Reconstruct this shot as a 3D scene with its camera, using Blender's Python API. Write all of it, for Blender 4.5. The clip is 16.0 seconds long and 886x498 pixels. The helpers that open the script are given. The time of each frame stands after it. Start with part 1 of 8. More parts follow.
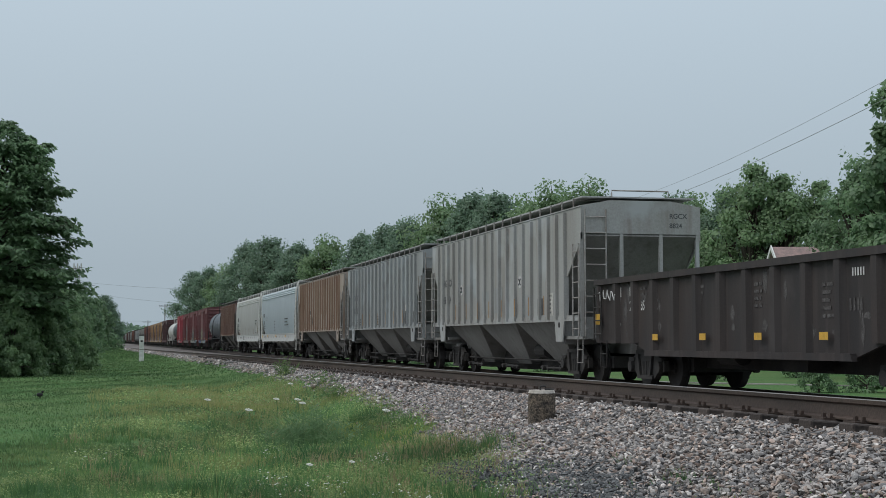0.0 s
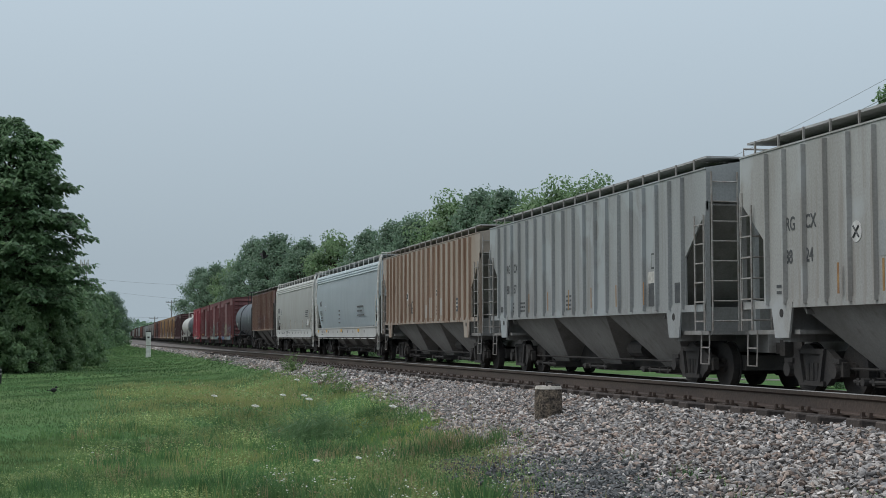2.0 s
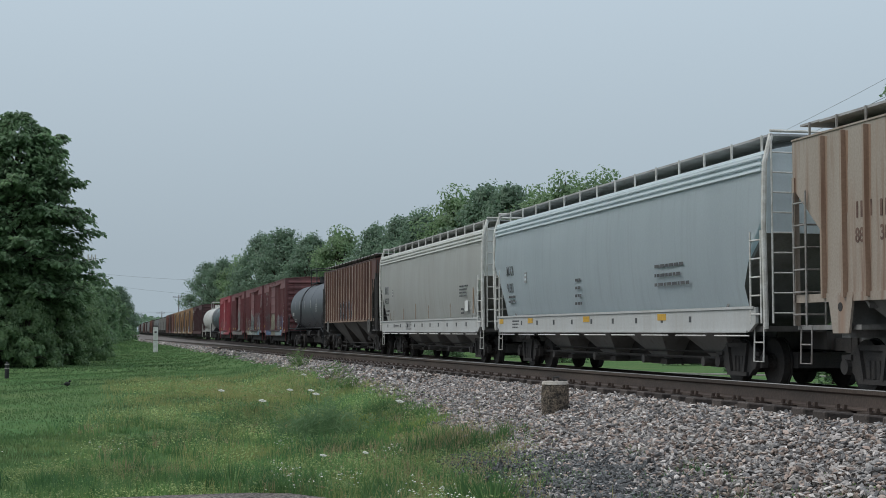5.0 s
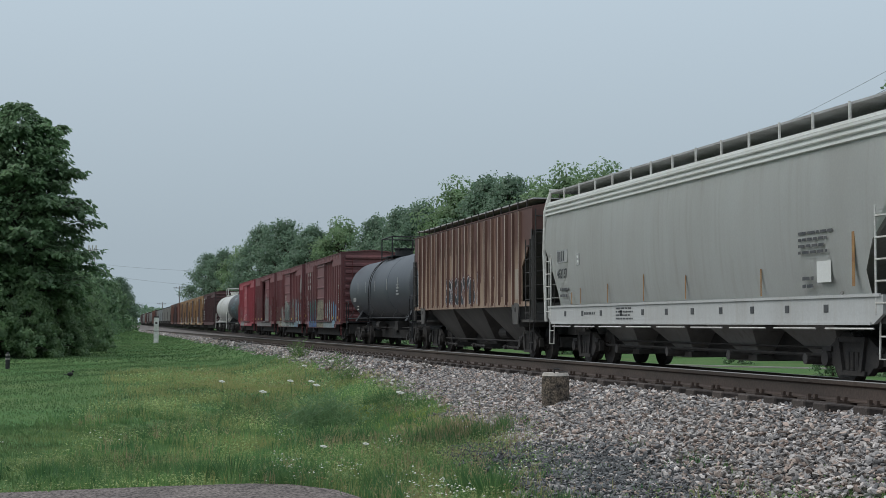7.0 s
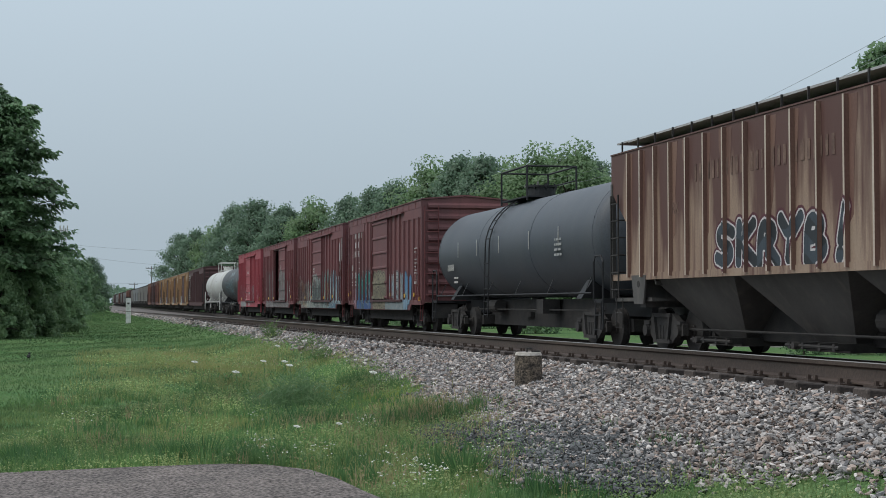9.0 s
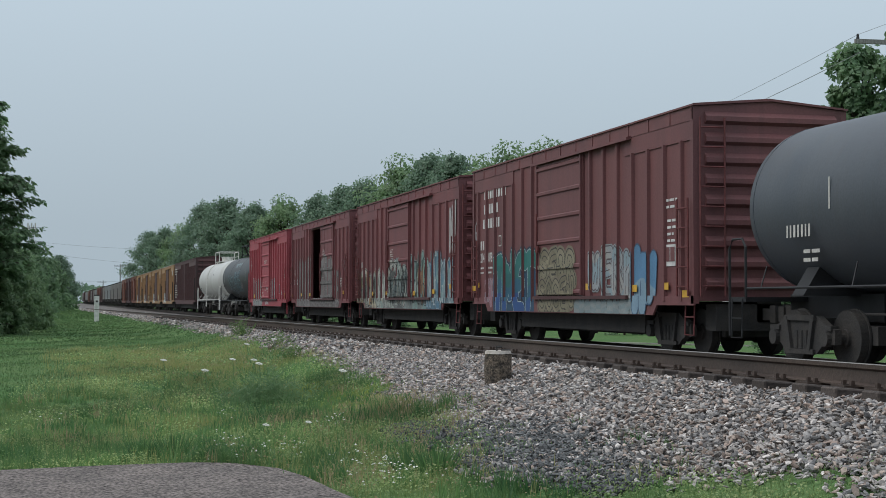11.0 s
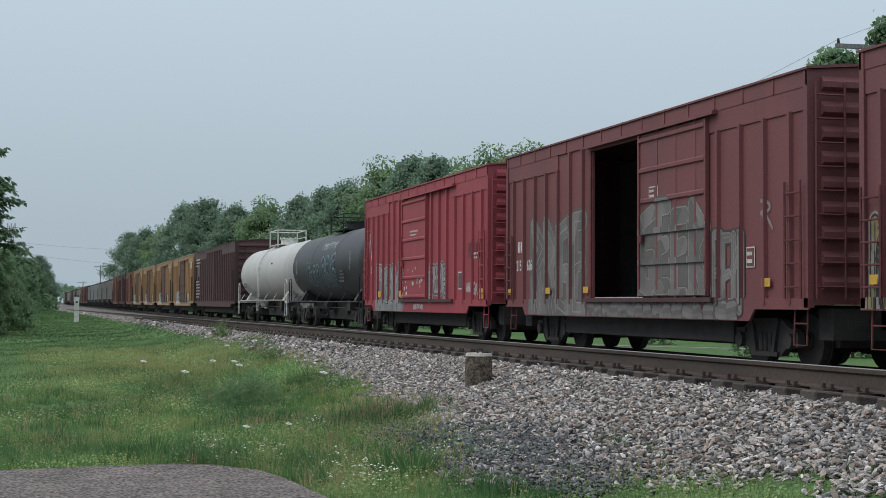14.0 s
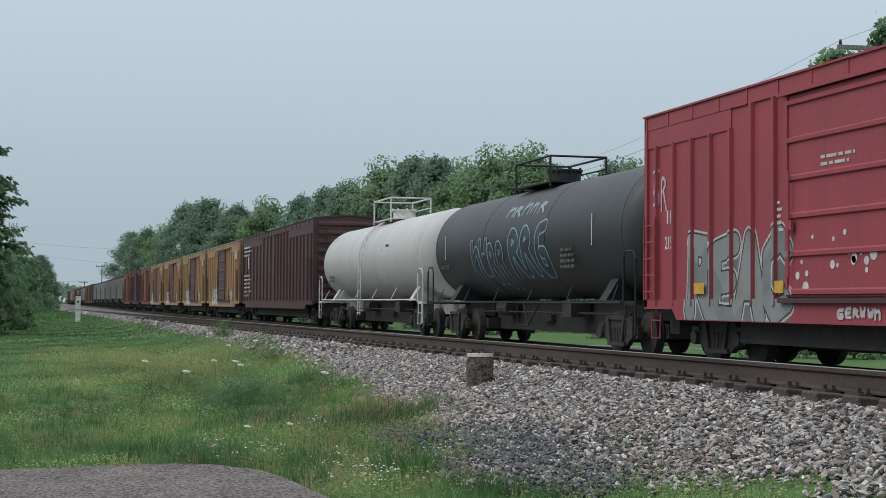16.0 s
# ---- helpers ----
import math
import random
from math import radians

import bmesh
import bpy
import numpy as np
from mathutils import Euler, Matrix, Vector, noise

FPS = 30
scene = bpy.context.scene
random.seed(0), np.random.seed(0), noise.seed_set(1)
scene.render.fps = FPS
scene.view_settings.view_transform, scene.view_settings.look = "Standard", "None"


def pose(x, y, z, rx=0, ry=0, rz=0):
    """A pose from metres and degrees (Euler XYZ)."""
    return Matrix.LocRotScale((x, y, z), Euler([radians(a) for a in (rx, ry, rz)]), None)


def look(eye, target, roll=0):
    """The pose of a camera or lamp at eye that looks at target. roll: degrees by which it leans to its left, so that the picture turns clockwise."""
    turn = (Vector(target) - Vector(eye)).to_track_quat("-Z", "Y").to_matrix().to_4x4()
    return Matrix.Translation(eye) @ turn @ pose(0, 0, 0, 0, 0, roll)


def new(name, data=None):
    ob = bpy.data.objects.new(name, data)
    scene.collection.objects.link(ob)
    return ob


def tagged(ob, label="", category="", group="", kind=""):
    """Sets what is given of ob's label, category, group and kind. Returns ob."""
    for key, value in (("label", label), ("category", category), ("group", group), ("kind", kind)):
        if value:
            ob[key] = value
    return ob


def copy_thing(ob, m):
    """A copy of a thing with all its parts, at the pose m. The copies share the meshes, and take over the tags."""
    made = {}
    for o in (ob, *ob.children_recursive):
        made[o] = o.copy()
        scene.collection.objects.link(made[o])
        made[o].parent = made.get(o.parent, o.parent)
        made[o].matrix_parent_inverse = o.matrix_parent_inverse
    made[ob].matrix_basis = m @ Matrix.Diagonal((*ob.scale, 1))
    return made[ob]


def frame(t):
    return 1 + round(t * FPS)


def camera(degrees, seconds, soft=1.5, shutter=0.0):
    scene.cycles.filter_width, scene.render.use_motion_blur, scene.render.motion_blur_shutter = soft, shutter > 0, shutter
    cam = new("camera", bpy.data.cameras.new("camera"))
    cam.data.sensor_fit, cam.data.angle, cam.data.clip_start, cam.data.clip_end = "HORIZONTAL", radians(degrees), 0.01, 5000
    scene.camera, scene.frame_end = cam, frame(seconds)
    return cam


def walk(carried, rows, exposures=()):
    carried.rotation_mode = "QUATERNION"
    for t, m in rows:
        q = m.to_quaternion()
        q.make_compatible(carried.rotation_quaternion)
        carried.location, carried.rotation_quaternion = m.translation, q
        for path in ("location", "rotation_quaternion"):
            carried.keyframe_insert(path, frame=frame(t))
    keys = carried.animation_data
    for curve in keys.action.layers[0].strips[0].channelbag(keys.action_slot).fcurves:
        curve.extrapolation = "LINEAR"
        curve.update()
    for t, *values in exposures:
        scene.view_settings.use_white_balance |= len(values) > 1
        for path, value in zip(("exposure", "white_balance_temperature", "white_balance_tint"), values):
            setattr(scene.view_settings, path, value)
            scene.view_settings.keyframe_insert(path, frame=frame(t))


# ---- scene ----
EYE = Vector((0.0, 0.0, 0.45))
cam = camera(33.56, 16.0, soft=0.6)


def aim(turn, tilt, lean):
    """A camera pose at EYE; turn to the right of the track's direction, tilt up."""
    a, b = radians(turn), radians(tilt)
    return look(EYE, EYE + Vector((math.sin(a) * math.cos(b), math.cos(a) * math.cos(b), math.sin(b))), lean)


VIEW = (
    (0, 13.090, 3.568, -0.058), (0.5, 13.063, 3.499, -0.158), (1, 12.998, 3.444, -0.144),
    (1.5, 12.913, 3.420, -0.128), (2, 12.840, 3.412, -0.097), (2.5, 12.757, 3.399, -0.021),
    (3, 12.703, 3.354, -0.031), (3.5, 12.641, 3.308, -0.166), (4, 12.601, 3.273, -0.121),
    (6.5, 12.576, 3.037, 0.056), (7, 12.542, 2.888, 0.082), (7.5, 12.530, 2.651, 0.088),
    (8, 12.506, 2.343, 0.082), (8.5, 12.667, 2.150, 0.037), (9, 13.598, 2.100, -0.049),
    (9.2, 13.798, 2.080, -0.049), (11.3, 14.906, 2.045, 0.036), (11.5, 14.986, 2.045, 0.036),
    (12, 15.076, 2.036, 0.232), (12.5, 15.220, 2.031, 0.194), (13, 15.351, 2.045, 0.164),
    (13.5, 15.435, 2.084, 0.235), (14, 15.501, 2.126, 0.262), (14.5, 15.522, 2.145, 0.316),
    (15, 15.543, 2.152, 0.311), (15.5, 15.555, 2.174, 0.399), (16, 15.443, 2.138, 0.393))
walk(cam, [(t, aim(a, b, c)) for t, a, b, c in VIEW], ((0, -0.06), (4.2, -0.05), (7.0, -0.05), (8, 0.06), (11.5, 0.05), (16, 0.09)))

# ---- world, sun ----
world = bpy.data.worlds.new("overcast_sky")
scene.world = world
world.use_nodes = True
wn, wl = world.node_tree.nodes, world.node_tree.links
wn.clear()
sky = wn.new("ShaderNodeTexSky")
sky.sky_type, sky.sun_disc = "NISHITA", False
sky.sun_elevation, sky.sun_rotation, sky.dust_density, sky.air_density = radians(50), radians(275), 6.0, 1.0
wc = wn.new("ShaderNodeTexCoord")
ws = wn.new("ShaderNodeSeparateXYZ")
wr = wn.new("ShaderNodeValToRGB")
wm, wb, wo = wn.new("ShaderNodeMix"), wn.new("ShaderNodeBackground"), wn.new("ShaderNodeOutputWorld")
wm.data_type = "RGBA"
wm.inputs["Factor"].default_value = 0.94
wl.new(wc.outputs["Generated"], ws.inputs[0])
wl.new(ws.outputs["Z"], wr.inputs[0])
# cloud deck: hazy and dim at the horizon, brightest overhead
stops = ((0.0, (4.4, 5.35, 6.05)), (0.05, (4.5, 5.45, 6.2)), (0.22, (5.9, 7.1, 8.1)), (0.5, (8.4, 9.6, 10.75)), (1.0, (11.6, 12.6, 13.8)))
while len(wr.color_ramp.elements) < len(stops):
    wr.color_ramp.elements.new(0.5)
for e, (at, c) in zip(wr.color_ramp.elements, stops):
    e.position, e.color = at, (c[0], c[1], c[2], 1)
wl.new(sky.outputs[0], wm.inputs["A"])
wl.new(wr.outputs[0], wm.inputs["B"])
wl.new(wm.outputs["Result"], wb.inputs["Color"])
wb.inputs["Strength"].default_value = 0.09
wl.new(wb.outputs[0], wo.inputs[0])

sun_data = bpy.data.lights.new("sun", "SUN")
sun_data.energy, sun_data.angle, sun_data.color = 1.2, radians(38), (1.0, 0.97, 0.92)
sun = new("sun", sun_data)
sun.matrix_world = look((-42, 4, 52), (0, 0, 0))


# ---- materials ----
def shade(name, color, rough=0.8, metal=0.0, other=None, scale=3.0, mix=0.5, grain=0.25, grain_scale=40.0, bump=0.2, stretch=(1, 1, 1), vary=0.0, islands=False, spec=0.4):
    """Procedural surface: two colours mixed by broad noise, fine grain, relief; vary: brightness from piece to piece."""
    m = bpy.data.materials.new(name)
    m.use_nodes = True
    n, l = m.node_tree.nodes, m.node_tree.links
    b = n["Principled BSDF"]
    co, mp = n.new("ShaderNodeTexCoord"), n.new("ShaderNodeMapping")
    mp.inputs["Scale"].default_value = stretch
    l.new(co.outputs["Object"], mp.inputs[0])
    big, fine = n.new("ShaderNodeTexNoise"), n.new("ShaderNodeTexNoise")
    big.inputs["Scale"].default_value, big.inputs["Detail"].default_value = scale, 5
    fine.inputs["Scale"].default_value, fine.inputs["Detail"].default_value = grain_scale, 3
    l.new(mp.outputs[0], big.inputs[0])
    l.new(co.outputs["Object"], fine.inputs[0])
    ramp = n.new("ShaderNodeValToRGB")
    ramp.color_ramp.elements[0].position, ramp.color_ramp.elements[1].position = 0.5 - 0.25 * mix - 0.05, 0.75 - 0.25 * mix + 0.05
    other = other or tuple(c * 0.6 for c in color)
    ramp.color_ramp.elements[0].color = (*color, 1)
    ramp.color_ramp.elements[1].color = (*other, 1)
    l.new(big.outputs[0], ramp.inputs[0])
    hsv = n.new("ShaderNodeHueSaturation")
    l.new(ramp.outputs[0], hsv.inputs["Color"])
    val = n.new("ShaderNodeMapRange")
    val.inputs["From Min"].default_value, val.inputs["From Max"].default_value = 0.3, 0.7
    val.inputs["To Min"].default_value, val.inputs["To Max"].default_value = 1 - grain, 1 + grain
    l.new(fine.outputs[0], val.inputs[0])
    out = val.outputs[0]
    if vary:
        src = n.new("ShaderNodeNewGeometry").outputs["Random Per Island"] if islands else n.new("ShaderNodeObjectInfo").outputs["Random"]
        r = n.new("ShaderNodeMapRange")
        r.inputs["To Min"].default_value, r.inputs["To Max"].default_value = 1 - vary, 1 + vary
        l.new(src, r.inputs[0])
        mul = n.new("ShaderNodeMath")
        mul.operation = "MULTIPLY"
        l.new(r.outputs[0], mul.inputs[0])
        l.new(out, mul.inputs[1])
        out = mul.outputs[0]
    l.new(out, hsv.inputs["Value"])
    l.new(hsv.outputs[0], b.inputs["Base Color"])
    b.inputs["Roughness"].default_value, b.inputs["Metallic"].default_value = rough, metal
    b.inputs["Specular IOR Level"].default_value = spec
    if bump:
        bp = n.new("ShaderNodeBump")
        bp.inputs["Strength"].default_value, bp.inputs["Distance"].default_value = bump, 0.02
        l.new(fine.outputs[0], bp.inputs["Height"])
        l.new(bp.outputs[0], b.inputs["Normal"])
    return m


def leafy(name, color, other, vary=0.35):
    """Leaves: two greens from leaf to leaf, some light passing through."""
    m = bpy.data.materials.new(name)
    m.use_nodes = True
    n, l = m.node_tree.nodes, m.node_tree.links
    b = n["Principled BSDF"]
    g = n.new("ShaderNodeNewGeometry")
    mixer = n.new("ShaderNodeMix")
    mixer.data_type = "RGBA"
    mixer.inputs["A"].default_value, mixer.inputs["B"].default_value = (*color, 1), (*other, 1)
    hsv = n.new("ShaderNodeHueSaturation")
    co, no = n.new("ShaderNodeTexCoord"), n.new("ShaderNodeTexNoise")
    no.inputs["Scale"].default_value = 0.6
    l.new(co.outputs["Object"], no.inputs[0])
    r = n.new("ShaderNodeMapRange")
    r.inputs["From Min"].default_value, r.inputs["From Max"].default_value = 0.3, 0.7
    r.inputs["To Min"].default_value, r.inputs["To Max"].default_value = 1 - vary, 1 + vary
    l.new(no.outputs[0], r.inputs[0])
    l.new(r.outputs[0], hsv.inputs["Value"])
    drift, mean = n.new("ShaderNodeTexNoise"), n.new("ShaderNodeMath")
    drift.inputs["Scale"].default_value, drift.inputs["Detail"].default_value = 1.1, 3
    l.new(co.outputs["Object"], drift.inputs[0])
    mean.operation, mean.use_clamp = "MULTIPLY_ADD", True
    push = n.new("ShaderNodeMapRange")
    push.inputs["From Min"].default_value, push.inputs["From Max"].default_value = 0.35, 0.65
    push.inputs["To Min"].default_value, push.inputs["To Max"].default_value = -0.15, 0.65
    l.new(drift.outputs[0], push.inputs[0])
    l.new(g.outputs["Random Per Island"], mean.inputs[0])
    mean.inputs[1].default_value = 0.5
    l.new(push.outputs[0], mean.inputs[2])
    l.new(mean.outputs[0], mixer.inputs["Factor"])
    l.new(mixer.outputs["Result"], hsv.inputs["Color"])
    l.new(hsv.outputs[0], b.inputs["Base Color"])
    b.inputs["Roughness"].default_value = 0.55
    t = n.new("ShaderNodeBsdfTranslucent")
    l.new(hsv.outputs[0], t.inputs[0])
    ms = n.new("ShaderNodeMixShader")
    ms.inputs[0].default_value = 0.5
    l.new(b.outputs[0], ms.inputs[1])
    l.new(t.outputs[0], ms.inputs[2])
    l.new(ms.outputs[0], n["Material Output"].inputs[0])
    return m


def tints(m, colors):
    """Lets each loose piece of a material take one of several colours, mixed half with its own pattern."""
    n, l = m.node_tree.nodes, m.node_tree.links
    hsv = next(k for k in n if k.bl_idname == "ShaderNodeHueSaturation")
    src = hsv.inputs["Color"].links[0].from_socket
    ramp = n.new("ShaderNodeValToRGB")
    ramp.color_ramp.interpolation = "CONSTANT"
    while len(ramp.color_ramp.elements) < len(colors):
        ramp.color_ramp.elements.new(0.5)
    for k, (e, c) in enumerate(zip(ramp.color_ramp.elements, colors)):
        e.position, e.color = k / len(colors), (*c, 1)
    scramble = n.new("ShaderNodeMath")
    scramble.operation = "MULTIPLY"
    scramble.inputs[1].default_value = 37.0
    wrap = n.new("ShaderNodeMath")
    wrap.operation = "FRACT"
    l.new(n.new("ShaderNodeNewGeometry").outputs["Random Per Island"], scramble.inputs[0])
    l.new(scramble.outputs[0], wrap.inputs[0])
    l.new(wrap.outputs[0], ramp.inputs[0])
    mixer = n.new("ShaderNodeMix")
    mixer.data_type = "RGBA"
    mixer.inputs["Factor"].default_value = 0.8
    l.new(src, mixer.inputs["A"])
    l.new(ramp.outputs[0], mixer.inputs["B"])
    l.new(mixer.outputs["Result"], hsv.inputs["Color"])


LAWN = shade("lawn", (0.066, 0.138, 0.05), 0.9, other=(0.1, 0.15, 0.06), scale=0.5, grain=0.35, grain_scale=22, bump=0.4, spec=0.03)
STONE = shade("ballast_stone", (0.31, 0.28, 0.262), 0.85, other=(0.22, 0.18, 0.155), scale=1.3, grain=0.25, grain_scale=60, vary=0.5, islands=True)
tints(STONE, ((0.12, 0.12, 0.126), (0.25, 0.24, 0.236), (0.33, 0.3, 0.285), (0.4, 0.367, 0.345), (0.35, 0.275, 0.232), (0.265, 0.195, 0.163), (0.47, 0.435, 0.41), (0.18, 0.176, 0.18)))
BED = shade("ballast_bed", (0.17, 0.155, 0.147), 0.95, other=(0.1, 0.09, 0.085), scale=9, grain=0.4, grain_scale=35, bump=0.8)
FINE = shade("dark_gravel", (0.135, 0.138, 0.14), 0.9, other=(0.075, 0.077, 0.079), scale=5, grain=0.3, vary=0.45, islands=True)
ASPHALT = shade("asphalt", (0.17, 0.146, 0.135), 0.95, other=(0.12, 0.105, 0.098), scale=2.2, grain=0.95, grain_scale=42, bump=1.0, spec=0.2)
RAIL = shade("rail_steel", (0.085, 0.06, 0.048), 0.6, 0.3, other=(0.05, 0.036, 0.03), scale=4, grain=0.2, stretch=(1, 0.2, 1))
RAILTOP = shade("worn_rail_head", (0.24, 0.22, 0.2), 0.42, 0.75, scale=3, grain=0.1, stretch=(1, 0.1, 1))
TIE = shade("creosoted_wood", (0.035, 0.028, 0.025), 0.9, other=(0.07, 0.055, 0.048), scale=6, grain=0.35, stretch=(0.3, 4, 4), vary=0.35)
CONCRETE = shade("pebbled_concrete", (0.16, 0.125, 0.095), 0.95, other=(0.05, 0.042, 0.036), scale=16, grain=0.8, grain_scale=48, bump=1.0)
PALE = shade("pale_concrete", (0.5, 0.46, 0.42), 0.85, other=(0.38, 0.34, 0.3), scale=14, grain=0.15)
WHITE = shade("white_paint", (0.72, 0.72, 0.70), 0.6, other=(0.5, 0.5, 0.47), scale=5, grain=0.1)
BARK = shade("bark", (0.09, 0.075, 0.06), 0.95, scale=5, grain=0.3, stretch=(3, 3, 0.5), bump=0.6)
# greens lightened so that their colour carries some of the haze
LEAF_NEAR = leafy("haze_lifted_leaves", (0.125, 0.215, 0.115), (0.205, 0.31, 0.16), 0.3)
LEAF_BUSH = leafy("bush_leaves", (0.135, 0.23, 0.115), (0.225, 0.325, 0.16), 0.3)
# paler than real foliage: the distant haze is put into the leaf colour
LEAF_HAZED = leafy("haze_paled_leaves", (0.135, 0.215, 0.145), (0.195, 0.285, 0.185), 0.25)
LEAF_LIGHT = leafy("spring_leaves", (0.16, 0.255, 0.13), (0.225, 0.325, 0.16), 0.25)
GRASS = leafy("grass_blades", (0.09, 0.182, 0.064), (0.225, 0.29, 0.112), 0.4)
LAWN_GRASS = leafy("mown_grass_blades", (0.075, 0.155, 0.06), (0.14, 0.215, 0.085), 0.3)
TALL_GRASS = leafy("tall_grass_blades", (0.055, 0.145, 0.055), (0.17, 0.285, 0.1), 0.35)
LEAFLET = leafy("low_weed_leaves", (0.11, 0.225, 0.075), (0.38, 0.44, 0.19), 0.45)
STRAW = leafy("withered_leaves", (0.4, 0.34, 0.2), (0.28, 0.22, 0.12), 0.3)
WEED = leafy("blue_green_weed", (0.12, 0.22, 0.1), (0.2, 0.3, 0.15), 0.25)
GRASS_PALE = leafy("dry_grass", (0.35, 0.335, 0.15), (0.22, 0.26, 0.09), 0.3)
MOSS = leafy("mossy_blades", (0.24, 0.3, 0.06), (0.32, 0.36, 0.09), 0.3)
PETAL = shade("petal", (0.75, 0.75, 0.68), 0.7, grain=0.05, bump=0)
WIRE = shade("wire", (0.33, 0.345, 0.36), 0.6, grain=0.1, bump=0)
POLE = shade("pole_wood", (0.26, 0.25, 0.24), 0.9, scale=4, stretch=(4, 4, 0.4))
BLACK = shade("black_paint", (0.02, 0.02, 0.022), 0.6, grain=0.2, bump=0.1)


# ---- mesh helpers ----
def box(bm, x0, x1, y0, y1, z0, z1):
    v = [bm.verts.new((x, y, z)) for z in (z0, z1) for x, y in ((x0, y0), (x1, y0), (x1, y1), (x0, y1))]
    for f in ((3, 2, 1, 0), (4, 5, 6, 7), (0, 1, 5, 4), (1, 2, 6, 5), (2, 3, 7, 6), (3, 0, 4, 7)):
        bm.faces.new([v[i] for i in f])


def slab(bm, outline, axis, a, b):
    """A polygon, given in the two other axes' coordinates, made solid from a to b along an axis."""
    def at(p, d):
        return {"x": (d, p[0], p[1]), "y": (p[0], d, p[1]), "z": (p[0], p[1], d)}[axis]
    n = len(outline)
    lo = [bm.verts.new(at(p, a)) for p in outline]
    hi = [bm.verts.new(at(p, b)) for p in outline]
    bm.faces.new(lo[::-1])
    bm.faces.new(hi)
    for i in range(n):
        bm.faces.new((lo[i], lo[(i + 1) % n], hi[(i + 1) % n], hi[i]))


def tube(bm, points, r, n=6, r1=None):
    """A round bar along a line of points; r1: its radius at the far end."""
    pts = [Vector(p) for p in points]
    rings = []
    for i, p in enumerate(pts):
        d = (pts[min(i + 1, len(pts) - 1)] - pts[max(i - 1, 0)]).normalized()
        s = d.orthogonal().normalized() if abs(d.z) > 0.9 else d.cross(Vector((0, 0, 1))).normalized()
        u = s.cross(d)
        k = r if r1 is None else r + (r1 - r) * i / (len(pts) - 1)
        rings.append([bm.verts.new(p + (s * math.cos(j * 2 * math.pi / n) + u * math.sin(j * 2 * math.pi / n)) * k) for j in range(n)])
    for a, b in zip(rings, rings[1:]):
        for j in range(n):
            bm.faces.new((a[j], a[(j + 1) % n], b[(j + 1) % n], b[j]))
    bm.faces.new(rings[0][::-1])
    bm.faces.new(rings[-1])


def drum(bm, c, axis, r, h, n=20, r1=None):
    """A cylinder or cone from point c along an axis, h long."""
    d = {"x": Vector((h, 0, 0)), "y": Vector((0, h, 0)), "z": Vector((0, 0, h))}[axis]
    tube(bm, (c, Vector(c) + d), r, n, r1)


def finish(bm, smooth=False):
    bmesh.ops.recalc_face_normals(bm, faces=bm.faces)
    me = bpy.data.meshes.new("mesh")
    bm.to_mesh(me)
    bm.free()
    if smooth:
        me.shade_smooth()
    return me


def part(name, data, material, parent=None, label="", at=None, smooth=False):
    """One mesh object, from a bmesh or a shared mesh, under a thing or a part."""
    if isinstance(data, bmesh.types.BMesh):
        data = finish(data, smooth)
    if not data.materials:
        for m in material if isinstance(material, (list, tuple)) else (material,):
            data.materials.append(m)
    ob = new(name, data)
    ob.parent = parent
    if at is not None:
        ob.matrix_basis = at if isinstance(at, Matrix) else Matrix.Translation(at)
    if label:
        ob["label"] = label
    return ob


def bulk(name, verts, faces, material):
    me = bpy.data.meshes.new(name)
    me.from_pydata(np.asarray(verts).tolist(), [], np.asarray(faces).tolist())
    for m in material if isinstance(material, (list, tuple)) else (material,):
        me.materials.append(m)
    return new(name, me)


# ---- ground: one sheet with the lawn, the ballast banks and the far lawn ----
rng = np.random.default_rng(5)
PROFILE_X = (-3000, -40, -8, 0, 2.4, 3.2, 4.0, 4.8, 5.35, 5.6, 8.2, 9.0, 10.2, 11.5, 14.8, 16.5, 19, 60, 3000)
PROFILE_Z = (-2.0, -1.0, -0.95, -0.92, -0.90, -0.86, -0.72, -0.46, -0.285, -0.27, -0.45, -0.8, -1.1, -0.86, -0.86, -1.25, -1.4, -1.3, 2.0)


def ground_z(x, y):
    z = np.interp(x, PROFILE_X, PROFILE_Z)
    z = z - 0.0033 * np.clip(np.asarray(y) - 9.5, 0, 290) * np.clip((np.asarray(x) - 2.6) / 2.2, 0, 1) * np.clip((11.2 - np.asarray(x)) / 2, 0, 1)
    calm = np.clip((5.0 - np.asarray(x)) / 1.5, 0, 1)
    return z + calm * (0.018 * np.sin(0.9 * x + 0.35 * y) * np.sin(0.5 * y + 1.3) + 0.02 * np.sin(2.3 * x - 1.1 * y))


def ballast_edge(y):
    """Where the grass gives way to stone: it runs along the track, then turns across the foot of the bank."""
    return np.interp(y, (7.8, 8.6, 9.4, 9.9, 10.6, 12, 14.7, 18, 22, 29, 41, 90), (4.4, 4.1, 3.85, 3.3, 3.2, 3.45, 4.0, 4.25, 4.5, 4.7, 4.95, 5.05)) + 0.1 * np.sin(1.7 * y) + 0.06 * np.sin(4.1 * y + 1)


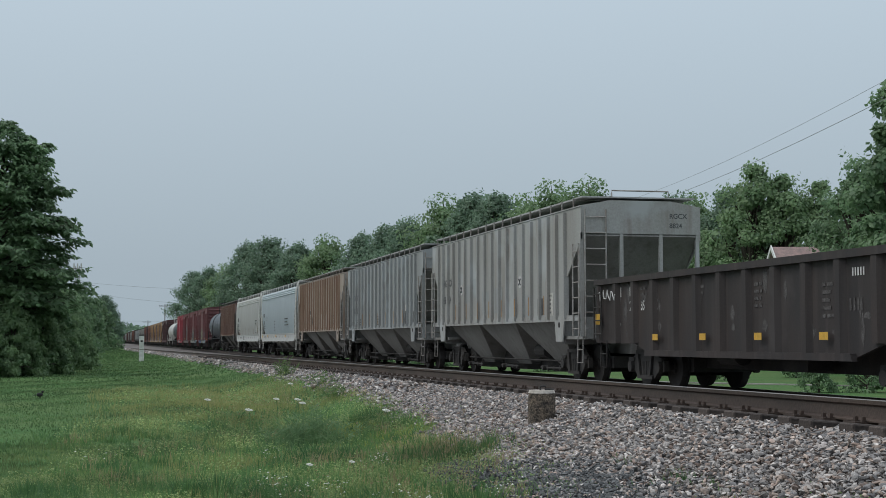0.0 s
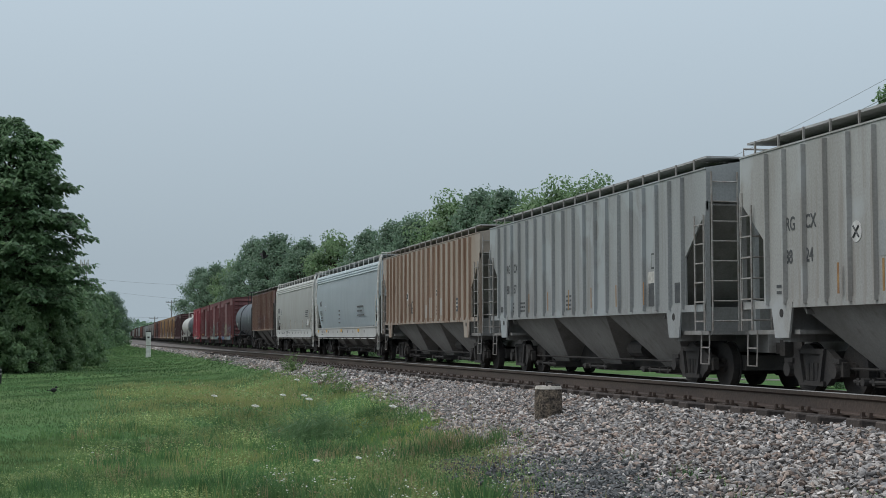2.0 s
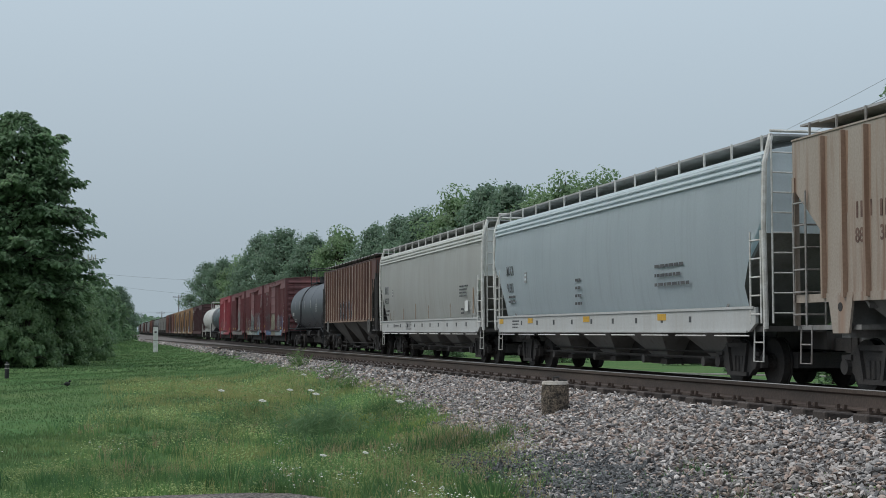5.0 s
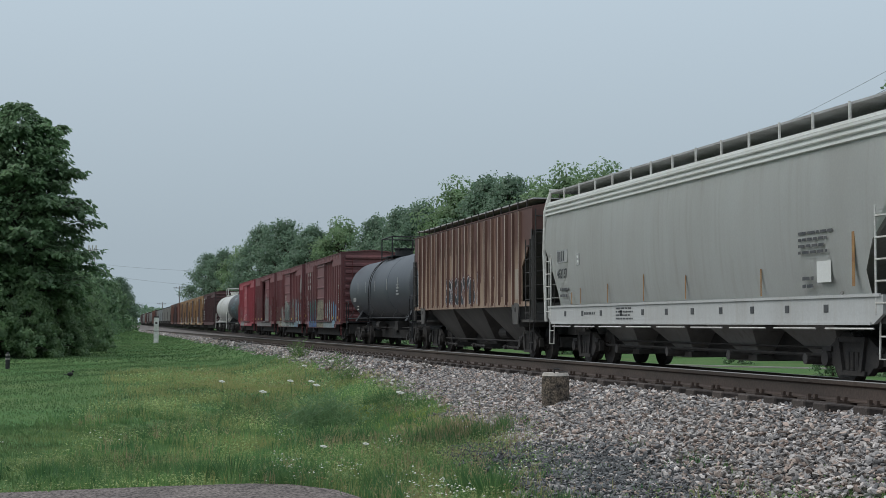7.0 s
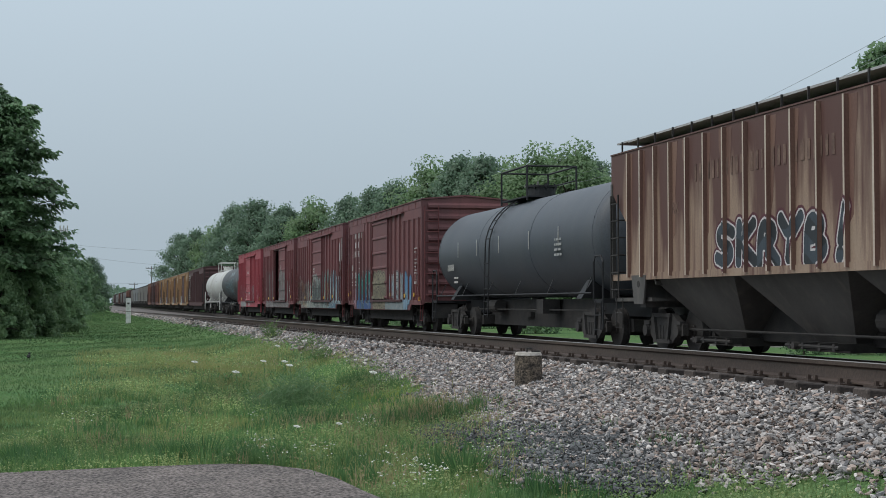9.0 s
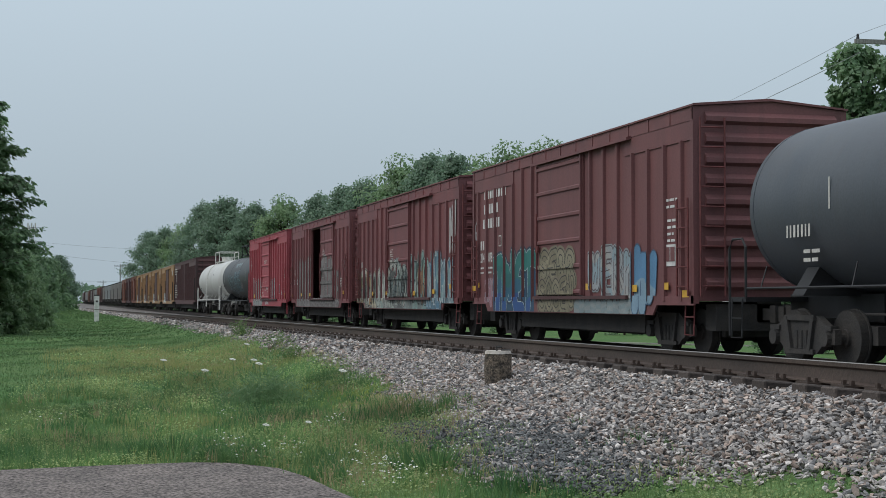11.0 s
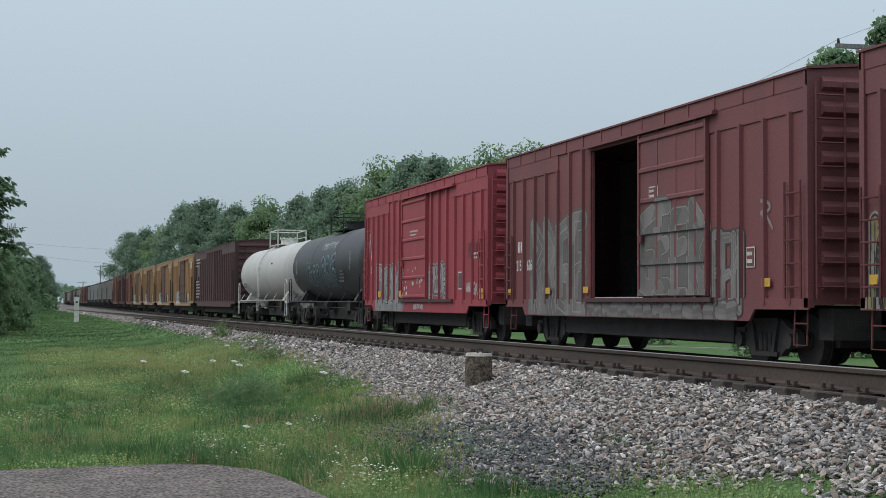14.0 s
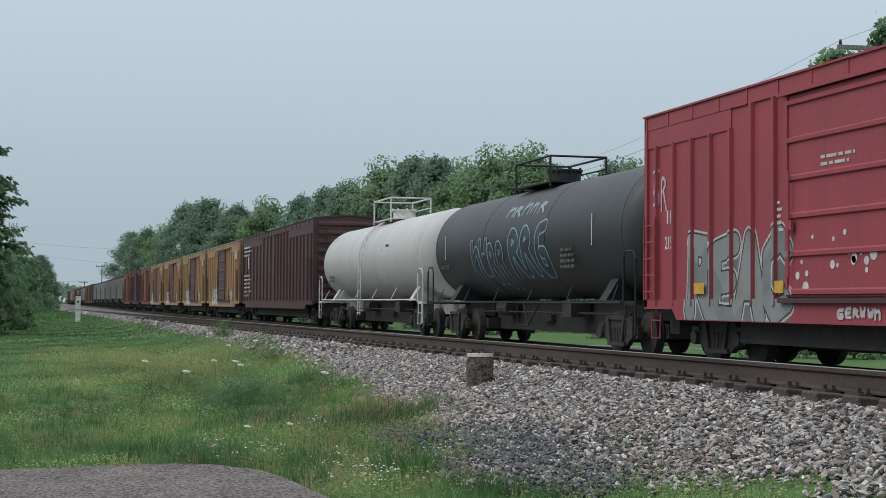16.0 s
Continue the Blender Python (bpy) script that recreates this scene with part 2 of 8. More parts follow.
gx = np.unique(np.concatenate([np.array(PROFILE_X, float), np.arange(-8, 6, 0.25), np.linspace(6, 20, 29), np.linspace(-40, -8, 12), (-900, -300, -120, 30, 90, 150, 300, 900)]))
gy = np.unique(np.concatenate([np.arange(5, 40, 0.4), np.arange(40, 120, 2.5), np.linspace(120, 400, 29), (-3000, -600, -100, -30, -10, 0, 600, 1000, 1800, 3200)]))
gxx, gyy = np.meshgrid(gx, gy)
nx = len(gx)
quads = [(j * nx + i, j * nx + i + 1, (j + 1) * nx + i + 1, (j + 1) * nx + i) for j in range(len(gy) - 1) for i in range(nx - 1)]
ground = bulk("ground", np.stack([gxx, gyy, ground_z(gxx, gyy)], -1).reshape(-1, 3), quads, (LAWN, BED))
cx, cy = (gx[:-1] + gx[1:]) / 2, (gy[:-1] + gy[1:]) / 2
ground.data.polygons.foreach_set("material_index", ((cx[None, :] > ballast_edge(cy)[:, None] + 0.15) & (cx[None, :] < 16.6)).astype(np.int32).ravel())
ground.data.shade_smooth()
tagged(ground, "mown green lawn rising to grey crushed-stone railway banks", "ground", kind="structure")

# asphalt path beside the lawn, its rounded corner towards the track
bm = bmesh.new()
outline = [(-30, -20), (2.15, -20), (2.15, 8.6), (1.98, 9.4), (1.9, 10.1), (1.83, 11.0), (1.72, 11.57), (1.42, 12.05), (1.1, 12.18), (0.42, 12.13), (-0.25, 12.02), (-0.87, 11.92), (-3, 11.6), (-8, 10.9), (-30, 8.0)]
slab(bm, outline, "z", -1.1, -0.865)
tagged(part("asphalt_path", bm, ASPHALT), "worn grey-brown asphalt path edged by grass", "path", kind="structure")


# ---- near track ----
RAIL_SHAPE = [(-0.07, 0), (0.07, 0), (0.07, 0.012), (0.012, 0.03), (0.009, 0.125), (0.034, 0.14), (0.036, 0.172), (0.028, 0.18), (-0.028, 0.18), (-0.036, 0.172), (-0.034, 0.14), (-0.009, 0.125), (-0.012, 0.03), (-0.07, 0.012)]


def rail(x, z, lean, label, grade=0.0, end=900):
    bm = bmesh.new()
    slab(bm, RAIL_SHAPE, "y", -60, end)
    for f in bm.faces:
        if all(v.co.z > 0.165 for v in f.verts):
            f.material_index = 1
    ob = part("rail", bm, (RAIL, RAILTOP), None, at=pose(x, 0, z - 0.18, -grade, lean, 0))
    return tagged(ob, label, "rail", "rails", "structure")


LEAN = 5.0
GRADE = 0.0033
rail(6.0, 0.011, LEAN, "rust-brown steel rail on wooden ties, worn bright head", math.degrees(GRADE), 300)
rail(7.5, -0.12, LEAN, "rust-brown steel rail on wooden ties, worn bright head", math.degrees(GRADE), 300)
rail(12.38, -0.6, 0, "rust-brown steel rail under the freight train")
rail(13.82, -0.6, 0, "rust-brown steel rail under the freight train")

bm = bmesh.new()
box(bm, -1.3, 1.3, -0.115, 0.115, -0.18, 0)
bmesh.ops.bevel(bm, geom=bm.edges[:], offset=0.012, segments=1, affect="EDGES")
tie_mesh = finish(bm)
bm = bmesh.new()
box(bm, -0.19, 0.17, -0.1, 0.1, 0, 0.016)
box(bm, -0.115, -0.085, -0.075, -0.045, 0.016, 0.055)
box(bm, -0.115, -0.085, 0.045, 0.075, 0.016, 0.055)
box(bm, 0.08, 0.11, -0.06, -0.03, 0.016, 0.05)
plate_mesh = finish(bm)
tie_mesh.materials.append(TIE)
plate_mesh.materials.append(RAIL)


def tie(y, skew):
    t = part("tie", tie_mesh, TIE, None, at=pose(6.75 + skew, y, -0.251 - GRADE * y, 0, LEAN, 0.6 * skew * 20))
    part("tie_plate", plate_mesh, RAIL, t, at=(-0.755 - skew, 0, 0.0))
    return tagged(t, "dark creosoted wooden tie with a rusty tie plate, set in ballast", "railway tie", "ties under the empty track")


for i in range(150):
    tie(7.0 + i * 0.53 + random.uniform(-0.03, 0.03), random.uniform(-0.05, 0.05))


# ---- ballast stones ----
ICO = bmesh.new()
bmesh.ops.create_icosphere(ICO, subdivisions=1, radius=1)
ICO_V = np.array([v.co[:] for v in ICO.verts])
ICO_F = np.array([[v.index for v in f.verts] for f in ICO.faces])
ICO.free()


def turns(n):
    """n random turns, as matrices."""
    q = rng.normal(size=(n, 4))
    w, x, y, z = (q / np.linalg.norm(q, axis=1)[:, None]).T
    return np.stack([1 - 2 * (y * y + z * z), 2 * (x * y - z * w), 2 * (x * z + y * w), 2 * (x * y + z * w), 1 - 2 * (x * x + z * z), 2 * (y * z - x * w),
                     2 * (x * z - y * w), 2 * (y * z + x * w), 1 - 2 * (x * x + y * y)], -1).reshape(n, 3, 3)


OCT_V = np.array([(1, 0, 0), (-1, 0, 0), (0, 1, 0), (0, -1, 0), (0, 0, 1), (0, 0, -1)], float)
OCT_F = np.array([(0, 2, 4), (2, 1, 4), (1, 3, 4), (3, 0, 4), (2, 0, 5), (1, 2, 5), (3, 1, 5), (0, 3, 5)])


def stones(name, x, y, lift, low, high, material, label, form=(ICO_V, ICO_F)):
    n = len(x)
    base_v, base_f = form
    size = rng.uniform(low, high, n)[:, None] * rng.uniform((0.9, 0.6, 0.32), (1.7, 1.05, 0.7), (n, 3))
    v = base_v[None] * rng.uniform(0.55, 1.3, (n, len(base_v), 1)) * size[:, None, :]
    # mostly lying flat, turned about the upright
    v = np.einsum("nij,nkj->nki", turns(n), v) * np.array([1, 1, 0.72])
    v += np.stack([x, y, ground_z(x, y) + lift * rng.uniform(0.0, 1.0, n)], -1)[:, None, :]
    f = base_f[None] + (np.arange(n) * len(base_v))[:, None, None]
    return tagged(bulk(name, v.reshape(-1, 3), f.reshape(-1, 3), material), label, "ballast", kind="stuff")


def scatter(n, y0, y1, x0, x1):
    return rng.uniform(x0, x1, n), y0 + (y1 - y0) * rng.uniform(0, 1, n)


def ballast(n, y0, y1, low, high, name, form=(ICO_V, ICO_F)):
    x, y = scatter(n, y0, y1, 2.9, 6.3)
    keep = x > ballast_edge(y) - 0.3 * rng.uniform(0, 1, n) ** 3 - 0.03
    stones(name, x[keep], y[keep], 0.05, low, high, STONE, "pale grey and brown crushed-stone railway ballast", form)


ballast(72000, 7, 24, 0.013, 0.032, "ballast_stones")
ballast(22000, 24, 60, 0.032, 0.062, "ballast_stones", (OCT_V, OCT_F))
ballast(7000, 60, 150, 0.06, 0.1, "ballast_stones", (OCT_V, OCT_F))
ballast(4500, 150, 330, 0.1, 0.2, "ballast_stones", (OCT_V, OCT_F))
# the darker, finer gravel that lies at the bank's foot
x, y = scatter(26000, 9.0, 14.6, 2.6, 4.3)
away = np.abs(x - np.interp(y, (9, 10.2, 12, 14), (3.7, 3.55, 3.75, 3.4))) / np.interp(y, (9, 10.5, 13, 14.6), (0.3, 0.6, 0.5, 0.2))
keep = away < rng.uniform(0.1, 1.15, len(x))
stones("dark_gravel", x[keep], y[keep], 0.06, 0.012, 0.034, FINE, "dark blue-grey gravel among grass", (OCT_V, OCT_F))


# ---- grass ----
def blades(name, x, y, tall, wide, material, label, lean=0.5):
    n = len(x)
    a = rng.uniform(0, 2 * np.pi, n)
    h = tall * rng.uniform(0.45, 1.15, n)
    side = np.stack([np.cos(a), np.sin(a), 0 * a], -1) * (wide * rng.uniform(0.6, 1.3, n))[:, None]
    b = rng.uniform(0, 2 * np.pi, n)
    tip = np.stack([np.cos(b), np.sin(b), 0 * b], -1) * (h * lean * rng.uniform(0.1, 1, n))[:, None]
    root = np.stack([x, y, ground_z(x, y) - 0.01], -1)
    up = np.stack([0 * h, 0 * h, h], -1)
    v = np.stack([root - side, root + side, root + up * 0.6 + tip * 0.4 + side * 0.7, root + up * 0.6 + tip * 0.4 - side * 0.7, root + up + tip], 1)
    k = np.arange(n)[:, None] * 5
    me_faces = np.concatenate([np.hstack([k, k + 1, k + 2]), np.hstack([k, k + 2, k + 3]), np.hstack([k + 3, k + 2, k + 4])])
    return tagged(bulk(name, v.reshape(-1, 3), me_faces, material), label, "grass", kind="stuff")


LATTICE = np.random.default_rng(77).uniform(-1, 1, (64, 64))


def field(x, y, cell, shift):
    """Smooth uneven values from -1 to 1 over the ground, drawn out along the track."""
    u, v = x / cell + shift, y * 0.45 / cell + 3.7 * shift
    i, j = np.floor(u).astype(int), np.floor(v).astype(int)
    p, q = u - i, v - j
    p, q = p * p * (3 - 2 * p), q * q * (3 - 2 * q)
    a, b, c, d = (LATTICE[(i + di) % 64, (j + dj) % 64] for di, dj in ((0, 0), (1, 0), (0, 1), (1, 1)))
    return (a * (1 - p) + b * p) * (1 - q) + (c * (1 - p) + d * p) * q


def verge(n, y0, y1, x0, x1):
    x, y = scatter(n, y0, y1, x0, x1)
    over = x - ballast_edge(y)
    onpath = (x < 2.2) & (y + 0.22 * rng.uniform(0, 1, n) ** 2 < np.interp(x, (-8, -3, -0.87, -0.25, 0.42, 1.1, 1.45, 1.75, 1.87, 1.95, 2.15), (11.0, 11.7, 12.02, 12.12, 12.23, 12.28, 12.12, 11.65, 11.0, 10.1, 8.6)))
    keep = (over < 0.55 * rng.uniform(-1, 1, n) ** 3) & ~onpath
    # thins out towards the mown lawn and at both ends
    if x0 > -2:
        keep &= x - x0 + 0.5 * field(x, y, 0.6, 2.0) > 1.5 * rng.uniform(0, 1, n)
        keep &= np.minimum(y - y0 + 1.0, 2.0 * (y1 - y) / (y1 - y0) * 3) > rng.uniform(0, 1, n)
    return x[keep], y[keep]


x, y = verge(105000, 7.4, 20, -3.0, 4.6)
blades("verge_grass", x, y, 0.055, 0.004, GRASS, "uneven green verge grass with weeds")
x, y = verge(60000, 18, 52, -6.5, 4.9)
blades("lawn_grass", x, y, 0.05, 0.011, LAWN_GRASS, "short mown green lawn grass")
x, y = verge(20000, 52, 110, -8, 5.0)
blades("lawn_grass", x, y, 0.06, 0.03, LAWN_GRASS, "short mown green lawn grass")
x, y = verge(12000, 110, 260, -8, 5.0)
blades("lawn_grass", x, y, 0.12, 0.08, LAWN_GRASS, "short mown green lawn grass")


def patchy(x, y, level, a=1.1, b=0.4):
    """Picks the places where an uneven pattern over the ground, roughened, passes the level."""
    return 1.5 * field(x, y, 0.9 / a, a) + 1.1 * field(x, y, 0.3, b + 5) + rng.uniform(-0.7, 0.7, len(x)) > level


x, y = verge(50000, 9.0, 45, -0.4, 4.9)
keep = patchy(x, y, 0.1)
blades("seeding_grass", x[keep], y[keep], 0.15, 0.004, GRASS_PALE, "pale seeding grass stems", 0.35)
# taller grass in fans along the path's edge and through the verge
def fans(n, each, y0, y1, x0, x1, spread, tall, wide, material, name, label, level):
    x, y = verge(n, y0, y1, x0, x1)
    keep = patchy(x, y, level, 2.3, 1.1)
    x, y = (np.repeat(c[keep], each) for c in (x, y))
    return blades(name, x + rng.normal(0, spread, len(x)), y + rng.normal(0, spread, len(x)), tall, wide, material, label, 0.6)


fans(760, 24, 11.0, 13.7, -3.2, 2.2, 0.05, 0.17, 0.006, TALL_GRASS, "tall_grass", "tall deep-green grass along the path's edge", 0.05)
fans(260, 26, 9.0, 12.6, 1.9, 3.4, 0.045, 0.17, 0.005, TALL_GRASS, "tall_grass", "tall deep-green grass along the path's edge", -0.1)
fans(2600, 11, 12.2, 24, -1.2, 4.3, 0.03, 0.12, 0.006, TALL_GRASS, "grass_tufts", "small deep-green grass tufts in the verge", -0.2)
fans(1500, 9, 10.5, 22, -0.6, 4.2, 0.03, 0.16, 0.004, STRAW, "dry_stalks", "thin brown seed stalks in the verge", 0.6)
fans(420, 18, 13.5, 26, 0.2, 4.4, 0.06, 0.24, 0.005, TALL_GRASS, "tall_grass", "tall deep-green grass in the verge", 0.3)


# low broad leaves of clover, dandelion and other weeds
def leaflets(n, y0, y1, x0, x1, low, high, lift, material, name, label, level, a, b):
    x, y = verge(n, y0, y1, x0, x1)
    keep = patchy(x, y, level, a, b)
    x, y = x[keep], y[keep]
    base = np.array([(-0.5, 0, 0.05), (0, -0.36, 0), (0.55, 0, -0.04), (0, 0.36, 0)])
    v = np.einsum("nij,kj->nki", turns(len(x)), base) * np.array([1, 1, 0.75]) * rng.uniform(low, high, (len(x), 1, 1))
    v += np.stack([x, y, ground_z(x, y) + 0.015 + lift * rng.uniform(0, 1, len(x)) ** 1.5], -1)[:, None]
    k = np.arange(len(x))[:, None] * 4
    return tagged(bulk(name, v.reshape(-1, 3), np.hstack([k, k + 1, k + 2, k + 3]), material), label, "weeds", kind="stuff")


leaflets(95000, 7.4, 15, -3.0, 4.6, 0.01, 0.028, 0.1, LEAFLET, "weed_leaves", "low bright-green clover and weed leaves in the verge", -0.3, 1.9, 0.9)
leaflets(66000, 13, 26, -0.6, 4.7, 0.014, 0.036, 0.14, LEAFLET, "weed_leaves", "low bright-green clover and weed leaves in the verge", 0.1, 1.3, 0.6)
leaflets(28000, 22, 42, 0.0, 4.9, 0.025, 0.06, 0.16, LEAFLET, "weed_leaves", "low bright-green weed leaves by the ballast", 0.3, 0.9, 0.35)
leaflets(12000, 9, 18, 0.6, 4.4, 0.01, 0.03, 0.12, STRAW, "withered_leaves", "straw-brown withered leaves among the grass", 0.5, 2.7, 0.5)
leaflets(9000, 17, 40, 1.0, 4.7, 0.016, 0.045, 0.16, STRAW, "withered_leaves", "straw-brown withered leaves among the grass", 0.5, 1.1, 0.4)
# a withered yellow patch by the ballast
x, y = rng.normal(2.7, 0.5, 4500), rng.normal(33.0, 2.4, 4500)
blades("dry_grass", x, y, 0.11, 0.012, GRASS_PALE, "pale yellow withered grass patch", 0.8)
# yellow-green moss and brown dead stalks between the weeds and the stones
x, y = rng.normal(3.65, 0.32, 5200), rng.normal(19.6, 1.1, 5200)
blades("mossy_grass", x, y, 0.05, 0.008, MOSS, "low yellow-green mossy grass by the ballast", 0.9)
x, y = rng.normal(3.75, 0.28, 2600), rng.normal(16.1, 0.9, 2600)
blades("dead_stalks", x, y, 0.09, 0.005, STRAW, "brown dead stalks by the ballast", 0.9)
x, y = scatter(9000, 8.6, 14.6, 2.7, 4.4)
keep = patchy(x, y, 0.75, 3.1, 2.3)
blades("gravel_grass", x[keep], y[keep], 0.09, 0.005, TALL_GRASS, "thin green grass growing through dark gravel", 0.7)


# ---- trees and bushes ----
def leaf_mesh(points, size, material, faces=None):
    """Many small folded leaves at the points; faces: the way that each one mostly turns."""
    n = len(points)
    s = size * rng.uniform(0.6, 1.35, n)[:, None, None]
    base = np.array([(-0.5, 0, 0), (0, -0.32, -0.06), (0.5, 0, -0.1), (0, 0.32, -0.06)])
    # leaves mostly turn their faces to the sky
    up = rng.normal(size=(n, 3)) * (1.0 if faces is None else 0.55) + np.array([0, 0, 1.1 if faces is None else 0.45]) + (0.0 if faces is None else faces)
    up /= np.linalg.norm(up, axis=1)[:, None]
    along = np.cross(up, rng.normal(size=(n, 3)))
    along /= np.linalg.norm(along, axis=1)[:, None]
    frames = np.stack([along, np.cross(up, along), up], -1)
    v = np.einsum("nij,kj->nki", frames, base) * s + points[:, None, :]
    k = np.arange(n)[:, None] * 4
    me = bpy.data.meshes.new("crown")
    me.from_pydata(v.reshape(-1, 3).tolist(), [], np.hstack([k, k + 1, k + 2, k + 3]).tolist())
    me.materials.append(material)
    return me


def grow(height, spread, low, clumps, leaves, size, seed, material, droop=0.3, taper=0.55, wild=(14, 0.4, 1.0), puff=1.0):
    """Meshes of one tree: trunk with limbs, and a crown of leaf clumps. low: where the crown begins."""
    r = np.random.default_rng(seed)
    bm = bmesh.new()
    trunk = [Vector((0.05 * height * math.sin(seed + k) * k / 5, 0.04 * height * math.cos(seed * 2 + k) * k / 5, height * 0.86 * k / 5)) for k in range(6)]
    trunk[0] = Vector((0, 0, -0.3))
    tube(bm, trunk, height * 0.022 + 0.05, 8, 0.03)
    pts, faces = [], []
    for c in range(clumps):
        u = (c + 0.5) / clumps
        z = height * (low + (1 - low) * u ** 0.85)
        reach = spread * (math.sin(math.pi * min(1, 0.12 + 0.88 * u) ** taper)) ** 0.7 * r.uniform(0.55, 1.1)
        a = c * 2.4 + r.uniform(-0.5, 0.5)
        tip = Vector((reach * math.cos(a), reach * math.sin(a), z + r.uniform(-0.05, 0.05) * height))
        k = min(0.8, max(0.15, (z / height) * 0.75 - 0.1))
        root = trunk[min(4, int(k * 5))].lerp(trunk[min(5, int(k * 5) + 1)], k * 5 % 1)
        mid = root.lerp(tip, 0.55) + Vector((0, 0, 0.06 * height))
        tube(bm, (root, mid, tip), 0.012 * height, 5, 0.015)
        m = leaves // clumps
        rad = spread * r.uniform(0.2, 0.42) * puff
        d = r.normal(size=(m, 3))
        d /= np.linalg.norm(d, axis=1)[:, None]
        d *= (rad * r.uniform(0.25, 1.08, m) ** 0.6)[:, None] * np.array([1, 1, 0.72])
        d[:, 2] -= droop * np.hypot(d[:, 0], d[:, 1]) * r.uniform(0, 1, m)
        pts.append(d + np.array(tip.lerp(mid, 0.18)))
        faces.append(d / (np.linalg.norm(d, axis=1)[:, None] + 1e-6) * 0.8 + np.array([math.cos(a), math.sin(a), 0.2]) * 0.35)
        # sprays that break the outline
        e = m // wild[0]
        s = r.normal(size=(3, 3)) * np.array([1, 1, 0.55])
        s /= np.linalg.norm(s, axis=1)[:, None]
        w = s[r.integers(0, 3, e)] * (rad * r.uniform(wild[1], wild[2], e))[:, None] + r.normal(size=(e, 3)) * rad * 0.14
        pts.append(w + np.array(tip))
        faces.append(w / (np.linalg.norm(w, axis=1)[:, None] + 1e-6))
    return finish(bm), leaf_mesh(np.concatenate(pts), size, material, np.concatenate(faces))


def tree(kind, x, y, size, turn, name, label, group):
    """Sets up one tree of a grown kind; size scales it."""
    t = new(name)
    t.matrix_basis = Matrix.LocRotScale((x, y, float(ground_z(x, y))), Euler((0, 0, turn)), (size, size, size))
    part("trunk", kind[0], BARK, t)
    part("crown", kind[1], None, t)
    return tagged(t, label, "bush" if name == "bush" else "tree", group)


FAR_KINDS = [grow(15, 5.6, 0.14, 64, 15000, 0.33, s, m, 0.15, 0.5, (14, 0.4, 0.95), 0.85) for s, m in ((11, LEAF_HAZED), (12, LEAF_HAZED), (13, LEAF_LIGHT), (14, LEAF_HAZED))]
TREELINE = ((18.9, 310, 15), (20.7, 290, 15), (22.1, 270, 14.2), (23.3, 240, 16.6), (25.8, 230, 16.7), (28.3, 215, 15), (31, 205, 15), (33.2, 190, 14.6), (35, 180, 14.9),
            (35, 168, 14.9), (35.3, 150, 15.4), (36.8, 145, 15.6), (38.1, 140, 15), (38.7, 132, 13.8), (40.4, 128, 14.6), (41.4, 122, 14.2), (45.3, 128, 13.6),
            (54.9, 135, 14.8), (55.1, 130, 14), (50.2, 112, 12.9))
for i, (tx, ty, top) in enumerate(TREELINE):
    kind = 2 if i in (13, 14, 15) else (i * 7) % 4
    tree(FAR_KINDS[kind], tx, ty, (top + 1.3) / 15.4, i * 1.7, "tree", "broad pale-green leafy tree in the misty row beyond the tracks" if kind == 2 else "tall broad-crowned green tree in the misty row beyond the tracks", "trees beyond the tracks")
    # a second rank fills the row below the crowns
    if i % 2 == 0:
        tree(FAR_KINDS[(i + 1) % 4], tx + 5 + 2 * math.sin(i), ty - 4, (top - 1.5) / 15.4, i * 2.3, "tree", "green tree filling the misty row beyond the tracks", "trees beyond the tracks")
RIGHT_KINDS = [grow(13, 4.4, 0.1, 52, 12500, 0.28, s, m, 0.3, 0.5, (10, 0.5, 1.0), 0.8) for s, m in ((21, LEAF_LIGHT), (22, LEAF_NEAR))]
for i, (tx, ty, top) in enumerate(((49.2, 105, 13.9), (51.1, 104, 13), (54.2, 104, 12.6), (58, 104, 13), (46.5, 108, 9))):
    tree(RIGHT_KINDS[0], tx, ty, (top + 1.3) / 13.3, i * 1.9, "tree", "light-green leafy tree behind the house", "trees by the house")
TALL = grow(14, 3.3, 0.06, 52, 14000, 0.32, 31, LEAF_NEAR, 0.2, 0.4, (14, 0.4, 1.0), 0.85)
for i, (tx, ty, top) in enumerate(((43.2, 78, 10.9), (36.6, 62, 13.0), (38.6, 60, 14.5), (41, 61, 15.5), (43.5, 63, 14))):
    tree(TALL if i else RIGHT_KINDS[1], tx, ty, (top + 1.3) / (14.4 if i else 13.3), i * 2.2, "tree", "dark-green dense tall tree beyond the tracks", "tall trees near the wires")

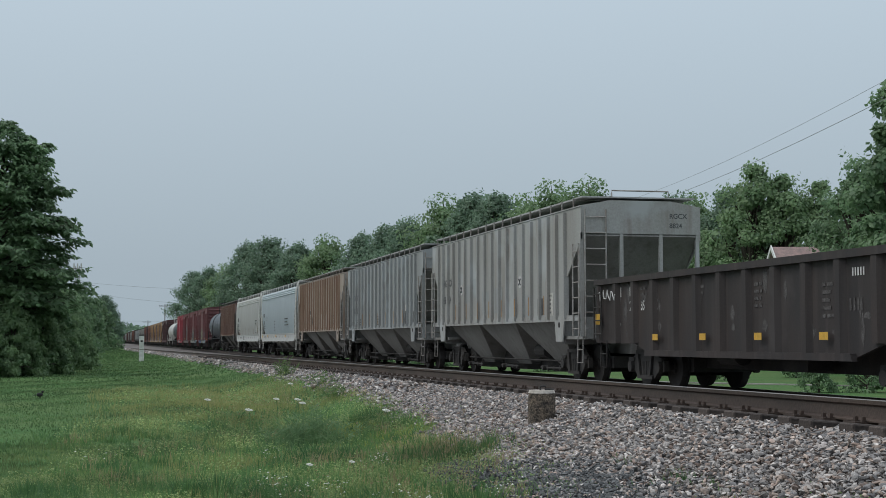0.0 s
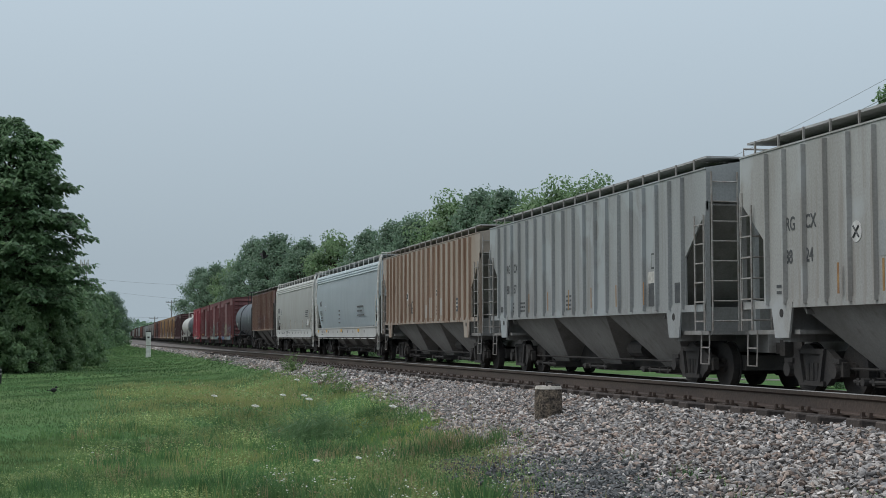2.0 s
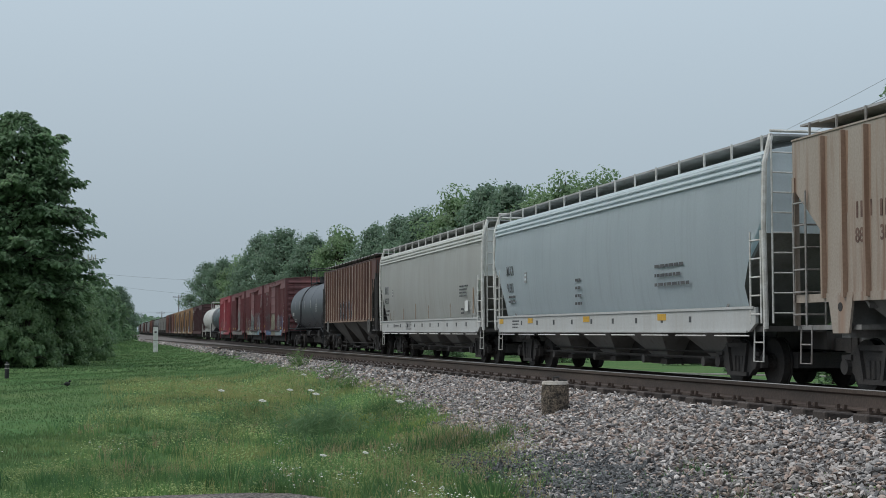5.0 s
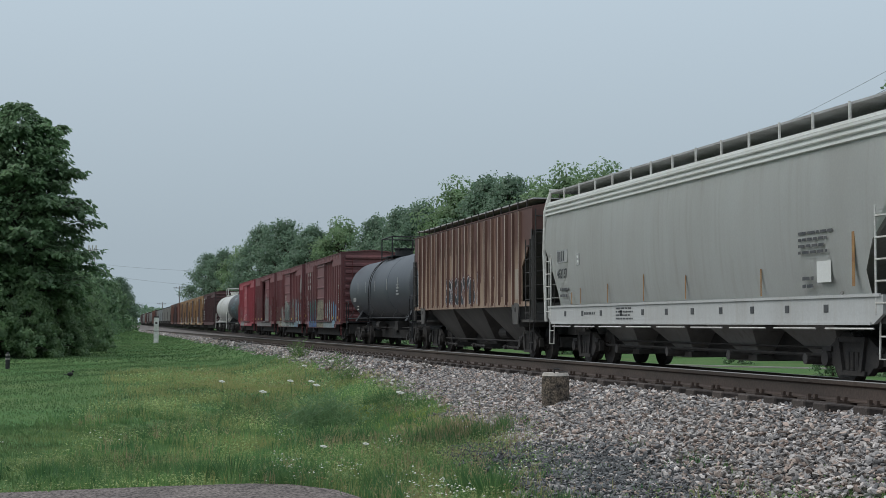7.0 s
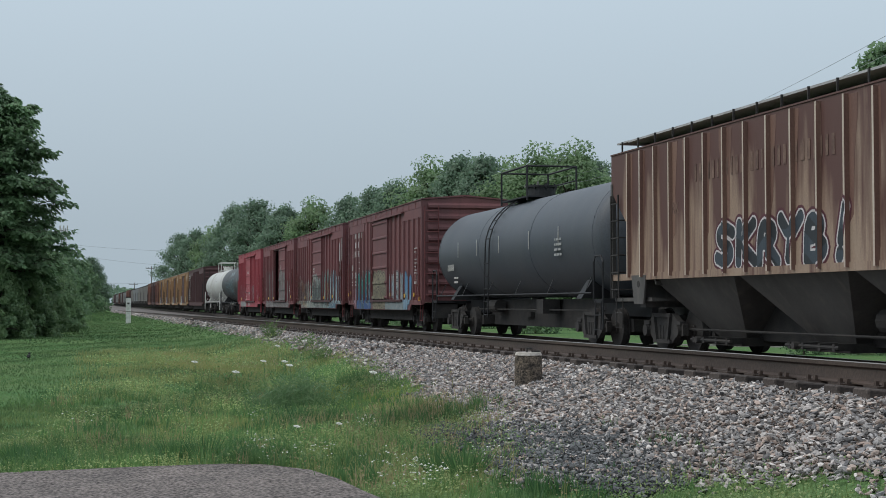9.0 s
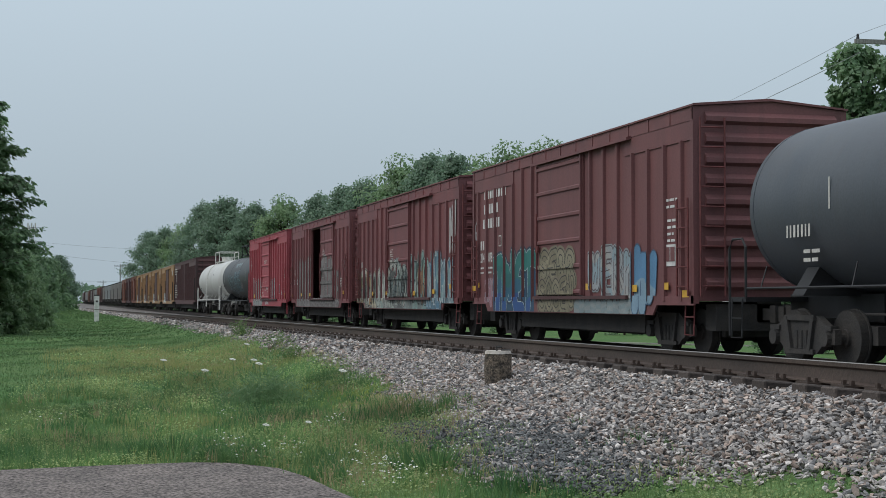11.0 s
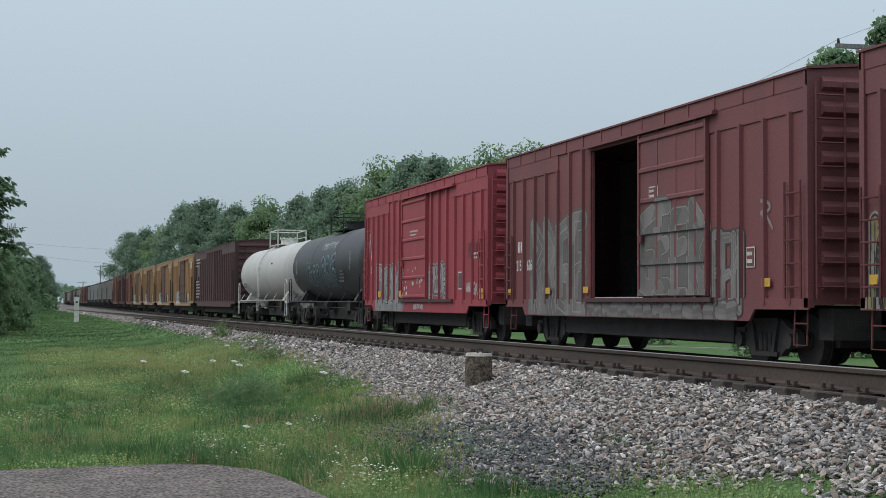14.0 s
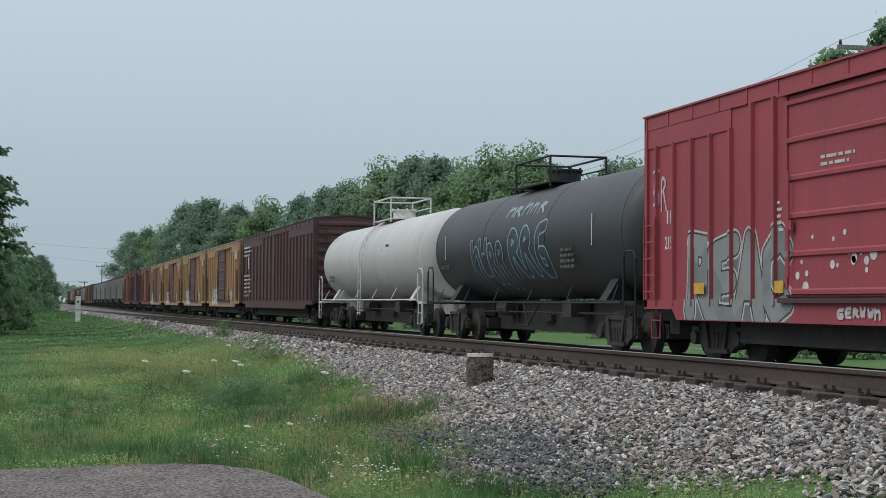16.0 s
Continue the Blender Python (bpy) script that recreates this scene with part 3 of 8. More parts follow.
def bough_tree(limbs, height, seed, material):
    """A tree of arching boughs: twigs set along each bough, with long leaves hanging in pairs. limbs: (start height, bearing, reach, rise, sag)."""
    r = np.random.default_rng(seed)
    bm = bmesh.new()
    trunk = [Vector((0.12 * math.sin(1.3 * k), 0.1 * math.cos(1.7 * k), height * 0.9 * k / 6 - (0.3 if k == 0 else 0))) for k in range(7)]
    tube(bm, trunk, 0.22, 9, 0.04)
    feet, ways, lengths = [], [], []
    for z0, bearing, reach, rise, sag in limbs:
        d = np.array([math.cos(bearing), math.sin(bearing), 0.0])
        bough = [np.array([0, 0, z0]) + d * reach * u + np.array([0, 0, rise * u - sag * u * u]) for u in np.linspace(0, 1, 7)]
        tube(bm, bough, 0.055, 5, 0.012)
        for u in np.linspace(0.22, 1.0, 17):
            p = np.array([0, 0, z0]) + d * reach * u + np.array([0, 0, rise * u - sag * u * u])
            side = bearing + r.choice((-1, 1)) * r.uniform(0.3, 1.2) * (1.15 - 0.6 * u)
            long = reach * r.uniform(0.22, 0.4) * (1.1 - 0.45 * u) + 0.15
            tip = np.array([math.cos(side), math.sin(side), r.uniform(-0.55, 0.2)]) * long
            tube(bm, (p, p + tip * 0.6 + np.array([0, 0, 0.05]), p + tip), 0.012, 3, 0.006)
            for w in np.linspace(0.15, 1.0, 13):
                q = p + tip * w + r.normal(size=3) * 0.05
                for k in (-1, 1):
                    b = side + k * r.uniform(0.4, 1.3)
                    feet.append(q)
                    ways.append((math.cos(b), math.sin(b), r.uniform(-1.25, -0.1)))
                    lengths.append(r.uniform(0.17, 0.31))
    # the leafy heart of the crown, on short inner twigs
    for _ in range(9000):
        z = r.uniform(0.3, 1.0)
        a, q = r.uniform(0, 2 * math.pi), r.uniform(0.2, 1) ** 0.6 * (2.3 * min(1, 4.5 * (1.03 - z)) ** 0.8)
        feet.append(np.array([q * math.cos(a), q * math.sin(a), z * height]))
        ways.append((math.cos(a + r.normal()), math.sin(a + r.normal()), r.uniform(-1.1, 0.1)))
        lengths.append(r.uniform(0.16, 0.3))
    feet, ways, lengths = np.array(feet), np.array(ways), np.array(lengths)[:, None]
    ways /= np.linalg.norm(ways, axis=1)[:, None]
    across = np.cross(ways, np.array([0, 0, 1.0]) + r.normal(size=ways.shape) * 0.35)
    across *= 0.27 / np.linalg.norm(across, axis=1)[:, None]
    v = np.stack([feet, feet + (ways * 0.45 + across) * lengths, feet + ways * lengths, feet + (ways * 0.45 - across) * lengths], 1)
    k = np.arange(len(feet))[:, None] * 4
    me = bpy.data.meshes.new("crown")
    me.from_pydata(v.reshape(-1, 3).tolist(), [], np.hstack([k, k + 1, k + 2, k + 3]).tolist())
    me.materials.append(material)
    return finish(bm), me


# the boughs that hang out over the lawn, then those all round
BOUGHS = [(9.6, 0.2, 1.0, 1.3, 0.5), (9.3, -0.7, 1.3, 1.1, 0.5), (8.9, 0.1, 1.7, 1.3, 0.8), (8.2, -0.4, 1.7, 1.8, 0.9), (7.4, 0.0, 2.4, 1.9, 1.3), (6.9, -0.5, 2.2, 1.6, 1.2), (6.1, 0.15, 2.7, 2.1, 1.5),
          (5.9, -0.35, 2.5, 1.7, 1.4), (5.4, -0.9, 2.2, 1.5, 1.2), (4.3, 0.05, 2.3, 1.8, 1.1), (3.9, -0.4, 2.2, 1.5, 1.1), (3.4, 0.0, 3.3, 1.7, 1.3), (3.0, -0.3, 2.9, 1.5, 1.4), (2.6, -0.1, 2.5, 1.2, 1.2)]
for k in range(60):
    u = (k + 0.5) / 60
    BOUGHS.append((2.4 + 7.1 * u, 0.9 + 2.4 * k, (2.0 + 0.9 * math.sin(math.pi * min(1, 0.25 + u))) * (1.05 - 0.3 * u ** 3), 1.9 + 0.6 * math.sin(5 * k), 1.3 + 0.5 * math.sin(3 * k)))
BOUGH_KIND = bough_tree(BOUGHS, 11.0, 41, LEAF_NEAR)
NEAR_KINDS = [grow(11, 4.0, 0.04, 52, 26000, 0.235, 41, LEAF_NEAR, 0.8, 0.5, (6, 0.6, 1.45), 0.85), grow(7, 3.0, 0.0, 48, 14000, 0.3, 42, LEAF_BUSH, 0.5, 0.45, (8, 0.5, 1.2), 0.8), grow(7, 3.0, 0.0, 30, 3400, 0.46, 43, LEAF_NEAR, 0.5, 0.45)]
for i, (tx, ty, s) in enumerate(((-3.95, 61, 0.92), (-6.3, 63.5, 0.94), (-7.6, 66, 0.88), (-10.5, 62, 0.86), (-5.0, 74, 0.8))):
    tree(NEAR_KINDS[0] if i > 1 else BOUGH_KIND, tx, ty, s if i else 0.93, i * 1.3 + 0.4 if i else 0.0, "tree", "dark-green tree with drooping branches at the lawn's edge", "trees along the lawn")
for i, (tx, ty, s) in enumerate(((-3.4, 63, 0.55), (-2.9, 76, 0.62), (-2.6, 88, 0.72), (-3.6, 98, 0.8), (-4.4, 66, 0.62), (-6.4, 58, 0.5), (-8.5, 59, 0.55), (-3.5, 115, 0.8), (-4.7, 58.6, 0.44), (-3.4, 59.2, 0.4), (-5.9, 58.6, 0.5), (-4.1, 60.4, 0.6), (-2.5, 62.5, 0.42), (-2.1, 67, 0.45), (-2.0, 71, 0.5), (-1.9, 81, 0.55))):
    tree(NEAR_KINDS[1], tx, ty, s, i * 2.1, "bush", "dense dark-green bush reaching down to the lawn", "bushes along the lawn")
for i, (tx, ty, s) in enumerate(((0.6, 250, 0.58), (-2.0, 245, 0.5), (-4.5, 250, 0.55), (-8, 250, 0.6), (2.0, 300, 0.5))):
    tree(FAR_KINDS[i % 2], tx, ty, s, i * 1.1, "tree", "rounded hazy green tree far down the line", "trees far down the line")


for i, (tx, ty, s) in enumerate(((-3.4, 128, 0.75), (-3.0, 145, 0.8), (-2.6, 165, 0.85), (-2.0, 185, 0.95), (-1.4, 205, 1.0), (-0.6, 228, 1.05), (0.2, 262, 1.1), (-3.2, 215, 1.2), (-5, 240, 1.3))):
    tree(NEAR_KINDS[2], tx, ty, s, i * 1.7, "bush", "green bush in the row far along the lawn", "bushes along the lawn")


# far wooded rise that closes the view down the line
def far_woods():
    n = 9500
    x = rng.uniform(-170, 280, n)
    y = 760 + 60 * np.sin(x * 0.02) + rng.uniform(-25, 25, n)
    z = ground_z(x, y) + rng.uniform(0, 1, n) ** 0.7 * (7 + 2 * np.sin(x * 0.05) + 1.5 * np.sin(x * 0.13))
    me = leaf_mesh(np.stack([x, y, z], -1), 2.6, LEAF_HAZED)
    tagged(new("far_woods", me), "low line of misty woods on the horizon", "woods", kind="stuff")


far_woods()


# ---- the freight train: paints ----
def paint(name, color, rust, streak=None, amount=0.5, rough=0.6, mix=0.35, tags=(), patch=None, grain=0.1, cover=0.56, flow=(1, 1, 0.8), crown=None, soften=0.05):
    """Weathered car paint in the car's own space: broad fading, upright run-down streaks, sprayed lettering shapes.
    tags: (y centre, z centre, half width, half height, fill colours, line colour, cell size)."""
    m = shade(name, color, rough, other=rust, scale=0.8, mix=mix, grain=grain, grain_scale=24, bump=0.08, stretch=(1.4, 1.4, 0.45))
    n, l = m.node_tree.nodes, m.node_tree.links
    b = n["Principled BSDF"]
    src = b.inputs["Base Color"].links[0].from_socket
    co = n.new("ShaderNodeTexCoord")

    def mixed(a, c, fac):
        x = n.new("ShaderNodeMix")
        x.data_type = "RGBA"
        l.new(fac, x.inputs["Factor"])
        l.new(a, x.inputs["A"])
        if isinstance(c, tuple):
            x.inputs["B"].default_value = (*c, 1)
        else:
            l.new(c, x.inputs["B"])
        return x.outputs["Result"]

    def math_node(op, a, c=None):
        x = n.new("ShaderNodeMath")
        x.operation = op
        for k, s in enumerate((a, c)):
            if s is None:
                continue
            if isinstance(s, (int, float)):
                x.inputs[k].default_value = s
            else:
                l.new(s, x.inputs[k])
        return x.outputs[0]

    def noise_node(stretch, scale, detail=4):
        mp, no = n.new("ShaderNodeMapping"), n.new("ShaderNodeTexNoise")
        mp.inputs["Scale"].default_value = stretch
        no.inputs["Scale"].default_value, no.inputs["Detail"].default_value = scale, detail
        l.new(co.outputs["Object"], mp.inputs[0])
        l.new(mp.outputs[0], no.inputs[0])
        return no

    def span(socket, lo, hi):
        r = n.new("ShaderNodeMapRange")
        r.inputs["From Min"].default_value, r.inputs["From Max"].default_value = lo, hi
        l.new(socket, r.inputs[0])
        return r.outputs[0]

    if streak:
        no = noise_node((2.5, 2.5, 0.16), 2.2)
        src = mixed(src, streak, math_node("MULTIPLY", span(no.outputs[0], 0.52, 0.72), amount))
    if patch:
        no = noise_node(flow, 0.9, 6)
        spread = no.outputs[0]
        if crown:
            high = n.new("ShaderNodeSeparateXYZ")
            l.new(co.outputs["Object"], high.inputs[0])
            spread = math_node("ADD", spread, math_node("MULTIPLY", math_node("SUBTRACT", high.outputs["Z"], crown[0]), crown[1]))
        src = mixed(src, patch, span(spread, cover, cover + soften))
    if tags:
        xyz = n.new("ShaderNodeSeparateXYZ")
        l.new(co.outputs["Object"], xyz.inputs[0])
        wob = noise_node((0.01, 1, 1), 2.6, 2)
        near = math_node("LESS_THAN", xyz.outputs["X"], -1.2)
        for yc, zc, hy, hz, fills, line, cell in tags:
            jag = math_node("SUBTRACT", wob.outputs[0], 0.5)
            dy = math_node("DIVIDE", math_node("ABSOLUTE", math_node("ADD", math_node("SUBTRACT", xyz.outputs["Y"], yc), math_node("MULTIPLY", jag, 0.9))), hy)
            dz = math_node("DIVIDE", math_node("ABSOLUTE", math_node("ADD", math_node("SUBTRACT", xyz.outputs["Z"], zc), math_node("MULTIPLY", jag, 1.3))), hz)
            inside = math_node("MULTIPLY", math_node("LESS_THAN", math_node("MAXIMUM", dy, dz), 1.0), near)
            warp = n.new("ShaderNodeVectorMath")
            warp.operation = "MULTIPLY_ADD"
            l.new(wob.outputs["Color"], warp.inputs[0])
            warp.inputs[1].default_value = (0, 0.5, 0.5)
            l.new(co.outputs["Object"], warp.inputs[2])
            mp = n.new("ShaderNodeMapping")
            mp.inputs["Scale"].default_value = (0.0, 1.0, 0.42)
            mp.inputs["Location"].default_value = (0.0, yc, zc * 1.7)
            l.new(warp.outputs[0], mp.inputs[0])
            cells, edge = n.new("ShaderNodeTexVoronoi"), n.new("ShaderNodeTexVoronoi")
            edge.feature = "DISTANCE_TO_EDGE"
            for v in (cells, edge):
                v.inputs["Scale"].default_value = 1.0 / cell
                l.new(mp.outputs[0], v.inputs["Vector"])
            ramp = n.new("ShaderNodeValToRGB")
            ramp.color_ramp.interpolation = "CONSTANT"
            while len(ramp.color_ramp.elements) < len(fills):
                ramp.color_ramp.elements.new(0.5)
            for k, (e, c) in enumerate(zip(ramp.color_ramp.elements, fills)):
                e.position, e.color = k / len(fills), (*c, 1)
            sep = n.new("ShaderNodeSeparateColor")
            l.new(cells.outputs["Color"], sep.inputs[0])
            l.new(sep.outputs[0], ramp.inputs[0])
            letter = mixed(ramp.outputs[0], line, math_node("LESS_THAN", edge.outputs["Distance"], 0.085))
            rim = math_node("GREATER_THAN", math_node("MAXIMUM", dy, dz), 0.93)
            letter = mixed(letter, line, rim)
            hatch = noise_node((0.01, 1, 0.45), 5.0 / cell, 1)
            letter = mixed(letter, tuple(q * 0.35 for q in fills[0]), math_node("MULTIPLY", math_node("LESS_THAN", math_node("ABSOLUTE", math_node("SUBTRACT", hatch.outputs[0], 0.5)), 0.03), 0.8))
            src = mixed(src, letter, math_node("MULTIPLY", inside, 0.92))
    l.new(src, b.inputs["Base Color"])
    return m


GREY1 = paint("faded_grey_paint", (0.36, 0.36, 0.348), (0.29, 0.282, 0.265), (0.19, 0.15, 0.12), 0.45, patch=(0.385, 0.395, 0.395), soften=0.1)
GREY2 = paint("cool_grey_paint", (0.315, 0.327, 0.327), (0.265, 0.27, 0.266), (0.17, 0.15, 0.13), 0.4, patch=(0.335, 0.355, 0.36))
TAN = paint("faded_tan_paint", (0.362, 0.315, 0.268), (0.315, 0.26, 0.212), (0.2, 0.105, 0.065), 0.9, mix=0.5, patch=(0.3, 0.205, 0.15), cover=0.57, flow=(2.2, 2.2, 0.22), soften=0.14)
BLUEGREY = paint("pale_blue_grey_paint", (0.64, 0.71, 0.74), (0.6, 0.67, 0.7), (0.4, 0.44, 0.46), 0.2, grain=0.03)
CREAMGREY = paint("pale_warm_grey_paint", (0.69, 0.70, 0.675), (0.63, 0.63, 0.6), (0.42, 0.38, 0.32), 0.2, grain=0.03)
RUSTY = paint("rusty_cream_paint", (0.37, 0.285, 0.215), (0.27, 0.185, 0.135), (0.11, 0.055, 0.045), 1.0, mix=0.8, patch=(0.105, 0.052, 0.044), cover=0.4, flow=(2.0, 2.0, 0.35), crown=(2.95, 0.14), soften=0.16)
# two coats for rust that also hold the painted shade of the ribs
RUST_AND_SHADE = paint("rust_and_shade_runs", (0.155, 0.082, 0.064), (0.21, 0.125, 0.094), (0.1, 0.052, 0.043), 0.8)
LIGHT_RUST_AND_SHADE = paint("light_rust_and_shade_runs", (0.28, 0.18, 0.125), (0.34, 0.24, 0.18), (0.2, 0.11, 0.07), 0.8)
TANRIB = paint("rust_stained_rib", (0.35, 0.285, 0.23), (0.28, 0.205, 0.155), (0.17, 0.095, 0.06), 0.9, mix=0.6)
CREAMRIB = paint("worn_cream_paint", (0.52, 0.45, 0.375), (0.42, 0.34, 0.27), (0.2, 0.11, 0.08), 0.55)
MUDDY = paint("grimy_underframe_paint", (0.10, 0.095, 0.09), (0.055, 0.05, 0.047), (0.16, 0.14, 0.12), 0.4)
SLOPE = paint("dusty_slope_sheet", (0.27, 0.264, 0.252), (0.18, 0.172, 0.162), (0.13, 0.115, 0.1), 0.5)
SOOT = shade("sooty_black_steel", (0.03, 0.029, 0.029), 0.85, other=(0.05, 0.045, 0.041), scale=3, grain=0.25)
ROOFDARK = shade("dull_grey_walkway", (0.42, 0.42, 0.425), 0.85, other=(0.3, 0.29, 0.285), scale=2, grain=0.2)
GONDOLA = paint("black_brown_gondola_paint", (0.028, 0.024, 0.024), (0.046, 0.034, 0.03), (0.085, 0.07, 0.064), 0.35, mix=0.5, patch=(0.05, 0.042, 0.04), cover=0.6, soften=0.08)
CREAM2 = ((0.55, 0.5, 0.36), (0.2, 0.42, 0.42), (0.6, 0.58, 0.5), (0.3, 0.5, 0.46), (0.45, 0.22, 0.12))
PALEBLUE = ((0.25, 0.4, 0.44), (0.5, 0.5, 0.47), (0.12, 0.28, 0.42), (0.42, 0.45, 0.44))
INK, CHALK = (0.03, 0.03, 0.035), (0.55, 0.55, 0.53)
BOX8 = paint("oxide_red_paint_a", (0.165, 0.064, 0.064), (0.13, 0.054, 0.056), (0.1, 0.046, 0.048), 0.4)
BOX9 = paint("oxide_red_paint_b", (0.178, 0.06, 0.061), (0.14, 0.052, 0.056), (0.115, 0.046, 0.048), 0.35)
BOX10 = paint("oxide_red_paint_c", (0.185, 0.06, 0.063), (0.15, 0.054, 0.057), (0.12, 0.05, 0.05), 0.4)
RED11 = paint("bright_red_paint", (0.32, 0.058, 0.072), (0.27, 0.052, 0.064), (0.22, 0.048, 0.056), 0.4)
MAROON = paint("dark_maroon_paint", (0.085, 0.038, 0.038), (0.065, 0.032, 0.033), (0.05, 0.028, 0.028), 0.4)
AMBER = paint("weathered_amber_paint", (0.34, 0.205, 0.1), (0.27, 0.155, 0.08), (0.22, 0.12, 0.06), 0.5,
              tags=((3.9, 1.4, 1.6, 0.5, PALEBLUE, CHALK, 0.5), (-4.3, 1.4, 1.3, 0.5, CREAM2, INK, 0.4)))
BROWN = paint("brown_oxide_paint", (0.19, 0.075, 0.05), (0.14, 0.055, 0.042), (0.09, 0.04, 0.035), 0.4)
DULLGREY = paint("dull_grey_paint", (0.30, 0.29, 0.275), (0.24, 0.22, 0.205), (0.17, 0.13, 0.11), 0.4)
TANKBLACK = paint("black_tank_paint", (0.06, 0.07, 0.084), (0.075, 0.082, 0.093), (0.065, 0.062, 0.06), 0.3, rough=0.5)
TANKTAG = paint("black_tank_paint_sprayed", (0.034, 0.036, 0.038), (0.045, 0.046, 0.048), (0.06, 0.057, 0.055), 0.3, rough=0.5)
TANKWHITE = paint("white_tank_paint", (0.49, 0.488, 0.47), (0.43, 0.42, 0.4), (0.36, 0.34, 0.31), 0.3, rough=0.5, grain=0.05)
SILLGREY = paint("pale_sill_paint", (0.48, 0.488, 0.478), (0.42, 0.42, 0.405), (0.36, 0.33, 0.29), 0.3, grain=0.05)
RAILWHITE = shade("white_rod_paint", (0.66, 0.66, 0.63), 0.6, other=(0.48, 0.46, 0.42), scale=6, grain=0.1, bump=0)
RODGREY = shade("grey_rod_paint", (0.33, 0.325, 0.31), 0.65, other=(0.22, 0.19, 0.17), scale=6, grain=0.12, bump=0)
RODRED = shade("red_rod_paint", (0.15, 0.04, 0.04), 0.65, scale=6, grain=0.12, bump=0)
WHITE_INK = shade("white_lettering", (0.62, 0.62, 0.6), 0.7, other=(0.48, 0.46, 0.45), scale=5, grain=0.1, bump=0)
DARK_INK = shade("dark_lettering", (0.05, 0.055, 0.06), 0.7, other=(0.1, 0.1, 0.1), scale=5, grain=0.1, bump=0)
FADED_INK = shade("faded_brown_lettering", (0.10, 0.06, 0.05), 0.8, other=(0.2, 0.13, 0.1), scale=4, grain=0.15, bump=0)
REFLECTOR = shade("yellow_reflector", (0.64, 0.38, 0.055), 0.5, other=(0.5, 0.29, 0.05), scale=9, grain=0.08, bump=0)
STICKER = shade("pale_placard", (0.55, 0.54, 0.5), 0.7, other=(0.4, 0.38, 0.35), scale=9, grain=0.12, bump=0)
SILVERROOF = shade("galvanised_roof", (0.45, 0.45, 0.44), 0.5, 0.3, other=(0.33, 0.31, 0.28), scale=2, grain=0.1)
INSIDE = shade("grey_car_lining", (0.42, 0.455, 0.47), 0.85, other=(0.33, 0.355, 0.365), scale=2, grain=0.2)


# ---- the freight train: running gear, shared by all cars ----
def wheelset_mesh():
    bm = bmesh.new()
    for s in (-1, 1):
        c = s * 0.72
        drum(bm, (c - 0.065, 0, 0), "x", 0.457, 0.13, 28)
        drum(bm, (c - s * 0.09 - 0.015, 0, 0), "x", 0.485, 0.03, 28)
        drum(bm, (c + s * 0.065 - (0.05 if s < 0 else 0), 0, 0), "x", 0.15, 0.05, 14)
    drum(bm, (-0.98, 0, 0), "x", 0.085, 1.96, 12)
    return finish(bm)


def side_frame_mesh():
    bm = bmesh.new()
    slab(bm, [(-1.08, 0.36), (-1.08, 0.6), (-0.78, 0.68), (-0.52, 0.82), (0.52, 0.82), (0.78, 0.68), (1.08, 0.6), (1.08, 0.36), (0.72, 0.36), (0.5, 0.2), (-0.5, 0.2), (-0.72, 0.36)], "x", -1.12, -1.0)
    box(bm, -1.17, -1.1, -0.5, 0.5, 0.74, 0.83)
    box(bm, -1.17, -1.1, -0.46, 0.46, 0.19, 0.27)
    for k in (-1, 1):
        slab(bm, [(k * 0.5, 0.8), (k * 0.4, 0.8), (k * 0.26, 0.25), (k * 0.36, 0.25)], "x", -1.18, -1.1)
        drum(bm, (-1.2, k * 0.865, 0.457), "x", 0.13, 0.12, 12)
        box(bm, -1.16, -1.02, k * 0.865 - 0.16, k * 0.865 + 0.16, 0.58, 0.66)
    for k in (-0.16, 0, 0.16):
        drum(bm, (-1.1, k, 0.28), "z", 0.065, 0.3, 8)
    return finish(bm)


def bolster_mesh():
    bm = bmesh.new()
    box(bm, -1.08, 1.08, -0.2, 0.2, 0.45, 0.78)
    drum(bm, (0, 0, 0.78), "z", 0.3, 0.2, 14)
    for k in (-1, 1):
        box(bm, -0.9, 0.9, k * 0.36 - 0.05, k * 0.36 + 0.05, 0.26, 0.5)
        box(bm, -0.6, 0.6, min(k * 0.4, k * 1.5), max(k * 0.4, k * 1.5), 0.36, 0.66)
    return finish(bm)


def coupler_mesh():
    bm = bmesh.new()
    box(bm, -0.14, 0.14, 0.0, 0.55, 0.7, 0.92)
    box(bm, -0.16, 0.12, -0.2, 0.02, 0.66, 0.98)
    box(bm, 0.02, 0.16, -0.38, -0.18, 0.68, 0.96)
    tube(bm, ((0.3, 0.2, 0.75), (0.32, -0.1, 0.45), (0.25, -0.4, 0.38)), 0.022)
    return finish(bm)


def brake_wheel_mesh():
    bm = bmesh.new()
    ring = [(0.28 * math.cos(a * math.pi / 8), 0, 0.28 * math.sin(a * math.pi / 8)) for a in range(17)]
    tube(bm, ring, 0.016, 6)
    for a in range(4):
        tube(bm, ((0, 0.03, 0), (0.28 * math.cos(a * math.pi / 2 + 0.4), 0, 0.28 * math.sin(a * math.pi / 2 + 0.4))), 0.012)
    return finish(bm)


WHEELSET, SIDE_FRAME, BOLSTER, COUPLER, BRAKE_WHEEL = wheelset_mesh(), side_frame_mesh(), bolster_mesh(), coupler_mesh(), brake_wheel_mesh()
WHEELS = []
TRAIN = []
RIBS = {}


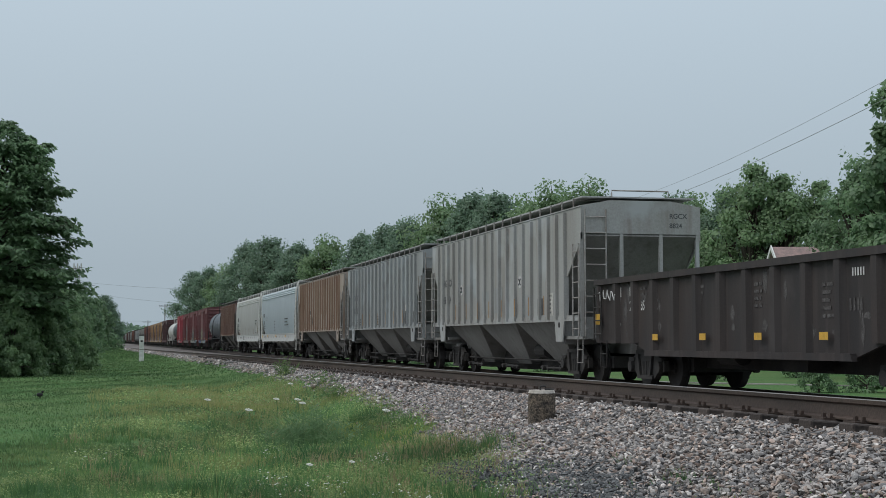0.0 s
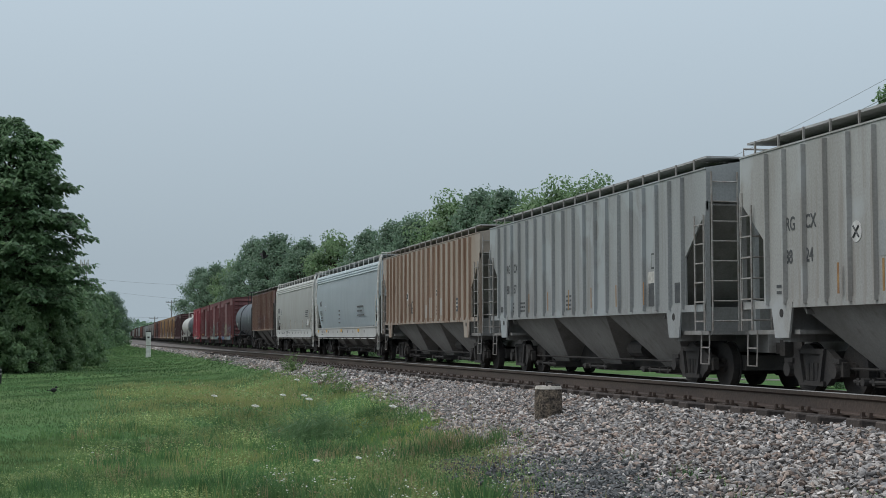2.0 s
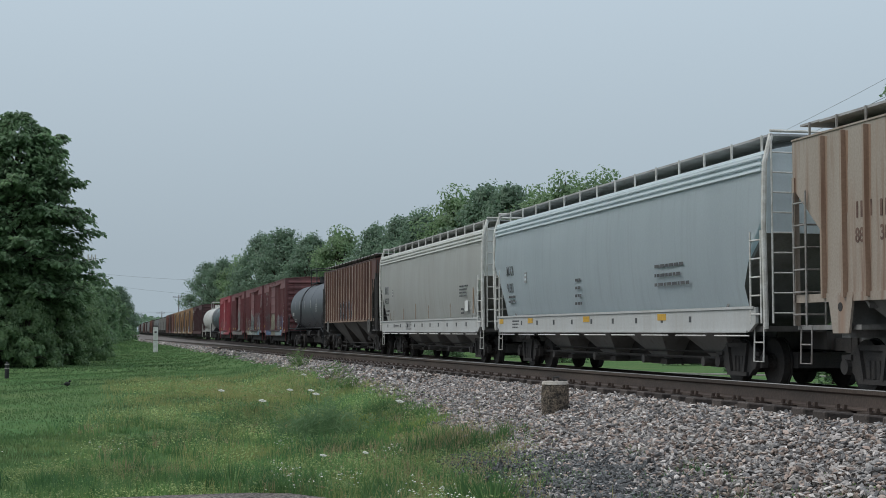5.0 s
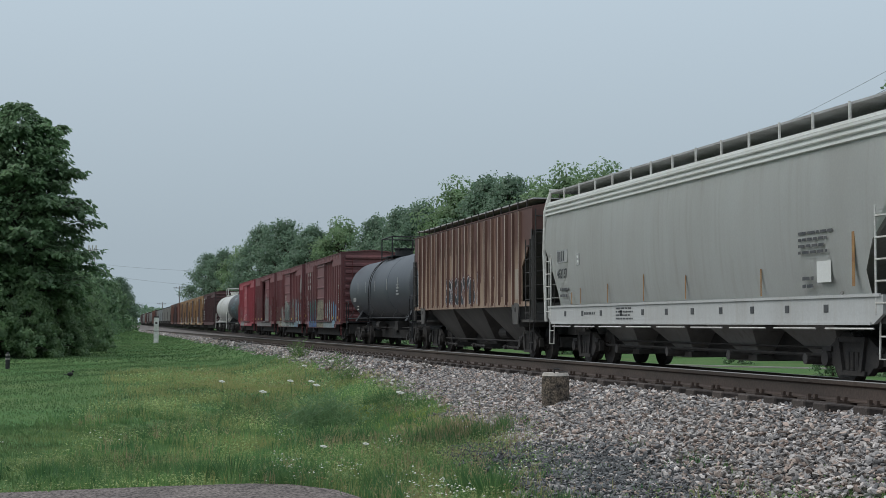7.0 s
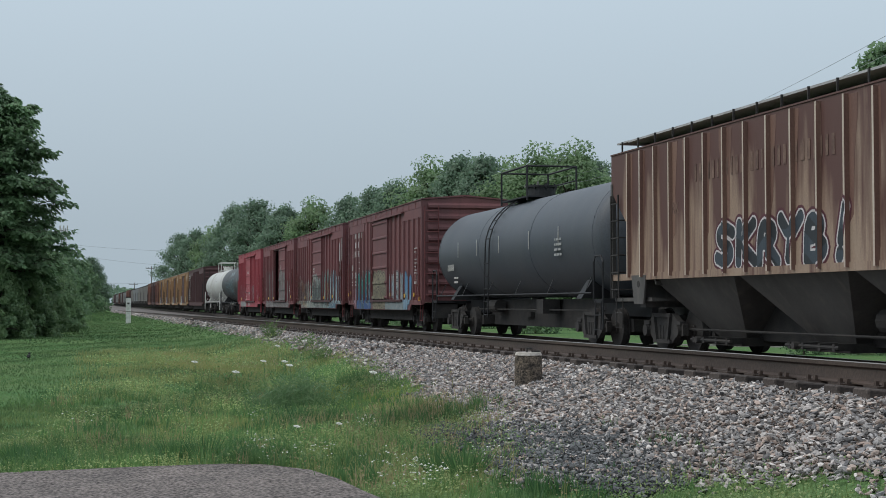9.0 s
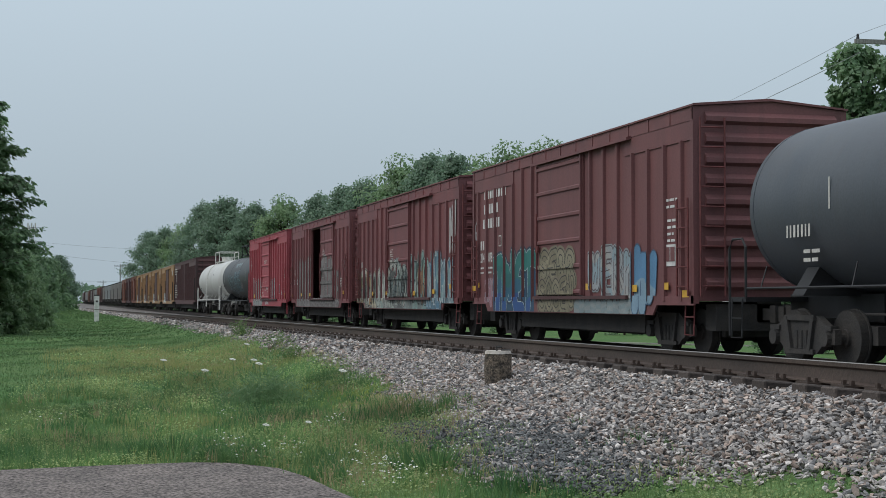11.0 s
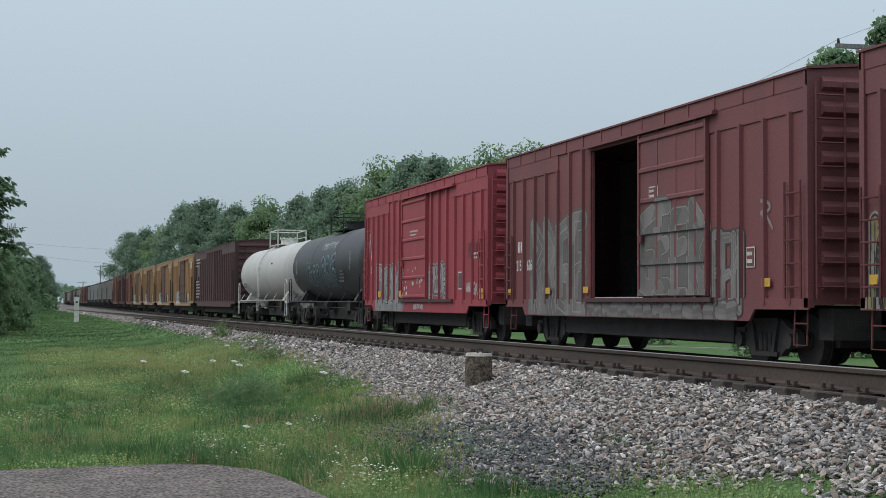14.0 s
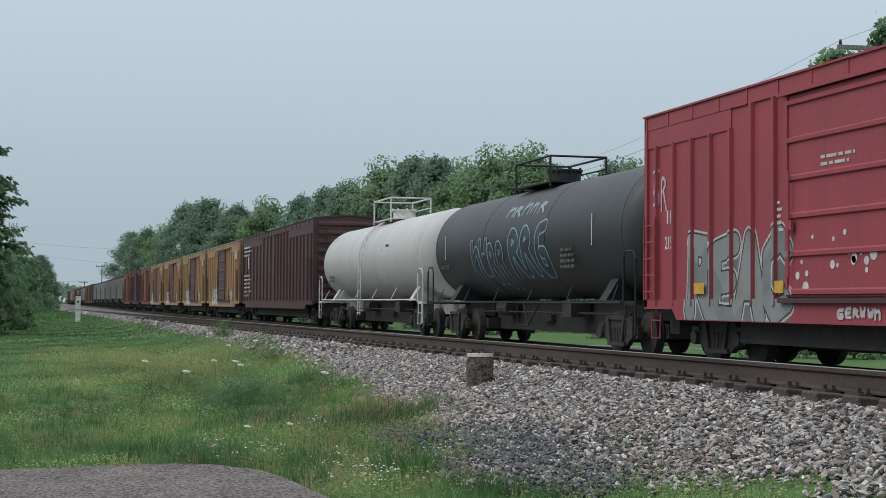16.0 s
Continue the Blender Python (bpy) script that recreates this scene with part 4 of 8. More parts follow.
def gear(car, length, inset, rolling):
    """Two trucks with wheels, and couplers, under a car."""
    for k in (-1, 1):
        t = part("truck", BOLSTER, SOOT, car, at=(0, k * (length / 2 - inset), 0))
        part("side_frame", SIDE_FRAME, SOOT, t)
        part("side_frame", SIDE_FRAME, SOOT, t, at=pose(0, 0, 0, 0, 0, 180))
        for j in (-0.865, 0.865):
            w = part("wheelset", WHEELSET, SOOT, t, at=(0, j, 0.457))
            if rolling:
                WHEELS.append((w, j))
        part("coupler", COUPLER, SOOT, car, at=pose(0, k * (length / 2 + 0.25), 0, 0, 0, 0 if k < 0 else 180))


def root(name, label, category, start, end):
    car = new(name)
    tagged(car, label, category, "cars of the freight train")
    TRAIN.append((car, (start + end) / 2))
    car.location = (13.1, (start + end) / 2, -0.6)
    return car


def ladder(car, x, y, z0, z1, wide, along, material, rungs=8, name="ladder"):
    """Two stiles and rungs; along: the axis the rungs follow."""
    bm = bmesh.new()
    def p(d, z):
        return (x, y + d, z) if along == "y" else (x + d, y, z)
    for d in (0, wide):
        tube(bm, (p(d, z0), p(d, z1)), 0.021, 5)
    for k in range(rungs):
        z = z0 + (z1 - z0) * (k + 0.5) / rungs
        tube(bm, (p(0, z), p(wide, z)), 0.017, 5)
    return part(name, bm, material, car)


def step(car, y, material, top=1.1, low=0.42, x=-1.5):
    bm = bmesh.new()
    tube(bm, ((x, y - 0.2, top), (x - 0.02, y - 0.2, low), (x - 0.02, y + 0.2, low), (x, y + 0.2, top)), 0.018, 5)
    tube(bm, ((x - 0.01, y - 0.2, (top + low) / 2), (x - 0.01, y + 0.2, (top + low) / 2)), 0.015, 5)
    part("sill_step", bm, material, car)


def lettering(car, words, y, z, size, material, x=-1.556, squeeze=1.0, tilt=0.0):
    """Raised paint lettering on the side that faces the lawn; y: where the writing starts."""
    curve = bpy.data.curves.new("lettering", "FONT")
    curve.body, curve.size, curve.extrude, curve.offset = words, size, 0.001, 0.018 * size
    ob = bpy.data.objects.new("lettering", curve)
    me = bpy.data.meshes.new_from_object(ob)
    bpy.data.objects.remove(ob)
    bpy.data.curves.remove(curve)
    return part("lettering", me, material, car, at=pose(x, y, z, 90 + tilt, 0, -90) @ Matrix.Diagonal((squeeze, 1, 1, 1)))


def notice(car, y, z, wide, high, coat, x=-1.56):
    """A stencilled notice: white frame and a line or two of print."""
    plate(car, y, z, wide, high, STICKER, "notice", x)
    plate(car, y, z, wide - 0.05, high - 0.05, coat, "notice_field", x - 0.006)
    print_bars(car, y + wide / 2 - 0.05, z + high * 0.26, wide - 0.08, 2, STICKER, high * 0.36, high * 0.18, x - 0.013, 3)


def plate(car, y, z, wide, high, material, name="placard", x=-1.56, label=""):
    bm = bmesh.new()
    box(bm, x - 0.006, x, y - wide / 2, y + wide / 2, z - high / 2, z + high / 2)
    return part(name, bm, material, car, label)


def word_bars(car, y, z, words, high, pitch, material, x=-1.557):
    """Heavy painted names as plain upright bars, one to a letter."""
    for row, count in enumerate(words):
        bm = bmesh.new()
        for k in range(count):
            a = y - k * pitch
            box(bm, x - 0.004, x, a - pitch * 0.62, a, z - row * high * 2.4 - high, z - row * high * 2.4)
        part("print", bm, material, car)


def rib_rust_and_shade(car, material, seed, wide=(0.05, 0.22), top=4.3, low=1.7, share=0.8):
    """Uneven dark runs on the sheet beside each rib: rust, and the rib's shade put into colour."""
    r = random.Random(seed)
    for y in RIBS[car.name]:
        for side in (-1, 1):
            if r.random() > share:
                continue
            w, end = r.uniform(*wide), top - (top - low) * r.uniform(0.25, 1.0) ** 0.7
            a = y + side * 0.034
            bm = bmesh.new()
            rim = [(a, end - 0.1 * r.random()), (a + side * w * 0.45, end + 0.25 * r.random()), (a + side * w * 0.6, (end + top) / 2), (a + side * w, top - 0.35 * r.random()), (a + side * w, top), (a, top)]
            slab(bm, rim, "x", -1.5835, -1.58)
            part("rust_and_shade_run", bm, material, car)


def print_bars(car, y, z, wide, rows, material, gap=0.11, high=0.05, x=-1.556, seed=1):
    """Small unreadable print as plain bars."""
    r = random.Random(seed)
    bm = bmesh.new()
    for k in range(rows):
        at, end = y, y - wide * r.uniform(0.7, 1)
        while at > end + 0.04:
            w = min(at - end, high * r.uniform(0.2, 0.34) if high > 0.12 else r.uniform(0.08, 0.3))
            box(bm, x - 0.004, x, at - w, at, z - k * gap - high, z - k * gap)
            at -= w + (high * 0.34 if high > 0.12 else 0.05)
    return part("print", bm, material, car)


# ---- sprayed pictures: thick strokes in several colours that follow the ribs ----
LETTERS = {
    "S": (((0.9, 0.82), (0.5, 1), (0.15, 0.8), (0.3, 0.55), (0.72, 0.45), (0.85, 0.2), (0.5, 0), (0.1, 0.15)),),
    "K": (((0.15, 0), (0.2, 1)), ((0.9, 1), (0.25, 0.5), (0.95, 0))),
    "R": (((0.12, 0), (0.2, 1), (0.7, 0.95), (0.82, 0.72), (0.6, 0.5), (0.2, 0.5)), ((0.45, 0.5), (0.95, 0))),
    "Y": (((0.1, 1), (0.5, 0.5), (0.95, 1)), ((0.5, 0.5), (0.42, 0))),
    "B": (((0.15, 0), (0.2, 1), (0.68, 0.95), (0.76, 0.75), (0.55, 0.53), (0.2, 0.52)), ((0.55, 0.53), (0.9, 0.3), (0.7, 0.05), (0.15, 0))),
    "T": (((0.0, 0.86), (0.5, 1.0), (1.0, 0.9)), ((0.5, 0.95), (0.45, 0))),
    "N": (((0.1, 0), (0.15, 1.0), (0.75, 0.05), (0.85, 1.05)),),
    "E": (((0.9, 1.05), (0.15, 0.95), (0.1, 0.02), (0.9, 0.0)), ((0.15, 0.5), (0.75, 0.52))),
    "A": (((0.02, 0), (0.5, 1.05), (0.95, 0.0)), ((0.25, 0.38), (0.75, 0.38))),
    "C": (((0.9, 0.8), (0.55, 1.0), (0.15, 0.75), (0.1, 0.3), (0.45, 0.0), (0.92, 0.15)),),
    "O": (((0.5, 1.0), (0.12, 0.75), (0.12, 0.25), (0.5, 0.0), (0.88, 0.25), (0.88, 0.75), (0.5, 1.0)),),
    "I": (((0.42, 0.38), (0.6, 1.15)), ((0.36, 0.0), (0.38, 0.08))),
}
SPRAY = {}


def spray_paint(c):
    if c not in SPRAY:
        SPRAY[c] = shade("spray_paint", c, 0.6, other=tuple(q * 0.8 for q in c), scale=2, grain=0.12, bump=0)
    return SPRAY[c]


def glyph(r):
    """An abstract sprayed sign: uprights, a bow and a slant."""
    kind = r.randrange(5)
    a, b = r.uniform(0.1, 0.25), r.uniform(0.75, 0.95)
    top, low = r.uniform(0.9, 1.15), r.uniform(-0.1, 0.08)
    if kind == 0:
        return (((a, low), (a + 0.05, top)), ((a, 0.55), (b, top), (b, low)))
    if kind == 1:
        return (((b, top), (a, top - 0.1), (a, low + 0.1), (b, low), (b, 0.45), (0.5, 0.45)),)
    if kind == 2:
        return (((a, top), (0.35, low), (0.55, top * 0.8), (0.7, low), (b, top)),)
    if kind == 3:
        return (((b, top), (a, top), (a, low), (b, low)), ((a, 0.5), (b - 0.1, 0.55)))
    return (((a, low), (a, top), (b, 0.75), (a + 0.1, 0.5)), ((0.45, 0.5), (b, low)))


def rounded(points, times):
    """Cuts the corners of a stroke, so that it bows."""
    p = np.array(points, float)
    for _ in range(times if len(p) > 2 else 0):
        p = np.concatenate([p[:1], np.stack([p[:-1] * 0.75 + p[1:] * 0.25, p[:-1] * 0.25 + p[1:] * 0.75], 1).reshape(-1, 2), p[-1:]])
    return p


def sprayed(car, left, right, low, high, signs, fills, line, rim=None, thick=0.11, edge=0.045, glow=0.06, surface=None, seed=1, doors=None, cell=0.013, vein=0.0, ground=None, bands=False, base=-1.553, proud=-1.623, rib=0.042, bow=2):
    """One sprayed picture between two places along the car; signs: letters of LETTERS, or how many abstract ones."""
    r = random.Random(seed)
    width = left - right
    n = signs if isinstance(signs, int) else len(signs)
    shapes = []
    for k in range(n):
        lines = [rounded(p, bow) for p in (glyph(r) if isinstance(signs, int) else LETTERS[signs[k]])]
        dx, dz = r.uniform(-0.02, 0.02), r.uniform(-0.05, 0.05) * (high - low)
        w = width / n
        shapes.append([np.array([(k * w + (0.02 + 0.96 * u) * w + dx, (low + (high - low) * (0.06 + 0.88 * v)) + dz) for u, v in p]) for p in lines])
    us, zs = np.arange(-0.15, width + 0.15, cell), np.arange(low - 0.15, high + 0.25, cell)
    uu, zz = (g.ravel() for g in np.meshgrid(us, zs))
    best, owner = np.full(uu.shape, 9.0), np.zeros(uu.shape, int)
    for k, lines in enumerate(shapes):
        for p in lines:
            for a, b in zip(p, p[1:]):
                d = b - a
                t = np.clip(((uu - a[0]) * d[0] + (zz - a[1]) * d[1]) / (d @ d + 1e-9), 0, 1)
                q = np.hypot(uu - a[0] - t * d[0], zz - a[1] - t * d[1])
                owner = np.where(q < best, k, owner)
                best = np.minimum(best, q)
    m = len(fills)
    pick = (owner + np.floor((zz - low) / (high - low) * 2.2 + 0.4 * np.sin(uu * 5)).astype(int)) % m
    if bands:
        pick = np.clip(np.floor((high - zz + 0.12 * np.sin(uu * 4)) / (high - low) * m).astype(int), 0, m - 1)
    tone = np.where(best < vein, m, -1)
    tone = np.where(best < thick, np.where(best < vein, m, pick), np.where(best < thick + edge, m, np.where(best < thick + edge + (glow if rim else 0), m + 1, -1)))
    if ground:
        crest = high - (high - low) * (0.16 + 0.1 * np.sin(uu * 2.9 + seed) + 0.06 * np.sin(uu * 7.7))
        tone = np.where((tone < 0) & (zz < crest) & (uu > 0) & (uu < width), m + 2, tone)
    ys = left - uu
    if not surface and base > -1.56:
        # nothing below the stepped side sill
        end = max(RIBS[car.name]) + 0.5
        tone[(zz < 0.8) | ((zz < 1.0) & ((ys > end - 1.55) | (ys < -end + 1.95)))] = -1
    if surface:
        xs = surface(zz)
    else:
        xs = np.full(uu.shape, base)
        if base > -1.56:
            xs[zz < 1.17] = -1.603
        for y in RIBS[car.name]:
            xs[(np.abs(ys - y) < rib) & (zz > 1.06)] = proud
        if doors:
            on = (ys > doors[0]) & (ys < doors[1]) & (zz > 1.2)
            xs[on] = -1.613
            xs[on & (((zz - 1.22) % 0.6) < 0.11)] = -1.653
    xs = xs - 0.0025 * sum(k.name.startswith("sprayed_picture") for k in car.children)
    # neighbouring cells of one colour and depth in a row become one strip
    h2 = cell / 2
    first = np.ones(len(tone), bool)
    first[1:] = (tone[1:] != tone[:-1]) | (np.abs(xs[1:] - xs[:-1]) > 1e-4) | (zz[1:] != zz[:-1])
    at = np.flatnonzero(first)
    last = np.append(at[1:], len(tone)) - 1
    keep = tone[at] >= 0
    at, last = at[keep], last[keep]
    run = (ys[at] - ys[last]) / 2
    ys, zs2, xs, tone = (ys[at] + ys[last]) / 2, zz[at], xs[at], tone[at]
    x4 = np.stack([surface(zs2 + d) - 0.002 * seed % 0.009 if surface else xs for d in (-h2, -h2, h2, h2)], 1)
    v = np.stack([x4, ys[:, None] + (run + h2)[:, None] * np.array([1, -1, -1, 1]), zs2[:, None] + np.array([-h2, -h2, h2, h2])], -1)
    me = bpy.data.meshes.new("sprayed_picture")
    me.from_pydata(v.reshape(-1, 3).tolist(), [], np.arange(len(ys) * 4).reshape(-1, 4).tolist())
    for c in (*fills, line, rim or line, ground or line):
        me.materials.append(spray_paint(c))
    me.polygons.foreach_set("material_index", tone.astype(np.int32))
    return part("sprayed_picture", me, None, car, "sprayed graffiti picture")


# ---- boxcars ----
def boxcar(name, label, start, end, coat, rods, door=(1.75, -1.3), slid=0.0, roof=None, ribs=(7, 7), end_coat=None, rolling=True, doorcoat=None, eave=4.72):
    length = end - start
    h = length / 2
    car = root(name, label, "boxcar", start, end)
    end_coat = end_coat or coat
    low, face = 1.06, -1.55
    d1, d0 = door if door else (0.02, -0.02)
    for s, nm in ((-1, "side_wall"), (1, "side_wall")):
        bm = bmesh.new()
        a, b = sorted((s * 1.5, s * 1.55))
        if s < 0 and door:
            box(bm, a, b, d1, h - 0.03, low, eave)
            box(bm, a, b, -h + 0.03, d0, low, eave)
            box(bm, a, b, d0, d1, 4.35, eave)
        else:
            box(bm, a, b, -h + 0.03, h - 0.03, low, eave)
        part(nm, bm, coat, car)
    bm = bmesh.new()
    box(bm, -1.5, 1.5, -h + 0.06, h - 0.06, low, low + 0.14)
    part("floor", bm, INSIDE, car)
    if slid:
        bm = bmesh.new()
        box(bm, 1.47, 1.497, -h + 0.06, h - 0.06, low + 0.145, eave - 0.05)
        part("inner_lining", bm, INSIDE, car, "blue-grey inner lining seen through the open door")
    for s in (-1, 1):
        bm = bmesh.new()
        a, b = sorted((s * h, s * (h - 0.05)))
        slab(bm, [(-1.5, low), (1.5, low), (1.5, eave), (0, eave + 0.13), (-1.5, eave)], "y", a, b)
        part("end_wall", bm, end_coat, car)
        for k in range(9):
            z = low + 0.2 + k * 0.39
            bm = bmesh.new()
            slab(bm, [(s * h, z), (s * (h + 0.085), z + 0.06), (s * (h + 0.085), z + 0.15), (s * h, z + 0.24)], "x", -1.36, 1.36)
            part("end_rib", bm, end_coat, car)
        for c in (-1, 1):
            bm = bmesh.new()
            a, b = sorted((c * 1.49, c * 1.6))
            box(bm, a, b, min(s * (h + 0.006), s * (h - 0.12)), max(s * (h + 0.006), s * (h - 0.12)), low - 0.05, eave)
            part("corner_post", bm, end_coat, car)
    bm = bmesh.new()
    slab(bm, [(-1.62, eave), (-1.62, eave + 0.035), (0, eave + 0.17), (1.62, eave + 0.035), (1.62, eave), (0, eave + 0.13)], "y", -h - 0.05, h + 0.05)
    n, seams = int(length / 1.05), []
    for k in range(n + 1):
        y = -h + 0.02 + k * (length - 0.1) / n
        seam = bmesh.new()
        slab(seam, [(-1.57, eave + 0.035), (-1.57, eave + 0.055), (0, eave + 0.19), (1.57, eave + 0.055), (1.57, eave + 0.035), (0, eave + 0.16)], "y", y, y + 0.06)
        seams.append(seam)
    top = part("roof", bm, roof or coat, car)
    for seam in seams:
        part("roof_seam", seam, roof or coat, top)
    # roof-edge fascia, its seams, and the deeper plates towards the ends
    bm = bmesh.new()
    box(bm, -1.585, -1.55, -h, h, 4.46, eave)
    for k in range(n + 1):
        y = -h + k * (length - 0.05) / n
        box(bm, -1.6, -1.585, y, y + 0.05, 4.47, eave - 0.01)
    part("fascia", bm, coat, car)
    for a, b in ((d1 + (h - d1) * 0.36, h), (-h, d0 - (d0 + h) * 0.42)):
        bm = bmesh.new()
        box(bm, -1.575, -1.55, a, b, 4.1, 4.46)
        part("gusset_plate", bm, coat, car)
    RIBS[car.name] = []
    for a, b, c in ((d1 + 0.12, h - 0.15, ribs[0]), (-h + 0.15, d0 - 0.12, ribs[1])):
        for k in range(c):
            y = a + (b - a) * (k + 0.5) / c
            RIBS[car.name].append(y)
            bm = bmesh.new()
            under = y > d1 + (h - d1) * 0.36 or y < d0 - (d0 + h) * 0.42
            slab(bm, [(-1.55, y - 0.055), (-1.62, y - 0.04), (-1.62, y + 0.04), (-1.55, y + 0.055)], "z", low, 4.12 if under else 4.46)
            part("side_rib", bm, coat, car)
    # side sill: low between the trucks, stepped up over them
    bm = bmesh.new()
    slab(bm, [(-h, 1.16), (-h, 0.98), (-h + 1.75, 0.98), (-h + 1.95, 0.78), (h - 1.5, 0.78), (h - 1.3, 0.98), (h, 0.98), (h, 1.16)], "x", -1.6, -1.56)
    part("side_sill", bm, coat, car)
    bm = bmesh.new()
    slab(bm, [(-h + 0.1, 1.05), (-h + 0.1, 0.66), (-h + 2.9, 0.66), (-h + 3.2, 0.31), (h - 3.2, 0.31), (h - 2.9, 0.66), (h - 0.1, 0.66), (h - 0.1, 1.05)], "x", -0.25, 0.25)
    frame_part = part("underframe", bm, SOOT, car)
    for k in range(7):
        y = -h + 2.8 + k * (length - 5.6) / 6
        bm = bmesh.new()
        slab(bm, [(-1.5, 1.04), (1.5, 1.04), (0.5, 0.5), (-0.5, 0.5)], "y", y - 0.06, y + 0.06)
        part("crossbearer", bm, SOOT, frame_part)
    # long side plate and wide end boxes: added dark fill for underbody shade
    for nm, piece in (("brake_valve", (-1.1, -0.5, 0.6, 1.9, 0.42, 0.95)), ("brake_cylinder", (-1.0, -0.4, -0.9, -0.2, 0.36, 0.9)), ("shade_plate", (-1.2, -1.1, -h + 3.3, h - 3.3, 0.4, 1.0)),
                      ("end_shade_block", (-1.1, 1.1, -h + 0.1, -h + 0.55, 0.5, 1.0)), ("end_shade_block", (-1.1, 1.1, h - 0.55, h - 0.1, 0.5, 1.0))):
        bm = bmesh.new()
        box(bm, *piece)
        part(nm, bm, SOOT, frame_part)
    bm = bmesh.new()
    drum(bm, (-0.75, -2.4, 0.62), "y", 0.19, 0.9, 12)
    part("air_reservoir", bm, SOOT, frame_part)
    bm = bmesh.new()
    tube(bm, ((-0.5, -h + 2, 0.62), (-0.5, h - 2, 0.62)), 0.03)
    part("brake_pipe", bm, SOOT, frame_part)
    if door:
        a, b = d0 - slid - 0.05, d1 - slid + 0.05
        bm = bmesh.new()
        box(bm, -1.61, -1.565, a, b, 1.2, 4.38)
        dr = part("door", bm, doorcoat or coat, car, "sliding door standing open" if slid else "")
        for k in range(6):
            z = 1.25 + k * 0.6
            bm = bmesh.new()
            slab(bm, [(-1.61, z - 0.03), (-1.65, z - 0.01), (-1.65, z + 0.05), (-1.61, z + 0.08)], "y", a + 0.06, b - 0.06)
            part("door_rib", bm, doorcoat or coat, dr)
        for y in (a, b - 0.07):
            bm = bmesh.new()
            box(bm, -1.645, -1.61, y, y + 0.07, 1.2, 4.38)
            part("door_stile", bm, doorcoat or coat, dr)
        bm = bmesh.new()
        tube(bm, ((-1.69, b - 0.2, 1.5), (-1.69, b - 0.2, 3.2)), 0.018)
        box(bm, -1.7, -1.65, b - 0.3, b - 0.12, 2.25, 2.4)
        part("door_latch", bm, rods, dr)
        bm = bmesh.new()
        box(bm, -1.68, -1.55, -4.3, d1 + 0.25, 1.1, 1.18)
        part("door_track", bm, MAROON, car)
        bm = bmesh.new()
        slab(bm, [(-1.55, 4.5), (-1.69, 4.46), (-1.69, 4.4), (-1.66, 4.4), (-1.55, 4.43)], "y", -4.4, d1 + 0.25)
        part("door_hood", bm, coat, car)
        for y in (d0 - 0.09, d1 + 0.02):
            bm = bmesh.new()
            box(bm, -1.59, -1.5, y, y + 0.07, 1.18, 4.36)
            part("door_post", bm, rods if slid else coat, car)
    for y in (-h + 0.12, h - 0.62):
        ladder(car, -1.66, y, 1.15, 2.75 if y > 0 else 3.0, 0.5, "y", rods, 5)
        step(car, y + 0.25, rods)
    ladder(car, -1.5, -h - 0.1, 1.15, 4.5, 0.5, "x", rods, 9, "end_ladder")
    part("brake_wheel", BRAKE_WHEEL, rods, car, at=(0.9, -h - 0.2, 2.6))
    gear(car, length, 2.25, rolling)
    return car


def walkway(car, x0, x1, y0, y1, z):
    """One ridged walkway plank along the roof."""
    n = 9
    ridge = [(x0 + (x1 - x0) * k / (2 * n), z if k % 2 else z - 0.022) for k in range(2 * n + 1)]
    bm = bmesh.new()
    slab(bm, ridge + [(x1, z + 0.02), (x0, z + 0.02)], "y", y0, y1)
    part("running_board", bm, ROOFDARK, car)


